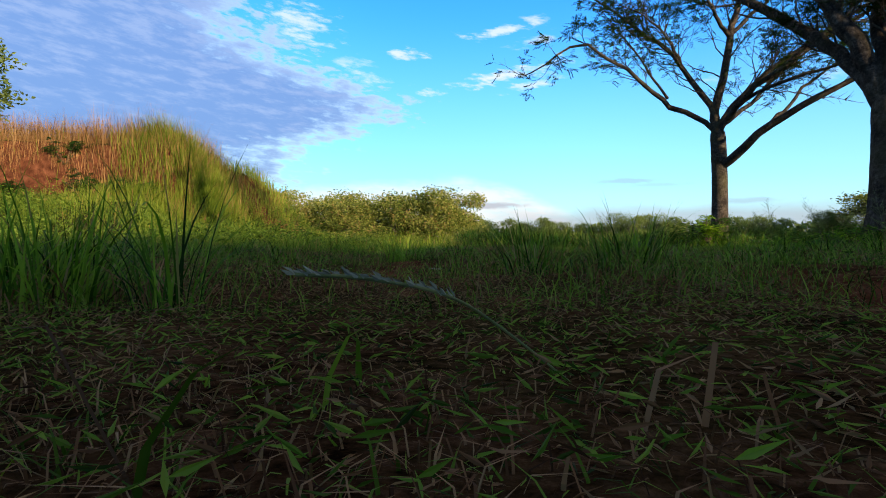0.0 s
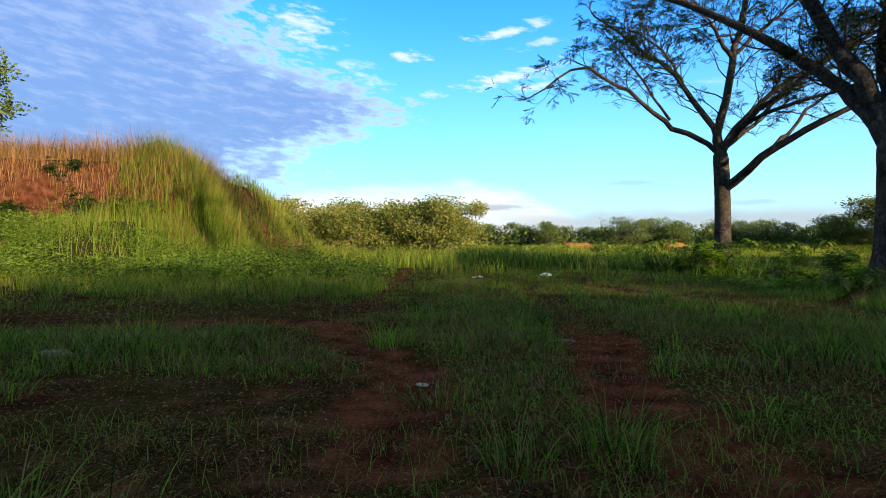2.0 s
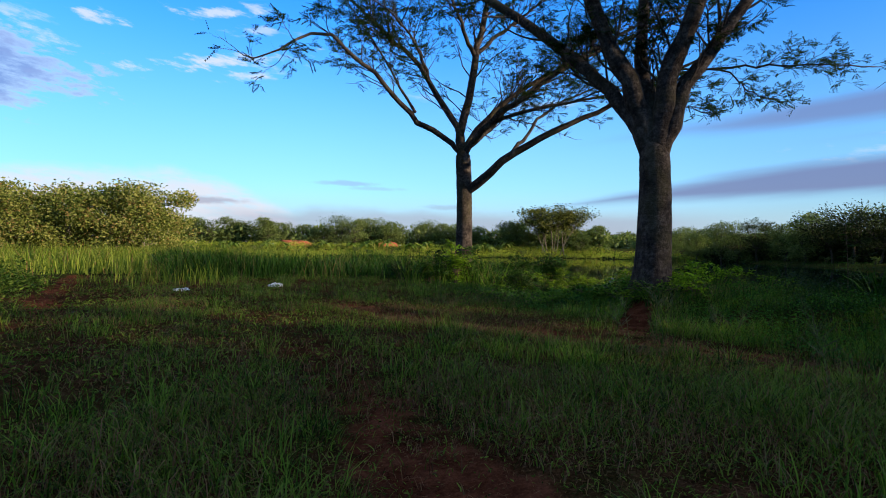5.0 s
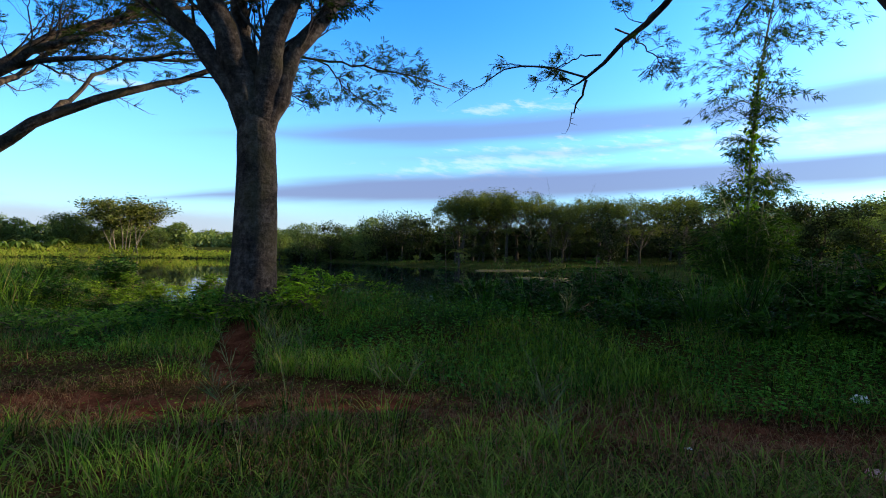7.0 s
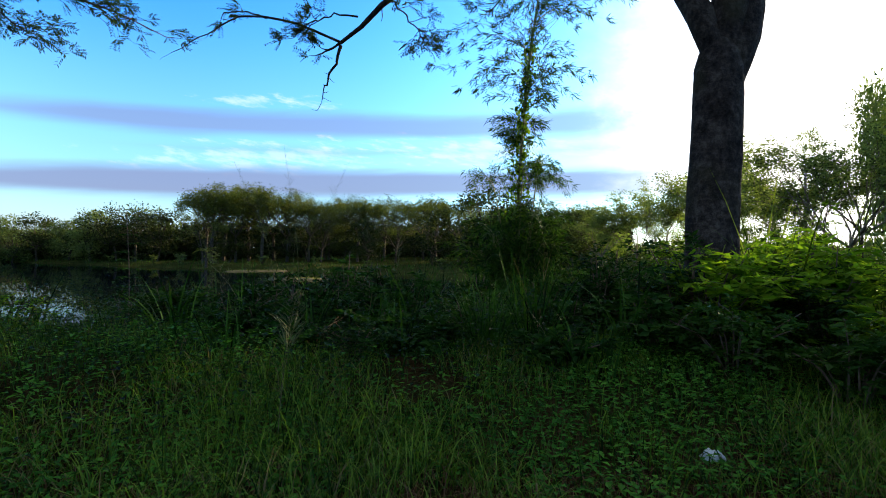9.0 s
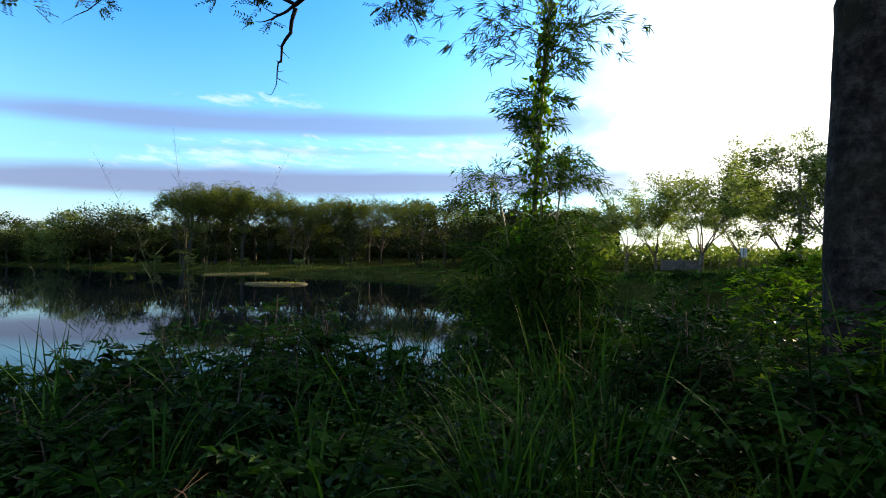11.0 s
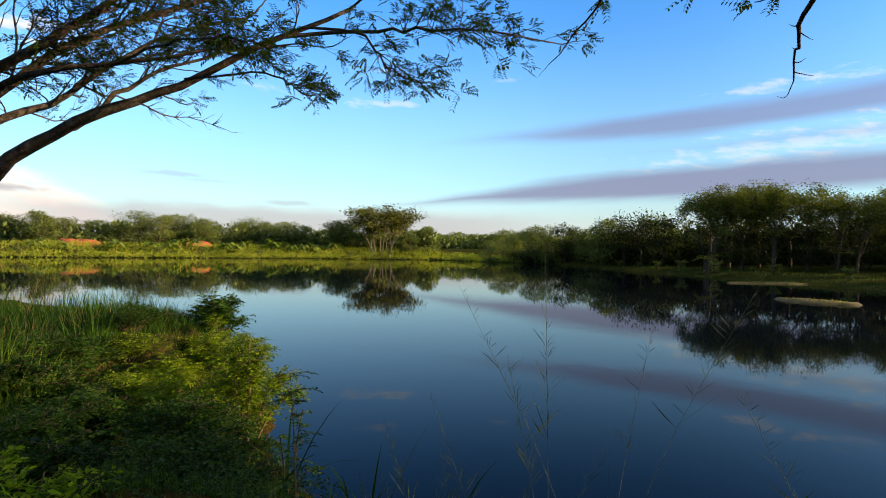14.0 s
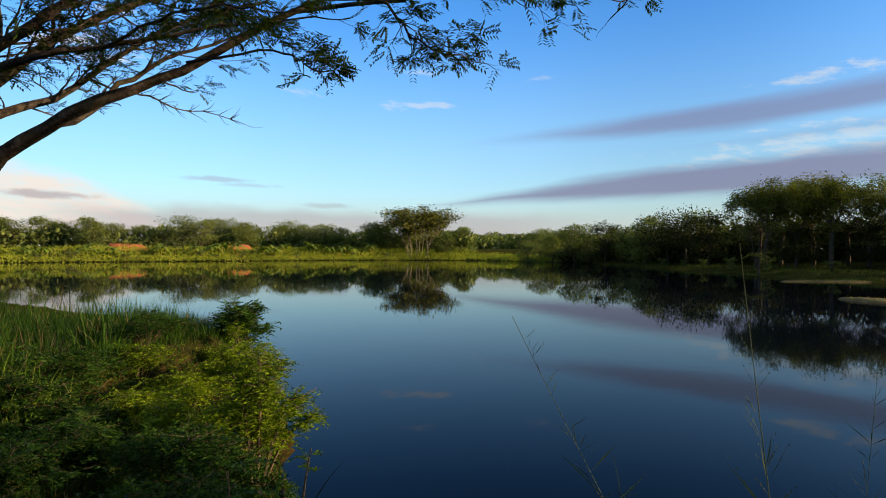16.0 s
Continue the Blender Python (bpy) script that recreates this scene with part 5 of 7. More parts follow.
    for n, box, lo, hi, per in ((150, (-3.6, 2.9, 2.4, 5.5), 0.08, 0.19, 60), (260, (-3.2, 0.1, 2.1, 4.2), 0.10, 0.20, 70), (170, (-4.5, 3.4, 3.0, 8.5), 0.09, 0.2, 56), (260, (-6.5, 5.0, 7.0, 13.5), 0.14, 0.3, 50), (110, (2.0, 3.9, 1.5, 6.5), 0.09, 0.22, 64), (130, (4.15, 5.7, 0.6, 7.2), 0.10, 0.24, 44), (14, (-2.5, 2.5, 1.6, 3.2), 0.08, 0.16, 50)):
        cx, cy = scatter(rng, n, *box)
        keep = (tracks(cx, cy) < 0.35) & (waves(cx, cy, 1.1, 2.0) + lush(cx, cy) > (0.35 if per == 70 else -0.15) + rng.uniform(-0.25, 0.25, n)) & (near_walk(cx, cy) > 0.35)
        cx, cy = cx[keep], cy[keep]
        sz = rng.uniform(0.6, 1.2, len(cx))
        x = np.repeat(cx, per) + rng.normal(size=len(cx) * per) * 0.07 * np.repeat(sz, per)
        y = np.repeat(cy, per) + rng.normal(size=len(cx) * per) * 0.07 * np.repeat(sz, per)
        k = len(x)
        out = unit(np.stack([x - np.repeat(cx, per), y - np.repeat(cy, per), np.zeros(k)], 1) + level(rng, k) * 0.04)
        g.blades(on_ground(x, y), out, rng.uniform(lo, hi, k) * np.repeat(sz, per), rng.uniform(0.003, 0.0065, k), rng.uniform(0.4, 1.3, k), 3)
    stuff("grass_tufts", g, GRASS_FRESH, "loose green grass tufts beside the ruts", "grass")


def mound_growth():
    rng = np.random.default_rng(31)
    # sunlit tall grass on the slope
    g = Geo()
    x, y = scatter(rng, 90000, -24, 1.5, 10.0, 24.0)
    keep = rng.random(90000) < np.where(x < -4.5, 1.0, 0.55) * fade(y + 0.25 * np.minimum(x, 0) * -0.4, 11.0, 14.0)
    keep &= (tracks(x, y) < 0.4) & ((x < -4.2) | (y < 15))
    keep &= (waves(x, y, 0.9, 2.2) > -0.62) & (rng.random(90000) < 0.55 + 0.5 * waves(x, y, 2.6, 1.0) + 0.4 * waves(x, y, 5.3, 2.0))
    bare = (x < -9.6) & (np.abs(y - 15.7) < 0.9)
    keep &= ~bare | (rng.random(90000) < 0.12)
    keep &= (rng.random(90000) > 0.6) | (y < 16.2) | (x > -8.2)
    x, y = x[keep], y[keep]
    k = len(x)
    ln = rng.uniform(0.45, 0.95, k) * np.where(x < -4.2, 1.0, 0.6) * np.where((x < -8.8) & (y < 15.6), 0.45, 1.0)
    ln *= 1 + 0.4 * (1 - fade(np.hypot(x + 7.6, (y - 17.0) * 0.8), 0.5, 1.5))
    g.blades(on_ground(x, y), level(rng, k), ln, rng.uniform(0.007, 0.015, k), rng.uniform(0.15, 0.9, k), 3)
    x, y = scatter(rng, 9000, -10.6, -6.2, 14.6, 17.2)
    keep = rng.random(9000) < fade(x, -9.9, -8.4) * (1 - 0.6 * fade(y, 15.8, 16.4) * fade(-x, 7.6, 8.4))
    x, y = x[keep], y[keep]
    g.blades(on_ground(x, y), level(rng, len(x)), rng.uniform(0.4, 0.85, len(x)), rng.uniform(0.012, 0.024, len(x)), rng.uniform(0.2, 0.9, len(x)), 3)
    cx, cy = scatter(rng, 130, -8.5, -0.9, 6.4, 9.4)
    cx, cy = cx[tracks(cx, cy) < 0.3], cy[tracks(cx, cy) < 0.3]
    x, y = np.repeat(cx, 46) + rng.normal(size=len(cx) * 46) * 0.10, np.repeat(cy, 46) + rng.normal(size=len(cx) * 46) * 0.10
    g.blades(on_ground(x, y), level(rng, len(x)), rng.uniform(0.12, 0.36, len(x)), rng.uniform(0.006, 0.012, len(x)), rng.uniform(0.3, 1.1, len(x)), 3)
    for cx, cy, ch in ((-6.9, 16.3, 1.15), (-7.3, 16.6, 1.25), (-6.5, 16.5, 1.05), (-7.0, 17.0, 1.3), (-7.7, 16.9, 1.2), (-6.2, 16.9, 0.95), (-8.6, 16.7, 1.0), (-9.1, 16.9, 1.0), (-5.8, 16.6, 0.8), (-6.6, 17.4, 1.2), (-8.1, 16.4, 0.9)):
        k = 320
        c = level(rng, k) * (0.34 * np.sqrt(rng.random(k)))[:, None]
        p = on_ground(cx + c[:, 0], cy + c[:, 1])
        g.blades(p, unit(c + level(rng, k) * 0.2), ch * rng.uniform(0.5, 1.25, k), rng.uniform(0.006, 0.012, k), rng.uniform(0.05, 0.5, k), 4)
    stuff("tall_grass", g, GRASS_SUN, "tall sunlit yellow-green grass covering the mound", "grass")
    # russet dry grass along the crest
    g = Geo()
    x, y = scatter(rng, 42000, -25, -7.0, 15.6, 20.0)
    keep = (waves(x, y, 0.8, 5.0) > -0.35) & (rng.random(42000) < 0.6 + 0.4 * fade(-x, 8, 11))
    x, y = x[keep], y[keep]
    k = len(x)
    g.blades(on_ground(x, y), level(rng, k), rng.uniform(0.45, 1.15, k), rng.uniform(0.006, 0.013, k), rng.uniform(0.1, 0.8, k), 3)
    for cx, cy in ((-6.9, 16.5), (-7.3, 16.8), (-8.7, 16.9), (-6.4, 16.8), (-9.4, 16.8), (-10.3, 16.6), (-7.8, 17.2)):
        k = 70
        c = level(rng, k) * (0.3 * np.sqrt(rng.random(k)))[:, None]
        g.blades(on_ground(cx + c[:, 0], cy + c[:, 1]), unit(c + level(rng, k) * 0.2), rng.uniform(1.0, 1.55, k), rng.uniform(0.005, 0.009, k), rng.uniform(0.05, 0.4, k), 4)
    stuff("dry_grass", g, GRASS_DRY, "russet dry grass along the top of the mound", "grass")
    for bx, by, w, h, mat, text in ((-9.9, 15.2, 1.4, 0.9, BUSH, "green shrub on the face of the mound"), (-8.9, 15.2, 1.3, 0.8, BUSH, "green shrub on the face of the mound"), (-10.9, 15.9, 1.3, 0.8, BUSH, "green shrub on the face of the mound"), (-9.3, 15.5, 1.3, 0.9, BUSH, "green shrub under the crest of the red earth mound"), (-11.8, 15.0, 1.0, 0.6, BUSH, "small green shrub clinging to the red earth face"),
                                    (-8.3, 15.3, 1.2, 0.7, BUSH, "green shrub on the slope of the mound"), (-5.6, 19.5, 1.5, 1.0, GRASS_DRY, "dry russet shrub beside the mound"), (-5.4, 21.0, 1.2, 1.0, GRASS_DRY, "dry russet shrub beside the mound"), (-4.9, 20.0, 1.0, 0.8, BUSH_SUN, "yellow-green shrub beside the mound")):
        leafy_bush(rng, bx, by, w, h, 1500, mat, text, 0.075, stems=10)
    # leafy weeds at the foot
    g = Geo()
    cx, cy = scatter(rng, 2000, -12, -0.8, 8.6, 13.6)
    keep = (rng.random(2000) < 0.62 + 0.9 * waves(cx, cy, 1.9, 3.0)) & (rng.random(2000) < fade(-cx + 0.9 * (cy - 8.6), 2.2, 6.0)) & (tracks(cx, cy) < 0.2)
    cx, cy = cx[keep], cy[keep]
    per = 54
    k = len(cx) * per
    hh = np.repeat(rng.uniform(0.25, 0.75, len(cx)) * (0.8 + 0.35 * waves(cx, cy, 1.4, 1.0)), per)
    u = rng.random(k)
    a = rng.uniform(0, 6.28, k)
    rr = 0.22 * np.sqrt(rng.random(k)) * (0.5 + u)
    x, y = np.repeat(cx, per) + rr * np.cos(a), np.repeat(cy, per) + rr * np.sin(a)
    p = on_ground(x, y)
    p[:, 2] += hh * u
    d = unit(np.stack([np.cos(a), np.sin(a), rng.uniform(-0.1, 0.7, k)], 1) + any_way(rng, k) * 0.4)
    g.leaves(p, d, crosswise(rng, d), rng.uniform(0.035, 0.085, k), rng.uniform(0.014, 0.034, k), 0.2)
    stuff("leafy_weeds", g, foliage("weed_leaf", (0.03, 0.06, 0.008), (0.09, 0.15, 0.018), (0.18, 0.25, 0.04), 0.35, 0.8), "low leafy weeds at the foot of the mound", "weeds")
    # reedy ridge before the water, in the shade tone
    g = Geo()
    x, y = scatter(rng, 30000, 0.5, 9.6, 12.9, 19.0)
    keep = (rng.random(30000) < fade(y + 0.35 * waves(x, y, 1.3), 13.4, 14.6)) & (shore(x, y) > 0.1) & (np.hypot(x - 6.5, y - 12.85) > 0.4) & ((x < 6.9) | (rng.random(30000) < 0.15))
    x, y = x[keep], y[keep]
    k = len(x)
    g.blades(on_ground(x, y), level(rng, k), rng.uniform(0.5, 1.0, k) * (0.75 + 0.25 * waves(x, y, 1.0, 2.0)), rng.uniform(0.008, 0.016, k), rng.uniform(0.2, 0.8, k), 3)
    stuff("reedy_grass", g, GRASS_SHADE, "shade-toned green reedy grass before the pond", "grass")
    # scrub between mound, orchard and shore
    g = Geo()
    x, y = scatter(rng, 26000, -22, 5.5, 17.0, 40.0)
    keep = (shore(x, y) > 0.4) & (waves(x, y, 0.5, 1.0) > -0.5) & ((x > -6.5) | (y > 22))
    x, y = x[keep], y[keep]
    k = len(x)
    g.blades(on_ground(x, y), level(rng, k), rng.uniform(0.4, 0.9, k), rng.uniform(0.02, 0.035, k), rng.uniform(0.2, 0.8, k), 2)
    stuff("field_grass", g, GRASS_SUN, "sunlit rough grass before the orchard", "grass")


def bank_growth():
    rng = np.random.default_rng(41)
    # low leafy cover on the bank
    g = Geo()
    n = 110000
    x, y = scatter(rng, n, 4.0, 8.0, 0.0, 8.6)
    s = shore(x, y)
    keep = (s > 0.25) & (tracks(x, y) < 0.45) & (rng.random(n) < fade(x + 0.5 * waves(x, y, 1.7), 4.1, 4.7))
    keep &= (waves(x, y, 2.6, 6.0) > -0.75) & (rng.random(n) < (1 - fade(y + 0.6 * waves(x, y, 2.0), 7.0, 8.6)) * fade(y, 0.0, 1.0))
    x, y = x[keep], y[keep]
    k = len(x)
    p = on_ground(x, y)
    p[:, 2] += rng.random(k) ** 0.7 * (0.10 + 0.16 * fade(x, 4.4, 6.4)) * (0.7 + 0.5 * waves(x, y, 2.3, 1.0))
    d = unit(level(rng, k) + np.array([0, 0, 0.25]) + any_way(rng, k) * 0.3)
    sd = unit(np.cross(d, np.array([0, 0, 1.0])))
    # weeds further down the bank take the bush leaf's shade tone
    dense = (rng.random(k) < fade(x + 0.5 * waves(x, y, 2.6), 4.7, 6.0)) & (y < np.where(x > 6.0, 9.0, 5.2) + 0.4 * waves(x, y, 2.1))
    low = Geo()
    p[dense, 2] += 0.12 * rng.random(dense.sum()) * (1 + waves(x[dense], y[dense], 4.0))
    dense_out = dense & (rng.random(k) < 0.55)
    for geo, sel in ((g, ~dense), (low, dense & ~dense_out)):
        m = sel.sum()
        geo.leaves(p[sel], d[sel], sd[sel], rng.uniform(0.016, 0.040, m), rng.uniform(0.010, 0.024, m), 0.15)
    stuff("bank_weeds", low, BUSH, "dense leafy weeds above the water, darkened for shade", "weeds")
    stuff("ground_cover", g, COVER, "low creeping leafy cover on the shaded bank", "weeds")
    # dead straw on the footpath
    g = Geo()
    x, y = scatter(rng, 60000, 2.0, 5.0, -0.5, 8.5)
    keep = (lane(x, y, FOOTPATH, 0.5) > 0.25) & (waves(x, y, 2.9, 8.0) + 0.5 * waves(x, y, 7.0, 1.0) > -0.15 - 0.8 * (1 - fade(y, 2.8, 4.2)))
    x, y = x[keep], y[keep]
    k = len(x)
    g.blades(on_ground(x, y, 0.0), level(rng, k), rng.uniform(0.04, 0.13, k), rng.uniform(0.0016, 0.0032, k), rng.uniform(1.2, 1.7, k), 3)
    stuff("straw", g, LITTER, "dead brown straw lying on the bare footpath", "straw")
    # grass through the cover
    g = Geo()
    x, y = scatter(rng, 78000, 3.9, 8.2, -2.5, 11.5)
    keep = (shore(x, y) > 0.1) & (tracks(x, y) < 0.4) & (near_walk(x, y) > 0.12) & (rng.random(78000) < 0.5 + 0.6 * waves(x, y, 2.7, 1.0) + 0.5 * waves(x, y, 6.1, 4.0))
    x, y = x[keep], y[keep]
    k = len(x)
    g.blades(on_ground(x, y), level(rng, k), rng.uniform(0.09, 0.26, k) * (0.8 + 0.6 * fade(x, 5.5, 7.2)), rng.uniform(0.003, 0.0065, k), rng.uniform(0.3, 1.3, k), 3)
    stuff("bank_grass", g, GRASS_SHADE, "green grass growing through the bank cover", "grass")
    # fresher tufts nearer the footpath
    g = Geo()
    n = 52000
    x, y = scatter(rng, n, 4.1, 6.3, 0.8, 7.0)
    keep = (tracks(x, y) < 0.4) & (near_walk(x, y) > 0.15) & (rng.random(n) < 0.45 + 0.6 * waves(x, y, 3.1, 2.0) + 0.6 * waves(x, y, 7.3, 5.0))
    x, y = x[keep], y[keep]
    k = len(x)
    g.blades(on_ground(x, y), level(rng, k), rng.uniform(0.08, 0.2, k) * (1 + 0.35 * waves(x, y, 3.1, 2.0)), rng.uniform(0.003, 0.0065, k), rng.uniform(0.4, 1.4, k), 3)
    stuff("bank_turf", g, GRASS_FRESH, "fresh green grass tufts between footpath and pond", "grass")
    # thick grass on the slope towards the bush
    g = Geo()
    n = 34000
    x, y = scatter(rng, n, 5.6, 10.6, 7.2, 17.5)
    s = shore(x, y)
    keep = (s > -0.25) & (rng.random(n) < 1 - fade(s, 2.6, 3.6))
    x, y = x[keep], y[keep]
    k = len(x)
    g.blades(on_ground(x, y), level(rng, k), rng.uniform(0.10, 0.24, k) * (1 + 0.7 * fade(y, 13, 15)) * (1 + 0.3 * waves(x, y, 2.2, 3.0)), rng.uniform(0.006, 0.012, k), rng.uniform(0.3, 1.0, k), 3)
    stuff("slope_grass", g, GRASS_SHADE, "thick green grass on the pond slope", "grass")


lawn()
mound_growth()
bank_growth()


def grass_clump(rng, x, y, n, size, spread, label, mat=None, width=0.012, heads=0):
    th = thing("grass_clump", label, "grass clump", (x, y, hgt(x, y) - 0.02), group="tall grass on the bank")
    g = Geo()
    c = level(rng, n) * (spread * np.sqrt(rng.random(n)))[:, None]
    out = unit(c + level(rng, n) * spread * 0.5)
    ln = size * rng.uniform(0.45, 1.1, n)
    g.blades(c, out, ln, width * rng.uniform(0.6, 1.3, n), rng.uniform(0.15, 1.0, n), 5)
    part("foliage", g, mat or GRASS_FRESH, th)
    if not heads:
        g = Geo()
        m = max(3, n // (3 if x < 4 else 20))
        c = level(rng, m) * (spread * 1.1 * np.sqrt(rng.random(m)))[:, None]
        g.blades(c, unit(c + level(rng, m) * spread), size * rng.uniform(0.3, 0.8, m), width * 0.7, rng.uniform(0.9, 1.5, m), 4)
        part("straw", g, LITTER, th, "dry dead blades")["kind"] = "stuff"
    if heads:
        for _ in range(heads):
            s, f = Geo(), Geo()
            a = level(rng, 1)[0]
            h = size * rng.uniform(1.15, 1.7)
            pts = smooth_line([(0, 0, 0), a * 0.10 * h + [0, 0, h * 0.5], a * 0.34 * h + [0, 0, h]], 9)
            s.tube(pts, np.linspace(0.0015, 0.0005, 9), 3)
            m = 46
            k = rng.random(m)
            base = pts[-1] + (pts[5] - pts[-1]) * k[:, None]
            d = unit(level(rng, m) + np.array([0, 0, 0.9]))
            L = 0.02 + 0.15 * k * rng.random(m)
            f.leaves(base, d, crosswise(rng, d), L, 0.0003, 0.0)
            for q in (0.6, 0.8, 1.0):
                f.leaves(base + d * L[:, None] * q, d, crosswise(rng, d), 0.003, 0.0012, 0.0)
            part("seed_head", f, STALK, part("stalk", s, STALK, th), "thin open seed head")["kind"] = "stuff"
    return th


def bank_plants():
    rng = np.random.default_rng(51)
    # clumps in the shade-darkened grass tone
    dark = "arching clump of shade-toned green grass on the pond bank"
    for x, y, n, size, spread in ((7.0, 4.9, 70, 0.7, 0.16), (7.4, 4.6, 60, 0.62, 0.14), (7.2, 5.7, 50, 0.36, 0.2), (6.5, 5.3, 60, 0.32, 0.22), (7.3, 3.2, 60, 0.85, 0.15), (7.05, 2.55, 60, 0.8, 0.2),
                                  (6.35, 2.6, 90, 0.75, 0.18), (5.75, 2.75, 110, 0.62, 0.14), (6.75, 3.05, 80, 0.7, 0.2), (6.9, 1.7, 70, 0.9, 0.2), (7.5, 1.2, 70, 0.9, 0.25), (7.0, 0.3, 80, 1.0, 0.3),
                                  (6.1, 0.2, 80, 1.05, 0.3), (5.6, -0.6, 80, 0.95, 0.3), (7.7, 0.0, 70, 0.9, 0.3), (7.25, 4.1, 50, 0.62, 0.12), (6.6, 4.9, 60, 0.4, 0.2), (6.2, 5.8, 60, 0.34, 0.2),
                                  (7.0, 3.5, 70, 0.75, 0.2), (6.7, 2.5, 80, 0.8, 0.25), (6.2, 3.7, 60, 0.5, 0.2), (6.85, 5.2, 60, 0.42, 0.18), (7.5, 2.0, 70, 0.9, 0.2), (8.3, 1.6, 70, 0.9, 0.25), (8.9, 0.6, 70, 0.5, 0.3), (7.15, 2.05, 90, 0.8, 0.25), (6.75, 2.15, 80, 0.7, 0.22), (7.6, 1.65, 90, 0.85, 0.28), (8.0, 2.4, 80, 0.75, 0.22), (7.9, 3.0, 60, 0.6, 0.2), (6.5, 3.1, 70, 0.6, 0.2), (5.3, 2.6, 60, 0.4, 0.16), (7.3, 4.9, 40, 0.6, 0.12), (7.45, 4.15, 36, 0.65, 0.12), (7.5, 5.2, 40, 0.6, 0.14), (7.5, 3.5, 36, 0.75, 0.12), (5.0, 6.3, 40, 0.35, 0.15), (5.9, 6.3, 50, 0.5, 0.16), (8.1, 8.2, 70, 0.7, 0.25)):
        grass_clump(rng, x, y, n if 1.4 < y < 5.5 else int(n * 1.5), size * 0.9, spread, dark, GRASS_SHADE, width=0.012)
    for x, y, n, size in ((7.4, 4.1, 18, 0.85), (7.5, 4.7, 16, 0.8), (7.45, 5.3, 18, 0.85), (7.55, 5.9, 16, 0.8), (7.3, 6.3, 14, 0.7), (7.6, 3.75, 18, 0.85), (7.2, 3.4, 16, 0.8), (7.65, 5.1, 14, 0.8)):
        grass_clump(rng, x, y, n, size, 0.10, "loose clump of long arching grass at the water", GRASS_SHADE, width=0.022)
    # clumps in the sunlit tone, lighter than the grass beside them
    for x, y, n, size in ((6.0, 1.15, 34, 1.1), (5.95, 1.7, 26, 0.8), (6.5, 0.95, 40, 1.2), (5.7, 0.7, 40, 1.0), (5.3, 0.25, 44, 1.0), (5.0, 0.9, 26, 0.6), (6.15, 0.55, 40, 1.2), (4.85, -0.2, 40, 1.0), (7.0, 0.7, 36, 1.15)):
        grass_clump(rng, x, y, n, size, 0.14, "tall sun-toned grass round the foot of the leaning tree", GRASS_SUN, width=0.014)
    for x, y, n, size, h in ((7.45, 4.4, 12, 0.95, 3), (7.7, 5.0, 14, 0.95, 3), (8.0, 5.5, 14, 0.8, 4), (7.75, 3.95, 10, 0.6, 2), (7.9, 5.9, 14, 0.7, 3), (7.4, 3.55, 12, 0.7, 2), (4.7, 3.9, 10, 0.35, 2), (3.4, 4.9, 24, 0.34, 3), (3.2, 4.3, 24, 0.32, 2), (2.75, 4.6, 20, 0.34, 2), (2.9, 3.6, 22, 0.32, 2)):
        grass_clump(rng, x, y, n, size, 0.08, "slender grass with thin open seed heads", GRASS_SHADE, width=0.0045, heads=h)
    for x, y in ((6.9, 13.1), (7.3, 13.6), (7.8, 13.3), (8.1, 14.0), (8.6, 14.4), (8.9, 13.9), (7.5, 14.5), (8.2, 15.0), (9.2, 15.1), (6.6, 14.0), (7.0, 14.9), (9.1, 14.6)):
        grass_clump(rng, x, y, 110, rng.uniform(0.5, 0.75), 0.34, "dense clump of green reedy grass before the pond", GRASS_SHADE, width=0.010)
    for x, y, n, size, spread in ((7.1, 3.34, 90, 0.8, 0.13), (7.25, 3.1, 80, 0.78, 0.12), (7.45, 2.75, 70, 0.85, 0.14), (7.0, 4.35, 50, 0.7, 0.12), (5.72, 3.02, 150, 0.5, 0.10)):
        grass_clump(rng, x, y, n, size, spread, "tall upright clump of shade-toned green grass on the pond bank", GRASS_SHADE, width=0.010)
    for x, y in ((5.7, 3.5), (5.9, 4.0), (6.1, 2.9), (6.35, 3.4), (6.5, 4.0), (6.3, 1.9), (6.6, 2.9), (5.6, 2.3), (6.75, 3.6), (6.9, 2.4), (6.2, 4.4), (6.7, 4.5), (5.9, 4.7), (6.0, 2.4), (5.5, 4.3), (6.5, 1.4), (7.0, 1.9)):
        grass_clump(rng, x, y, 20, rng.uniform(0.4, 0.66), 0.09, "loose clump of long arching shade-toned grass", GRASS_SHADE, width=0.014)
    shrub = "leafy dark green shrub among grass on the bank"
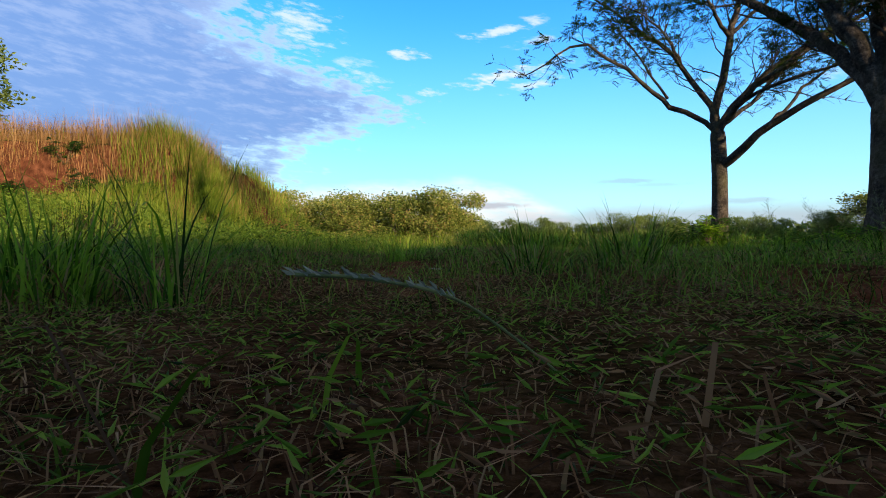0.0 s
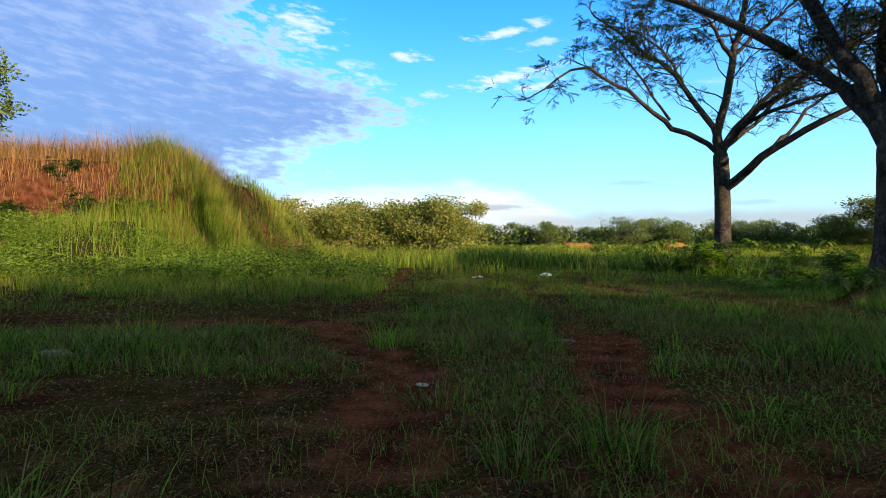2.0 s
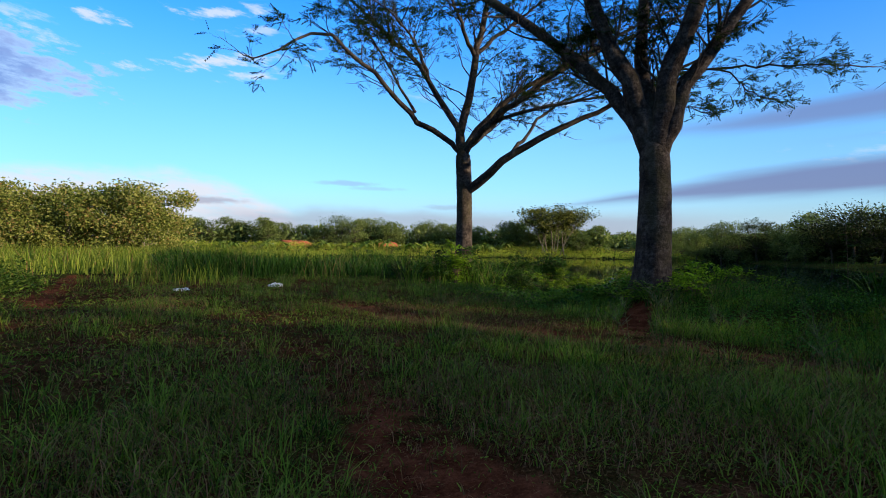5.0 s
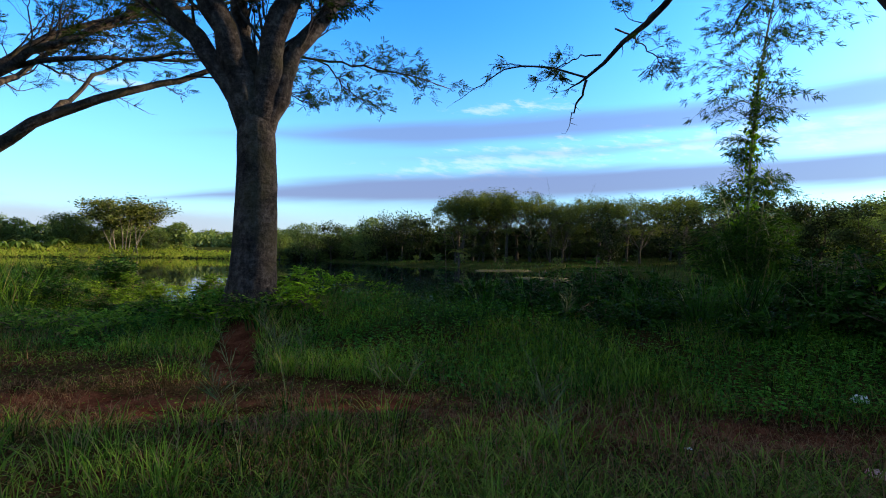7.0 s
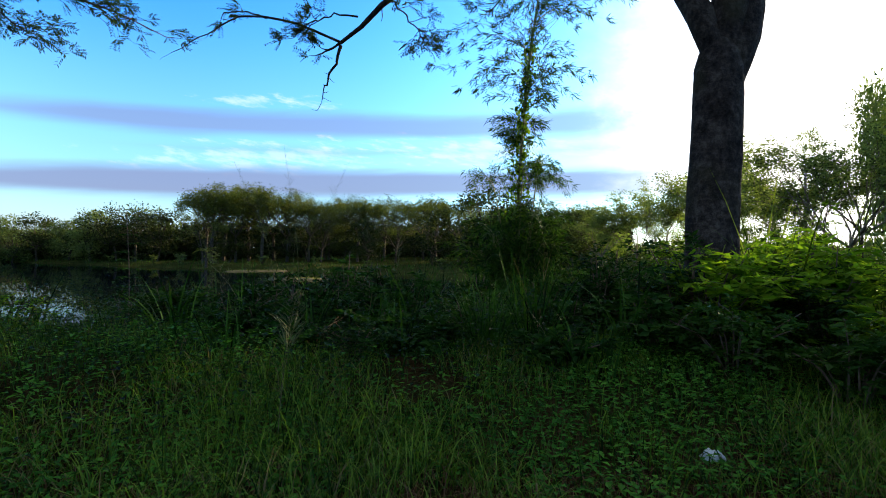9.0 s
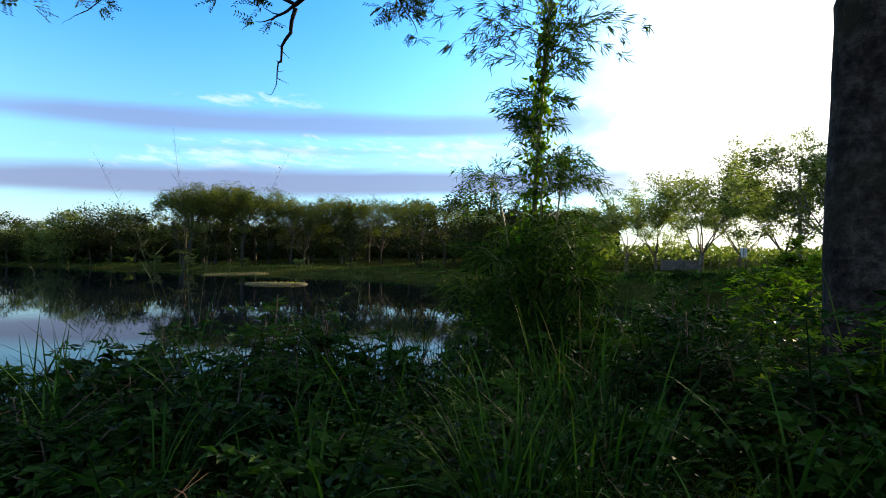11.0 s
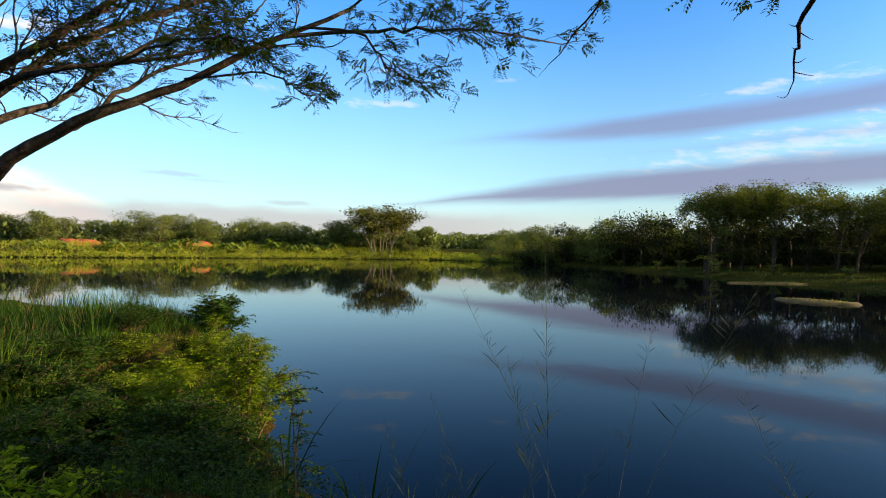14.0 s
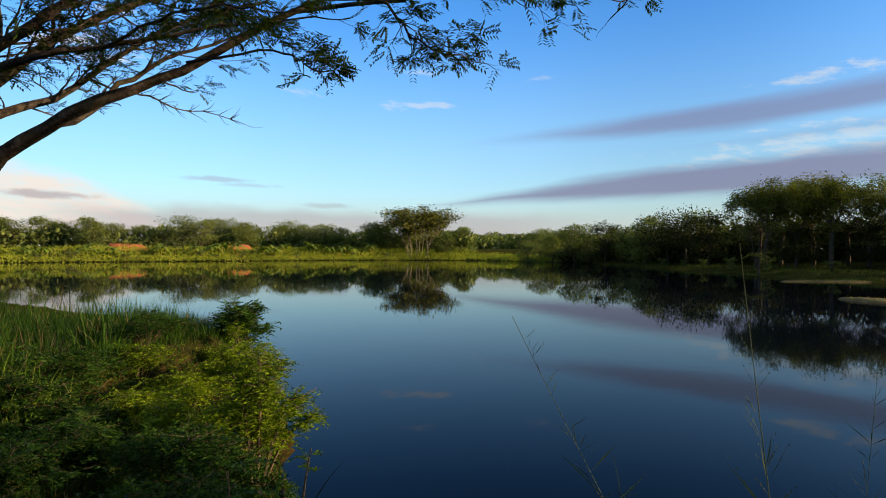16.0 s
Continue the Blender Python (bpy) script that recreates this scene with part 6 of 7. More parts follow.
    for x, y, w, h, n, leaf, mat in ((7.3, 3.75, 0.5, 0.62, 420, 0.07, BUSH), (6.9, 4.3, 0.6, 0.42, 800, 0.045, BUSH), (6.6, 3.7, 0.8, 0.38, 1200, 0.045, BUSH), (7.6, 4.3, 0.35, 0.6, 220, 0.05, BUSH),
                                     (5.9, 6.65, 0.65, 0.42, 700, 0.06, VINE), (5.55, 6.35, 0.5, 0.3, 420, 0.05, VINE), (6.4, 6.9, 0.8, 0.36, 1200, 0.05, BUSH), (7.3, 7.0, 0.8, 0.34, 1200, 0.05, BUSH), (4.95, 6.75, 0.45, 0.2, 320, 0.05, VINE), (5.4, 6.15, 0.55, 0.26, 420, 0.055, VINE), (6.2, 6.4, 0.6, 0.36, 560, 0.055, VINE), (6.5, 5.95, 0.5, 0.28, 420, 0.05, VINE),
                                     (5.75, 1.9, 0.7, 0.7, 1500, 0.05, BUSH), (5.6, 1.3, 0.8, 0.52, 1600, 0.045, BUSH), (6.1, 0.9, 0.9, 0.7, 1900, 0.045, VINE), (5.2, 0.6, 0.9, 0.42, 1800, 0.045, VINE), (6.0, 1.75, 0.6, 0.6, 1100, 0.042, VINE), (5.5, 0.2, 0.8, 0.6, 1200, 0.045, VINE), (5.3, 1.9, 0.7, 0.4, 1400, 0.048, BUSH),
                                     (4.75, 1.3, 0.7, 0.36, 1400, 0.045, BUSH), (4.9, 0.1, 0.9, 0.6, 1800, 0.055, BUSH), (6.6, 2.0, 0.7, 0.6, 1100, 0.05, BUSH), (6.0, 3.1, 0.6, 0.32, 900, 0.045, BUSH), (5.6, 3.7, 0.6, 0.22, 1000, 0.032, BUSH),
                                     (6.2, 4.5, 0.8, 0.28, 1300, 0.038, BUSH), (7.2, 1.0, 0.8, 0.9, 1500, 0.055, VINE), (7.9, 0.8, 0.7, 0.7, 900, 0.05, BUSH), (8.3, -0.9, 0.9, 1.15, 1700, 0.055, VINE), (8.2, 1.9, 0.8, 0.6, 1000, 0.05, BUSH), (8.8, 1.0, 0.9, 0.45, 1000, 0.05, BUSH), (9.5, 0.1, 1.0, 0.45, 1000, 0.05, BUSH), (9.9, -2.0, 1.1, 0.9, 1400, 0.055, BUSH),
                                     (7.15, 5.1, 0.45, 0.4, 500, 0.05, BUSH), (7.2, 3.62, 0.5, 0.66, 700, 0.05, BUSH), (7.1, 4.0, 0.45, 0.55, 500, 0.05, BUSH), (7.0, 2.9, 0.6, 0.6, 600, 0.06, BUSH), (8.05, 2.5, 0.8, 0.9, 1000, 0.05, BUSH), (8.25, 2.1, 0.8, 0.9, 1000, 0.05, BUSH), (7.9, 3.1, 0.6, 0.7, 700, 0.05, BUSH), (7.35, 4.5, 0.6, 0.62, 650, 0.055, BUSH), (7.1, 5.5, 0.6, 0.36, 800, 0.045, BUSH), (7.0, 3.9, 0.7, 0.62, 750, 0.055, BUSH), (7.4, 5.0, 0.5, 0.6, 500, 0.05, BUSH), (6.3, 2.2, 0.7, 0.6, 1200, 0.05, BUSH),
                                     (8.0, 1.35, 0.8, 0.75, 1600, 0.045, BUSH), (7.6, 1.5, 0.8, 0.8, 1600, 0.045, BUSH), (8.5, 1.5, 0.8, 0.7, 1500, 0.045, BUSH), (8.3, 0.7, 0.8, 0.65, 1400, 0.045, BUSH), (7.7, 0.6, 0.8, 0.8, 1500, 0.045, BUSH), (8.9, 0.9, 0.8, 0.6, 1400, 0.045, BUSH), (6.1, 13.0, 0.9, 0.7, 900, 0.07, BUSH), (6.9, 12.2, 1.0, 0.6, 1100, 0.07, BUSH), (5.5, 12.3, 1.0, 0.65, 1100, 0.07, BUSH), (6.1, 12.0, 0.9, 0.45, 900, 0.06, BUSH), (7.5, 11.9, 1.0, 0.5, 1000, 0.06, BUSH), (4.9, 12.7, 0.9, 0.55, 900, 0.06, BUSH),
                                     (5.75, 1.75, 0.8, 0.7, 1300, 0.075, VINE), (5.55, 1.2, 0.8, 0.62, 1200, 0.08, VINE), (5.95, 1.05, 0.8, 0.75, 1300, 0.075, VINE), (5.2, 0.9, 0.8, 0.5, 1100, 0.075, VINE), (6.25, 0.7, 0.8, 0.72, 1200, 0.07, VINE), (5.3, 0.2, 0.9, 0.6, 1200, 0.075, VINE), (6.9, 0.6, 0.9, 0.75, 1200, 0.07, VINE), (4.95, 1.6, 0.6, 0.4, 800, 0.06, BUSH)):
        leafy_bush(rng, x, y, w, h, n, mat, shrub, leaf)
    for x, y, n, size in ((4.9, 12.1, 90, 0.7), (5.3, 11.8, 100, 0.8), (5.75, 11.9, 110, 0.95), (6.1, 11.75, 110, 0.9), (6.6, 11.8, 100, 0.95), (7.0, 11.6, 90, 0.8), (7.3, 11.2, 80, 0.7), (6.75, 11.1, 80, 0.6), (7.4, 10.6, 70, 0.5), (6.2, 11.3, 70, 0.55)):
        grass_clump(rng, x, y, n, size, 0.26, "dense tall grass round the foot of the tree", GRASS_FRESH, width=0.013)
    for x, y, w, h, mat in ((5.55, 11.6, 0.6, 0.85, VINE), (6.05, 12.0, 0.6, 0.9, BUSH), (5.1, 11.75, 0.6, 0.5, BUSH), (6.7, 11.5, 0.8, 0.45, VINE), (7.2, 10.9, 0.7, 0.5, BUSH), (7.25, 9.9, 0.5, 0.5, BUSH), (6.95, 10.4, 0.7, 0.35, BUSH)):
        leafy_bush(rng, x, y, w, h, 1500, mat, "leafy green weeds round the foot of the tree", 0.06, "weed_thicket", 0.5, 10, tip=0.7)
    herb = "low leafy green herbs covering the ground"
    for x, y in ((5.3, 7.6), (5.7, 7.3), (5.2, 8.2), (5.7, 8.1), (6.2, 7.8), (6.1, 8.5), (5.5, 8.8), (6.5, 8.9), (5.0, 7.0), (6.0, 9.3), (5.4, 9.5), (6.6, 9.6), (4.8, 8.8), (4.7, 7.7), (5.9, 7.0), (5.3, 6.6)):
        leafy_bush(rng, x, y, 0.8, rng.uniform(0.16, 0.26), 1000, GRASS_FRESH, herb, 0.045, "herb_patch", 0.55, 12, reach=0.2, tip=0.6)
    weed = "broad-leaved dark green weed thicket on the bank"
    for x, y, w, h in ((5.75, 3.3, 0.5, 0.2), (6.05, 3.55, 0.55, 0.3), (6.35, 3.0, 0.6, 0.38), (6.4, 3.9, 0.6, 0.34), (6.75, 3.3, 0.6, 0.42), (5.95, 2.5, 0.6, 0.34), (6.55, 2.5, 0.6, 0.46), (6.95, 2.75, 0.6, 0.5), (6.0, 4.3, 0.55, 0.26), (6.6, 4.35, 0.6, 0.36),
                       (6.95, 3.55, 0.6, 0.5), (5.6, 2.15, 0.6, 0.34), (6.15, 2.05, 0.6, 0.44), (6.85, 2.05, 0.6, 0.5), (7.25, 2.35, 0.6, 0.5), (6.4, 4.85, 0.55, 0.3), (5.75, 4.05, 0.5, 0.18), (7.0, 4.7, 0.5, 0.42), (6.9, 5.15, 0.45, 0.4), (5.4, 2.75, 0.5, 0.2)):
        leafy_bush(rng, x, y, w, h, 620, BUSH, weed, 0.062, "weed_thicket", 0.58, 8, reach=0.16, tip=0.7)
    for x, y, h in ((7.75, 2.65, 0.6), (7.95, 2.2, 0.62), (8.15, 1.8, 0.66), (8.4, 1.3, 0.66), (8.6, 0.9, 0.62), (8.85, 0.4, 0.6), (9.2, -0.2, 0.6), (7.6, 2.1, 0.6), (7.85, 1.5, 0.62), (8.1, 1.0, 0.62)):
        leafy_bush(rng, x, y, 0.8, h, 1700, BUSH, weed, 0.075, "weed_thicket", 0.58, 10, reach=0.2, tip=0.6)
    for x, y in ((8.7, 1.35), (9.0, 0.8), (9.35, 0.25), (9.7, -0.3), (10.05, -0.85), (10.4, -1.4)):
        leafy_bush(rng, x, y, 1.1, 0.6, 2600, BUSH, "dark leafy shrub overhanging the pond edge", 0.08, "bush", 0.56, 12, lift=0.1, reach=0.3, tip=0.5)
    hump = "vine-draped shrub leaning beside the pond inlet"
    for x, y, w, h, n in ((15.6, -5.55, 1.15, 1.75, 4200), (15.9, -6.15, 1.5, 1.25, 4200)):
        leafy_bush(rng, x, y, w, h, n, VINE, hump, 0.085, "vine_shrub", 0.6, 12, lift=-0.1, reach=0.2, tip=0.4)
    for x, y, w, h, n in ((16.0, -5.6, 1.6, 0.8, 2600), (18.2, -7.2, 2.0, 0.6, 2600), (21.0, -7.9, 2.2, 0.6, 2600), (24.2, -7.9, 2.2, 0.55, 2400), (27.2, -7.7, 2.2, 0.5, 2400), (14.2, -5.6, 1.4, 0.8, 2200)):
        leafy_bush(rng, x, y, w, h, n, BUSH, "low dark shrub on the edge of the pond inlet", 0.09, "bush", 0.5, 10, reach=0.3, tip=0.5)
    # shade tone on the landward bushes, sun tone towards the water
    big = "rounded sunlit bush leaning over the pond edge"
    for x, y, w, h, n, mat in ((9.9, 13.4, 1.2, 1.0, 6000, BUSH_SUN), (9.45, 12.1, 1.2, 1.1, 7000, BUSH_SUN), (9.0, 10.6, 1.2, 1.25, 9000, BUSH_SUN), (8.62, 9.5, 1.25, 1.35, 10000, BUSH_SUN),
                               (7.95, 8.7, 1.0, 0.95, 7500, BUSH), (8.1, 10.4, 1.1, 0.8, 6000, BUSH_SUN), (8.8, 12.2, 1.2, 0.72, 6000, BUSH_SUN), (7.6, 9.4, 1.0, 0.62, 4200, BUSH), (7.55, 7.9, 0.9, 0.75, 6000, BUSH), (7.1, 8.3, 1.0, 0.6, 4200, BUSH), (7.1, 10.0, 1.1, 0.55, 4200, BUSH), (7.95, 11.3, 1.2, 0.58, 4600, BUSH_SUN), (6.9, 11.4, 1.1, 0.6, 4000, BUSH), (8.3, 12.9, 1.2, 0.6, 4200, BUSH_SUN), (7.5, 12.4, 1.0, 0.6, 3600, BUSH), (6.6, 9.2, 1.0, 0.45, 3400, BUSH), (7.7, 8.6, 0.9, 0.6, 3800, BUSH), (8.6, 13.8, 1.1, 0.55, 3600, BUSH), (7.2, 10.9, 1.0, 0.5, 3400, BUSH), (8.8, 10.1, 0.8, 0.95, 3600, BUSH_SUN)):
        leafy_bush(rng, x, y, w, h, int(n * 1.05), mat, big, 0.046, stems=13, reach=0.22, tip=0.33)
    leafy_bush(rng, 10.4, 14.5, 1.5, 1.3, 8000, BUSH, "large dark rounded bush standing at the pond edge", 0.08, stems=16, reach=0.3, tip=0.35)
    leafy_bush(rng, 8.1, 7.6, 0.45, 1.3, 420, BUSH_SUN, "slender leafy sapling at the pond edge", 0.04, "sapling", stems=4)


bank_plants()


def feathered_sapling(x, y, h):
    """A young tree with one thin stem and leaves of paired leaflets."""
    rng = np.random.default_rng(57)
    th = thing("sapling", "slender sapling with feathered dark green leaves at the water", "sapling", (x, y, hgt(x, y) - 0.02))
    g = Geo()
    line = smooth_line([(0, 0, 0), (0.02, 0.01, h * 0.5), (0.0, 0.03, h)], 16)
    g.tube(line, np.linspace(0.006, 0.0015, 16), 5)
    part("stem", g, TWIG, th, smooth=True)
    up = np.array([0, 0, 1.0])
    for k in range(4, 16):
        for _ in range(2):
            f = Geo()
            a = level(rng, 1)[0]
            L = rng.uniform(0.12, 0.2) * (1.1 - 0.035 * k)
            q = np.linspace(0, 1, 8)[:, None]
            rib = line[k] + a * L * q + up * (L * 0.45 * q - L * 0.5 * q**2)
            f.tube(rib, np.linspace(0.0015, 0.0006, 8), 3)
            for sgn in (1, -1):
                d = unit(np.cross(a, up) * sgn + a * 0.5 + rng.normal(size=(7, 3)) * 0.12)
                f.leaves(rib[1:], d, unit(np.cross(d, up + rng.normal(size=(7, 3)) * 0.2)), L * 0.26, L * 0.11, 0.15)
            part("leaf", f, GRASS_SHADE, th)
    return th


def seed_stalk(x, y, h, lean, seed):
    """One tall grass stalk with a few blades and an open seed head."""
    rng = np.random.default_rng(seed)
    th = thing("grass_stalk", "tall thin grass stalk with an open seed head", "grass", (x, y, hgt(x, y) - 0.02), group="seeding grass at the water")
    s, f, b = Geo(), Geo(), Geo()
    a = np.array([math.cos(radians(lean)), math.sin(radians(lean)), 0])
    line = smooth_line([(0, 0, 0), a * 0.05 * h + [0, 0, h * 0.5], a * 0.2 * h + [0, 0, h]], 20)
    s.tube(line, np.linspace(0.0016, 0.0004, 20), 4)
    part("stalk", s, STALK, th, smooth=True)
    m = 46
    u = rng.random(m)
    i = 12 + (u * 6).astype(int)
    foot = line[i] + (line[i + 1] - line[i]) * rng.random(m)[:, None]
    d = unit(level(rng, m) * rng.uniform(0.3, 0.9, m)[:, None] + np.array([0, 0, 0.9]))
    L = 0.02 + 0.11 * (1 - u) * rng.random(m)
    f.leaves(foot, d, crosswise(rng, d), L, 0.0003, 0.0)
    for q in (0.6, 0.8, 1.0):
        f.leaves(foot + d * L[:, None] * q, d, crosswise(rng, d), 0.0035, 0.0014, 0.0)
    part("seed_head", f, STALK, th, "thin open seed head")["kind"] = "stuff"
    b.blades(line[[1, 2, 4, 6]], level(rng, 4), rng.uniform(0.12, 0.22, 4), 0.005, rng.uniform(0.5, 1.1, 4), 5)
    part("blade", b, GRASS_SHADE, th)
    return th


feathered_sapling(6.9, 5.43, 0.92)
for spot in ((6.9, 4.22, 1.42, 40, 1), (7.1, 4.85, 0.9, 120, 3), (7.25, 4.45, 1.15, 80, 5)):
    seed_stalk(*spot)


def bamboo():
    rng = np.random.default_rng(61)
    base = np.array([7.52, 2.5, hgt(7.52, 2.5) - 0.03])
    th = thing("bamboo", "bamboo with a tall vine-wrapped cane and drooping leafy sprays", "bamboo", base)
    leaf, vine = Geo(), Geo()

    def spray(p, d, m, size):
        w = unit(np.asarray(d) + rng.normal(size=(m, 3)) * 0.55 + np.array([0, 0, -0.25]))
        leaf.leaves(np.asarray(p) + rng.normal(size=(m, 3)) * 0.015, w, crosswise(rng, w), size * rng.uniform(0.6, 1.2, m), size * 0.09, 0.15)
    canes = [([(0, 0, 0), (0.02, -0.02, 1.0), (0.0, -0.06, 1.9), (0.05, -0.16, 2.8), (0.18, -0.34, 3.7), (0.35, -0.6, 4.5)], 0.018, 1.0)]
    for k in range(16):
        a = level(rng, 1)[0]
        h = rng.uniform(0.5, 1.05) + 0.5 * (rng.random() < 0.3)
        canes.append(([a * 0.06, a * 0.13 + [0, 0, h * 0.6], a * 0.27 * rng.uniform(0.6, 1.3) + [0, 0, h], a * 0.40 * rng.uniform(0.5, 1.2) + [0, 0, h * 0.88]], 0.008, 0.0))
    for pts, r, tall in canes:
        g, tw = Geo(), Geo()
        ln = smooth_line(pts, 34 if tall else 12)
        rr = np.linspace(r, r * 0.25, len(ln))
        rr[::3] *= 1.18
        g.tube(ln, rr, 7)
        part("cane", g, CANE, th, smooth=True)
        for u in range(len(ln)):
            z = ln[u, 2]
            if tall and z < 1.7:
                continue
            for _ in range(9 if tall else 3):
                a = level(rng, 1)[0]
                L = (rng.uniform(0.3, 0.86) * (1.12 - 0.14 * max(0, z - 1.8)) * min(1.0, 0.2 + 1.2 * (z - 1.7))) if tall else rng.uniform(0.1, 0.3)
                e = ln[u] + a * L + np.array([0, 0, L * rng.uniform(-0.25, 0.45)])
                q = smooth_line([ln[u], (ln[u] + e) / 2 + [0, 0, L * 0.22], e], 6)
                tw.tube(q, np.linspace(0.0028, 0.001, 6), 3)
                for i in (2, 3, 4, 5):
                    spray(q[i], unit(q[i] - q[i - 1]), 15 if tall else 11, 0.08 if tall else 0.062)
        part("twig_spray", tw, CANE, th)["kind"] = "stuff"
        if tall:
            for u in range(3, len(ln)):
                if 0.8 < ln[u, 2] < 2.6:
                    m = int(46 * (1.25 - 0.4 * ln[u, 2]) + 60)
                    p = ln[u] + rng.normal(size=(m, 3)) * np.array([0.042, 0.042, 0.06]) * max(0.8, 1.9 - 0.55 * ln[u, 2])
                    d = unit(any_way(rng, m) + np.array([0, 0, -0.4]))
                    vine.leaves(p, d, crosswise(rng, d), rng.uniform(0.026, 0.055, m), rng.uniform(0.02, 0.04, m), 0.15)
    # thick mass of leaves round the foot
    m = 3600
    a = any_way(rng, m)
    p = np.array([0.02, -0.02, 0.6]) + a * (rng.random(m) ** 0.4)[:, None] * np.array([0.45, 0.5, 0.6])
    p = p[p[:, 2] > 0.02]
    d = unit(any_way(rng, len(p)) + np.array([0, 0, -0.35]))
    leaf.leaves(p, d, crosswise(rng, d), rng.uniform(0.05, 0.10, len(p)), rng.uniform(0.010, 0.017, len(p)), 0.15)
    part("foliage", leaf, BAMBOO_LEAF, th, "slender pointed green leaves")
    part("vine", vine, VINE, th, "bright green heart-leaved vine")


bamboo()


# ---------------------------------------------------------------- far bank growth
def banana(rng):
    th = new("banana_plant")
    s = Geo()
    s.tube(np.array([(0, 0, -0.1), (0.02, 0, 0.5), (0.04, 0.02, 1.0)]), np.array([0.13, 0.11, 0.08]), 8)
    part("stem", s, FAR_LEAF_OLIVE, th, smooth=True)
    for k in range(11):
        g = Geo()
        a = 6.28 * (k + rng.random() * 0.5) / 11
        out = np.array([np.cos(a), np.sin(a), 0])
        side = np.array([-np.sin(a), np.cos(a), 0])
        L = rng.uniform(1.3, 2.0)
        lift = rng.uniform(0.3, 1.2)
        t = np.linspace(0, 1, 7)[:, None]
        rib = np.array([0.04, 0.02, 0.95]) + out * L * t * 0.8 + np.array([0, 0, 1.0]) * (lift * t * 1.6 - 1.5 * t**2.2 * L * 0.6)
        w = 0.27 * np.sin(np.pi * np.clip(t * 0.93 + 0.07, 0, 1)) ** 0.7
        v = np.concatenate([rib - side * w + [0, 0, 0.05], rib, rib + side * w + [0, 0, 0.05]])
        i = np.arange(6)[:, None]
        g.add(v, None, np.concatenate([i + [0, 7, 8, 1], i + [7, 14, 15, 8]]))
        part("leaf", g, BANANA, th)
    return th


def far_bank():
    rng = np.random.default_rng(71)
    g, h = Geo(), Geo()
    n = 120000
    x, y = scatter(rng, n, -16, 102, 72, 128)
    s = shore(x, y)
    keep = (s > -0.6) & (s < 11) & (y > 74)
    x, y = x[keep], y[keep]
    k = len(x)
    p = on_ground(x, y)
    p[:, 2] += rng.random(k) * 0.7
    d = unit(any_way(rng, k) + np.array([0, 0, 0.7]))
    g.leaves(p, d, crosswise(rng, d), rng.uniform(0.25, 0.65, k) * (0.8 + 0.5 * waves(x, y, 0.35)), rng.uniform(0.08, 0.2, k), 0.2)
    stuff("bank_scrub", g, FAR_BANK, "sunlit yellow-green scrub along the far bank", "scrub")
    n = 36000
    x, y = scatter(rng, n, 12, 112, -36, 80)
    s = shore(x, y)
    keep = (s > -0.5) & (s < 34) & (y < 74) & ((x > 30) | (y < -2)) & (rng.random(n) < 1.0 - 0.6 * fade(s, 5, 14)) & ((s < 16) | (y < 4))
    x, y = x[keep], y[keep]
    k = len(x)
    h.blades(on_ground(x, y), level(rng, k), rng.uniform(0.25, 0.6, k), rng.uniform(0.025, 0.05, k), rng.uniform(0.5, 1.3, k), 2)
    n = 22000
    x, y = scatter(rng, n, 12, 46, -34, -4)
    keep = shore(x, y) > -0.3
    x, y = x[keep], y[keep]
    k = len(x)
    h.blades(on_ground(x, y), level(rng, k), rng.uniform(0.25, 0.6, k) * (0.8 + 0.4 * waves(x, y, 0.7)), rng.uniform(0.02, 0.04, k), rng.uniform(0.3, 0.9, k), 2)
    stuff("shore_grass", h, GRASS_SHADE, "green grass along the wooded pond shore", "grass")
    src = [banana(rng) for _ in range(2)]
    spots = [(14, 121.5), (17, 120.5), (22, 122), (41, 119.5), (44, 120), (47, 119), (50, 119.5), (53, 118.5), (56, 118), (59, 118.5), (64, 117), (66, 118), (69, 116.5), (72, 116), (75, 115), (78, 114), (27, 121), (34, 121)]
    for i, (x, y) in enumerate(spots):
        x, y = x + rng.uniform(-1, 1), y + rng.uniform(-1, 1)
        o = src[i] if i < 2 else copy_thing(src[i % 2], Matrix())
        o.matrix_basis = pose(x, y, hgt(x, y), 0, 0, rng.uniform(0, 360))
        o.scale = [rng.uniform(1.2, 1.7)] * 3
        tagged(o, "banana plant with broad arching leaves on the far bank", "banana plant", "banana plants on the far bank")
    # bushes along the far and right shores
    srcs = [leafy_bush(rng, 0, 0, 2.4, 1.7, 700, FAR_LEAF, "dark waterside bush on the shore", 0.26, stems=10), leafy_bush(rng, 0, 0, 2.8, 1.6, 700, FAR_BANK, "yellow-green waterside bush on the shore", 0.28, stems=10)]
    spots = []
    for t in np.linspace(0, 1, 26):
        spots.append((-10 + 104 * t + rng.uniform(-1.5, 1.5), None))
    made = 0
    for x, _ in spots:
        ys = np.linspace(90, 126, 200)
        sd = shore(np.full(200, x), ys)
        ok = np.where((sd > 0.6) & (ys > 100 - max(0, x - 80) * 3))[0]
        if not len(ok):
            continue
        y = ys[ok[0]] + rng.uniform(0, 4)
        b = copy_thing(srcs[1 if rng.random() < 0.6 else 0], Matrix())
        b.matrix_basis = pose(x, y, hgt(x, y) - 0.05, 0, 0, rng.uniform(0, 360))
        b.scale = [rng.uniform(0.7, 1.3)] * 3
        b["group"] = "bushes on the far shore"
        made += 1
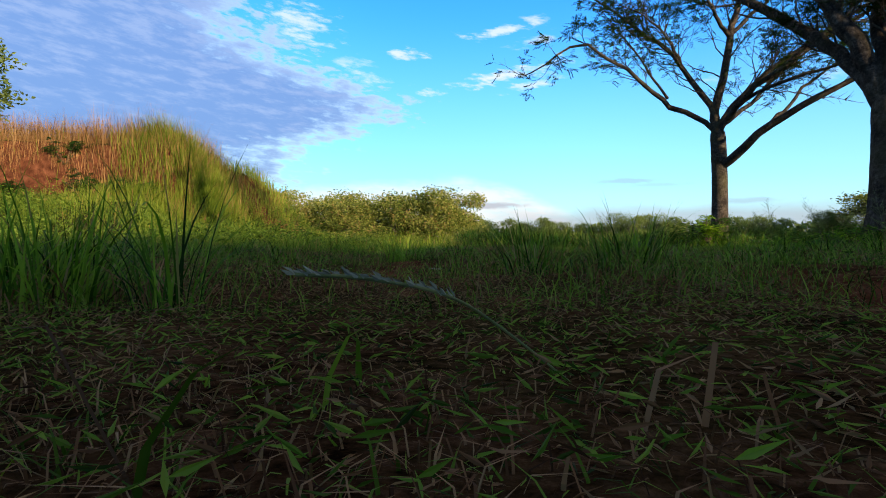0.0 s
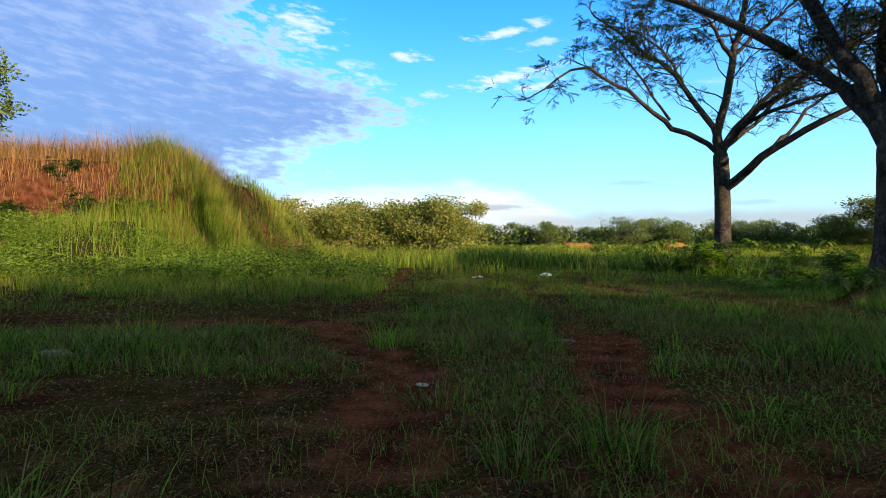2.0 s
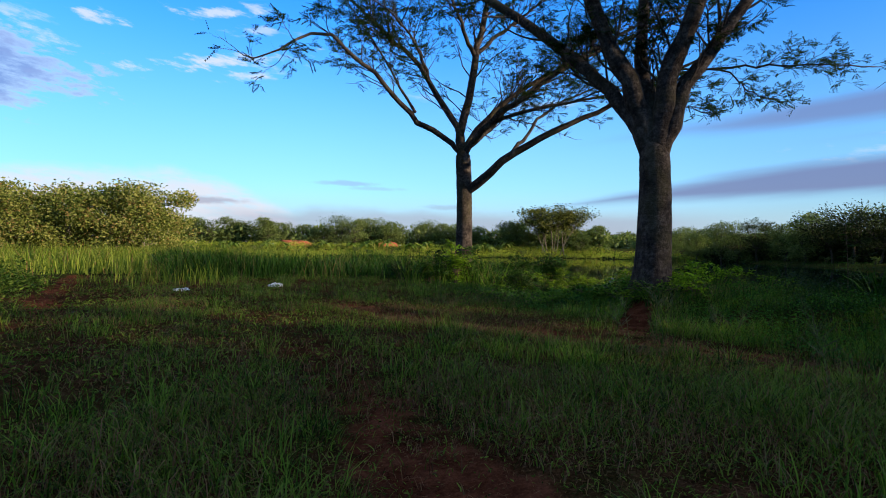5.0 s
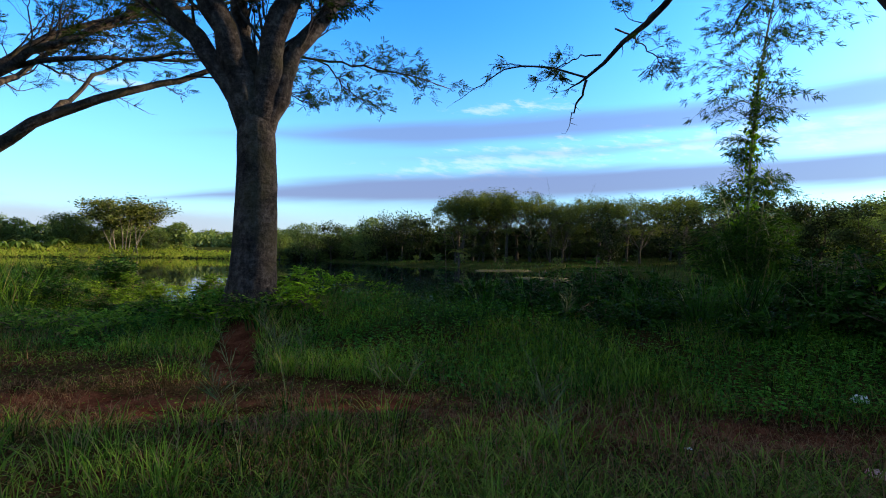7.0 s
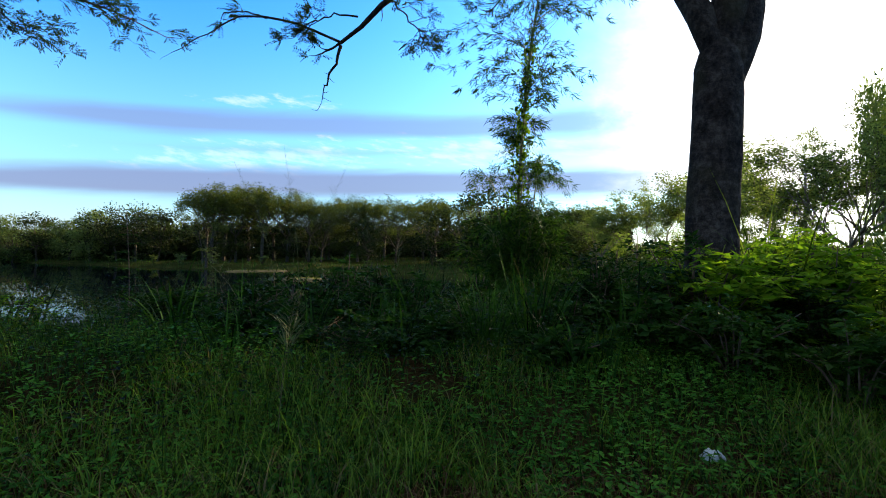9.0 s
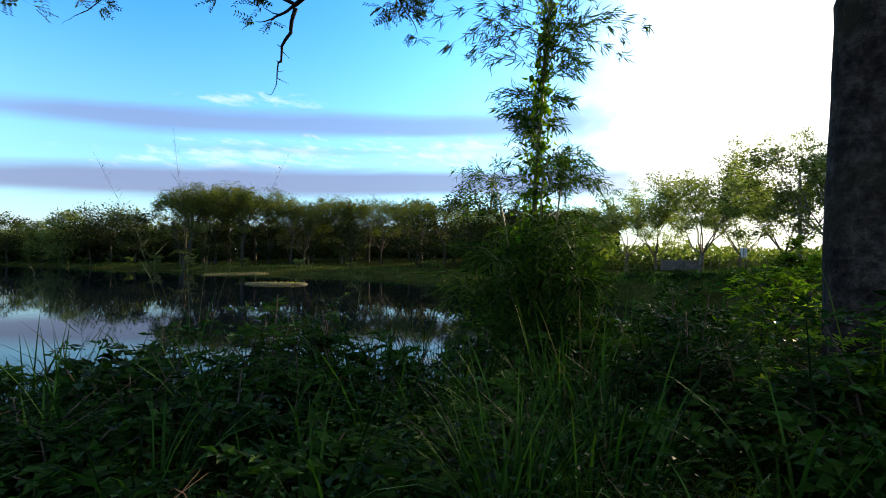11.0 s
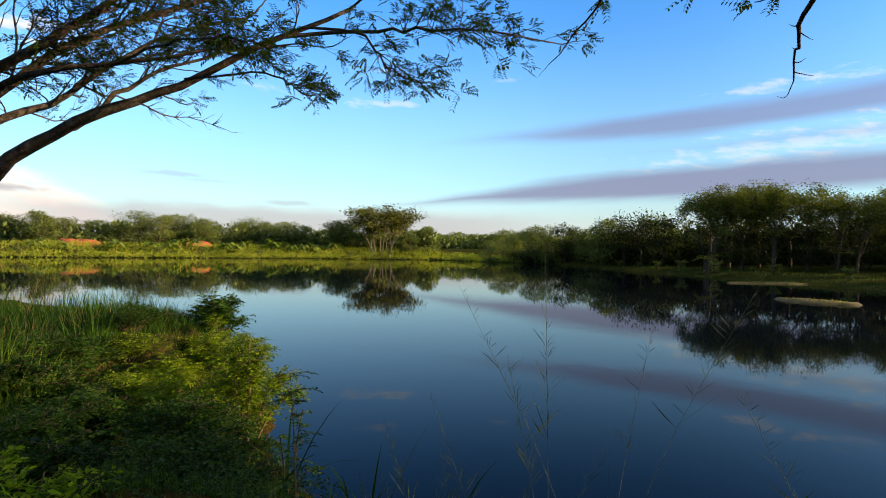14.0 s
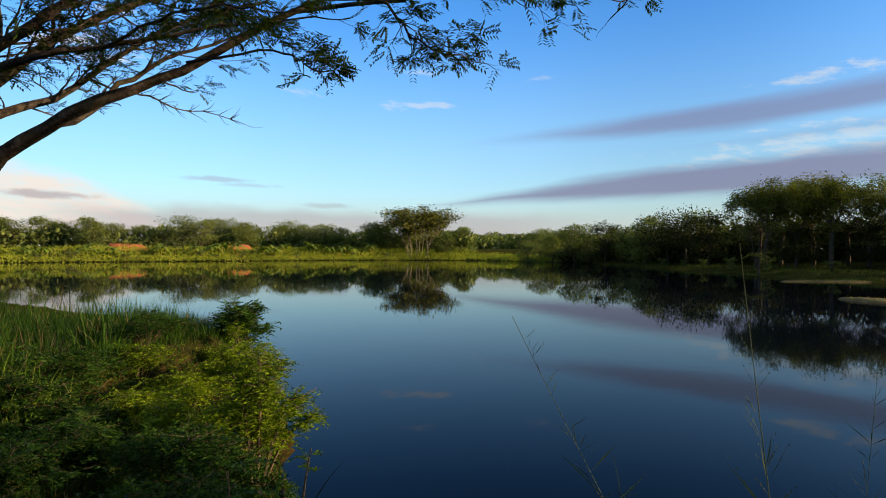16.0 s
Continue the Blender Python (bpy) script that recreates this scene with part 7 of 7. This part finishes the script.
    for i, (x, y) in enumerate(((98, 66), (95, 60), (90, 54), (86, 50), (82, 45), (78, 40), (75, 36), (71, 31), (68, 26), (101, 72), (103, 80), (67, 20), (63, 13), (57, 7), (48, 0), (36, -6), (28, -9))):
        b = copy_thing(srcs[0], pose(x + 3, y, hgt(x + 3, y) - 0.05, 0, 0, rng.uniform(0, 360)))
        b.scale = [rng.uniform(0.5, 1.0)] * 3
        b["group"] = "bushes on the far shore"
    for b, (x, y) in zip(srcs, ((101, 76), (40, 119))):
        b.matrix_basis = pose(x, y, hgt(x, y) - 0.05)
        b["group"] = "bushes on the far shore"


far_bank()


# ---------------------------------------------------------------- small things
def sandbar(x, y, rx, ry, turn, seed):
    rng = np.random.default_rng(seed)
    bm = bmesh.new()
    n = 28
    rim = [bm.verts.new((rx * math.cos(a) * (1 + 0.18 * math.sin(3 * a + seed) + 0.08 * rng.normal()), ry * math.sin(a) * (1 + 0.18 * math.sin(2 * a + seed)), -0.12)) for a in np.arange(n) * 2 * math.pi / n]
    top = [bm.verts.new((v.co.x * 0.85, v.co.y * 0.85, 0.07 + 0.03 * rng.random())) for v in rim]
    c = bm.verts.new((0, 0, 0.12))
    for i in range(n):
        j = (i + 1) % n
        bm.faces.new((rim[i], rim[j], top[j], top[i]))
        bm.faces.new((top[i], top[j], c))
    th = thing("mudbank", "low pale mudbank with dry grass just above the water", "mudbank", (x, y, POND_Z), turn)
    part("mud", bm, SAND, th, smooth=True)
    g = Geo()
    k = int(90 * rx * ry)
    a, r = rng.uniform(0, 6.28, k), np.sqrt(rng.random(k)) * 0.85
    p = np.stack([rx * np.cos(a) * r, ry * np.sin(a) * r, np.full(k, 0.07)], 1)
    g.blades(p, level(rng, k), rng.uniform(0.05, 0.16, k), 0.05, rng.uniform(0.3, 1.2, k), 2)
    part("grass", g, FAR_LEAF_OLIVE, th)["kind"] = "stuff"


def earth_heap(x, y, rx, ry, h, seed):
    rng = np.random.default_rng(seed)
    n, m = 26, 9
    a = np.arange(n) * 2 * np.pi / n
    g = Geo()
    rings = []
    for k in range(m):
        u = k / (m - 1)
        wob = 1 + 0.14 * np.sin(3 * a + seed) + 0.06 * rng.normal(size=n)
        rings.append(np.stack([rx * (1 - u * 0.96) * np.cos(a) * wob, ry * (1 - u * 0.96) * np.sin(a) * wob, h * fade(u, 0, 0.3) * (1 + 0.25 * np.sin(2 * a + seed)) + 0.08 * rng.normal(size=n) * (u > 0) - 0.3 * (k == 0)], 1))
    i, j = np.meshgrid(np.arange(m - 1), np.arange(n), indexing="ij")
    g.add(np.concatenate(rings), [[(m - 1) * n, (m - 1) * n + q, (m - 1) * n + q + 1] for q in range(1, n - 1)], np.stack([i * n + j, i * n + (j + 1) % n, (i + 1) * n + (j + 1) % n, (i + 1) * n + j], -1).reshape(-1, 4))
    ob = part("earth_mound", g, RED_SOIL, smooth=True)
    ob.matrix_basis = pose(x, y, hgt(x, y), 0, 0, seed * 7)
    return tagged(ob, "bare heap of red earth behind the far bank", "earth heap")


earth_heap(29.7, 127.5, 4.0, 2.2, 0.85, 2)
earth_heap(52.3, 127.0, 4.2, 2.0, 0.95, 5)


def palm(x, y):
    rng = np.random.default_rng(91)
    th = thing("palm_tree", "small young palm with yellowish fronds on the shore", "palm", (x, y, hgt(x, y) - 0.05))
    g = Geo()
    g.tube(smooth_line([(0, 0, 0), (0.05, 0, 0.9), (0.02, 0.05, 1.9)], 9), np.linspace(0.16, 0.10, 9) * (1 + 0.08 * (np.arange(9) % 2)), 9)
    part("trunk", g, BARK_DARK, th, smooth=True)
    for k in range(11):
        f = Geo()
        a = 6.28 * k / 11 + rng.uniform(-0.2, 0.2)
        out = np.array([np.cos(a), np.sin(a), 0])
        up = rng.uniform(0.2, 1.3)
        t = np.linspace(0, 1, 15)[:, None]
        rib = np.array([0.02, 0.05, 1.9]) + out * 1.5 * t + np.array([0, 0, 1.0]) * (up * t * 1.3 - 1.3 * t**2)
        f.tube(rib, np.linspace(0.02, 0.005, 15), 4)
        side = np.array([-np.sin(a), np.cos(a), 0])
        for sgn in (1, -1):
            d = unit(side * sgn + out * 0.5 + np.array([0, 0, -0.35]) + rng.normal(size=(15, 3)) * 0.06)
            f.leaves(rib, d, unit(np.cross(d, np.array([0, 0, 1.0]))), 0.5 * np.sin(np.pi * (t[:, 0] * 0.85 + 0.12)), 0.06, 0.1)
        part("frond", f, FAR_LEAF_OLIVE, th)


palm(66.5, 25.3)

sandbar(61.0, 16.9, 1.3, 6.0, 52, 3)
sandbar(40.5, 10.4, 1.5, 2.0, -20, 4)


def crumpled(name, label, category, x, y, size, mat, seed, flat=0.5):
    rng = np.random.default_rng(seed)
    bm = bmesh.new()
    bmesh.ops.create_icosphere(bm, subdivisions=3, radius=size)
    for v in bm.verts:
        k = 1 + 0.35 * noise.noise(v.co * (3.0 / size) * 0.6 + Vector((seed, 0, 0))) + 0.12 * rng.normal() * 0.5
        v.co = Vector((v.co.x * k * 1.25, v.co.y * k, max(-0.2 * size, v.co.z * k * flat)))
    ob = part(name, bm, mat)
    ob.matrix_basis = pose(x, y, hgt(x, y) + size * 0.18, 0, 0, seed * 40)
    return tagged(ob, label, category)


crumpled("plastic_bag", "crumpled white plastic bag lying in grass", "litter", 2.17, 11.7, 0.10, PLASTIC, 1)
crumpled("plastic_bag", "crumpled white plastic bag in the bank weeds", "litter", 4.6, 2.42, 0.03, PLASTIC, 2, 0.9)
crumpled("paper_scrap", "torn pale paper scrap on bare earth", "litter", -0.03, 2.45, 0.028, PAPER, 3, 0.15)
crumpled("plastic_bag", "grey trodden plastic bag in the turf", "litter", -1.95, 2.95, 0.07, PAPER, 4, 0.25)
crumpled("plastic_bag", "pale flattened plastic bag beside the track", "litter", 0.75, 11.9, 0.10, PLASTIC, 5, 0.3)
crumpled("wrapper", "crumpled red and white wrapper beside the footpath", "litter", 3.58, 2.68, 0.035, WRAPPER, 9, 0.25)
crumpled("paper_scrap", "small white paper scrap on the footpath", "litter", 3.66, 3.26, 0.014, PLASTIC, 10, 0.4)
crumpled("stone", "small flat brown stone in the grass", "stone", 2.55, 3.35, 0.03, STONE, 6, 0.5)
crumpled("stone", "small reddish stone beside the footpath", "stone", 3.35, 3.2, 0.03, STONE, 7, 0.5)
crumpled("stone", "pale flat stone bedded in the rut", "stone", 0.83, 3.55, 0.04, STONE, 8, 0.3)


def seed_spike():
    th = thing("grass_spike", "serrated grey-green seed spike leaning over the turf", "grass", (-0.03, 0.28, hgt(-0.03, 0.28)))
    pts = smooth_line([(0.11, 0.02, -0.01), (0.06, 0.01, 0.03), (0.03, 0.0, 0.048), (-0.01, 0.0, 0.056), (-0.045, 0.0, 0.058)], 30)
    g = Geo()
    g.tube(pts, np.linspace(0.0006, 0.0012, 30), 5)
    part("stalk", g, STALK, th, smooth=True)
    f = Geo()
    rng = np.random.default_rng(3)
    k = np.repeat(np.arange(13, 30), 2)
    d = unit(unit(pts[k] - pts[k - 1]) + level(rng, len(k)) * 0.5 + np.array([0, 0, 0.4]))
    f.leaves(pts[k], d, crosswise(rng, d), 0.008, 0.0026, 0.3)
    part("spikelet_row", f, CORD_A, th)["kind"] = "stuff"


seed_spike()


def start_tufts():
    rng = np.random.default_rng(81)
    for x, y, n, size, spread in ((-0.66, 0.88, 260, 0.25, 0.14), (-0.42, 0.85, 50, 0.33, 0.05), (0.26, 1.5, 70, 0.2, 0.09), (0.52, 1.56, 110, 0.23, 0.10), (-0.9, 0.75, 260, 0.24, 0.14), (-0.75, 1.05, 140, 0.24, 0.14), (0.05, 2.2, 90, 0.13, 0.12), (-1.6, 2.1, 120, 0.22, 0.14), (-0.25, 3.3, 130, 0.24, 0.14), (-1.9, 3.6, 150, 0.24, 0.2), (-1.2, 3.55, 130, 0.18, 0.2), (-2.6, 3.0, 140, 0.26, 0.18)):
        grass_clump(rng, x, y, n, size, spread, "tuft of green grass with dry straw at its foot", GRASS_FRESH, 0.005)


start_tufts()


def concrete_wall(x, y, turn, panels):
    """Precast panels between square posts."""
    th = thing("concrete_wall", "weathered grey concrete panel wall behind the trees", "wall", (x, y, hgt(x, y) - 0.1), turn)
    for k in range(panels + 1):
        bm = bmesh.new()
        bmesh.ops.create_cube(bm, size=1.0)
        bmesh.ops.scale(bm, vec=(0.16, 0.16, 1.24), verts=bm.verts)
        bmesh.ops.translate(bm, vec=(k * 1.5, 0, 0.59), verts=bm.verts)
        bmesh.ops.bevel(bm, geom=bm.edges[:], offset=0.012, segments=1, affect="EDGES")
        part("post", bm, CONCRETE, th)
        for row in range(2 if k < panels else 0):
            bm = bmesh.new()
            bmesh.ops.create_cube(bm, size=1.0)
            bmesh.ops.scale(bm, vec=(1.36, 0.06, 0.47), verts=bm.verts)
            bmesh.ops.translate(bm, vec=(k * 1.5 + 0.75, 0, 0.27 + row * 0.49), verts=bm.verts)
            bmesh.ops.bevel(bm, geom=bm.edges[:], offset=0.01, segments=1, affect="EDGES")
            part("panel", bm, CONCRETE, th)


def stake_fence(x0, y0, x1, y1, n):
    """Rough stakes with two slack wires."""
    rng = np.random.default_rng(94)
    th = thing("stake_fence", "low fence of rough wooden stakes and slack wire", "fence", (x0, y0, hgt(x0, y0)))
    tops = []
    for k in range(n):
        u = k / (n - 1)
        q = np.array([(x1 - x0) * u, (y1 - y0) * u, hgt(x0 + (x1 - x0) * u, y0 + (y1 - y0) * u) - hgt(x0, y0)])
        h = rng.uniform(0.95, 1.25)
        lean = rng.normal(size=2) * 0.05
        g = Geo()
        g.tube(np.array([q - [0, 0, 0.2], q + [lean[0] * 0.5, lean[1] * 0.5, h * 0.5], q + [lean[0], lean[1], h]]), np.array([0.05, 0.045, 0.038]), 6)
        part("stake", g, BARK_STEM, th, smooth=True)
        tops.append(q)
    for z in (0.4, 0.8):
        g = Geo()
        g.tube(smooth_line([q + [0, 0, z + rng.uniform(-0.05, 0.05)] for q in tops], 30), np.full(30, 0.006), 4)
        part("wire", g, STEEL, th)


def notice(x, y, turn):
    """A small board on a leaning stake."""
    th = thing("notice_board", "small white and orange notice board on a leaning stake", "sign", (x, y, hgt(x, y) - 0.1), turn)
    g = Geo()
    g.tube(np.array([(-0.06, 0.03, 0), (0.0, 0.03, 1.2), (0.06, 0.03, 2.3)]), np.array([0.03, 0.028, 0.024]), 7)
    part("stake", g, BARK_STEM, th, smooth=True)
    for nm, mat, w, h, z, d in (("board", WHITEWASH, 0.42, 0.66, 1.78, 0.0), ("orange_field", WRAPPER, 0.36, 0.24, 1.66, -0.012)):
        bm = bmesh.new()
        bmesh.ops.create_cube(bm, size=1.0)
        bmesh.ops.scale(bm, vec=(w, 0.014, h), verts=bm.verts)
        bmesh.ops.rotate(bm, cent=(0, 0, 0), matrix=Matrix.Rotation(0.05, 3, "Y"), verts=bm.verts)
        bmesh.ops.translate(bm, vec=(0.035, d, z), verts=bm.verts)
        part(nm, bm, mat, th)


def utility_pole(x, y, h):
    th = thing("utility_pole", "plain grey concrete utility pole behind the trees", "pole", (x, y, hgt(x, y) - 0.1), 35)
    g = Geo()
    g.tube(np.array([(0, 0, 0), (0.01, 0, h * 0.5), (0.02, 0, h)]), np.array([0.13, 0.11, 0.085]), 12)
    part("pole", g, CONCRETE, th, smooth=True)


concrete_wall(51.0, -20.9, -119, 2)
stake_fence(46.2, -21.8, 43.0, -25.0, 8)
notice(40.2, -21.3, 35)
utility_pole(39.0, -24.5, 7.2)
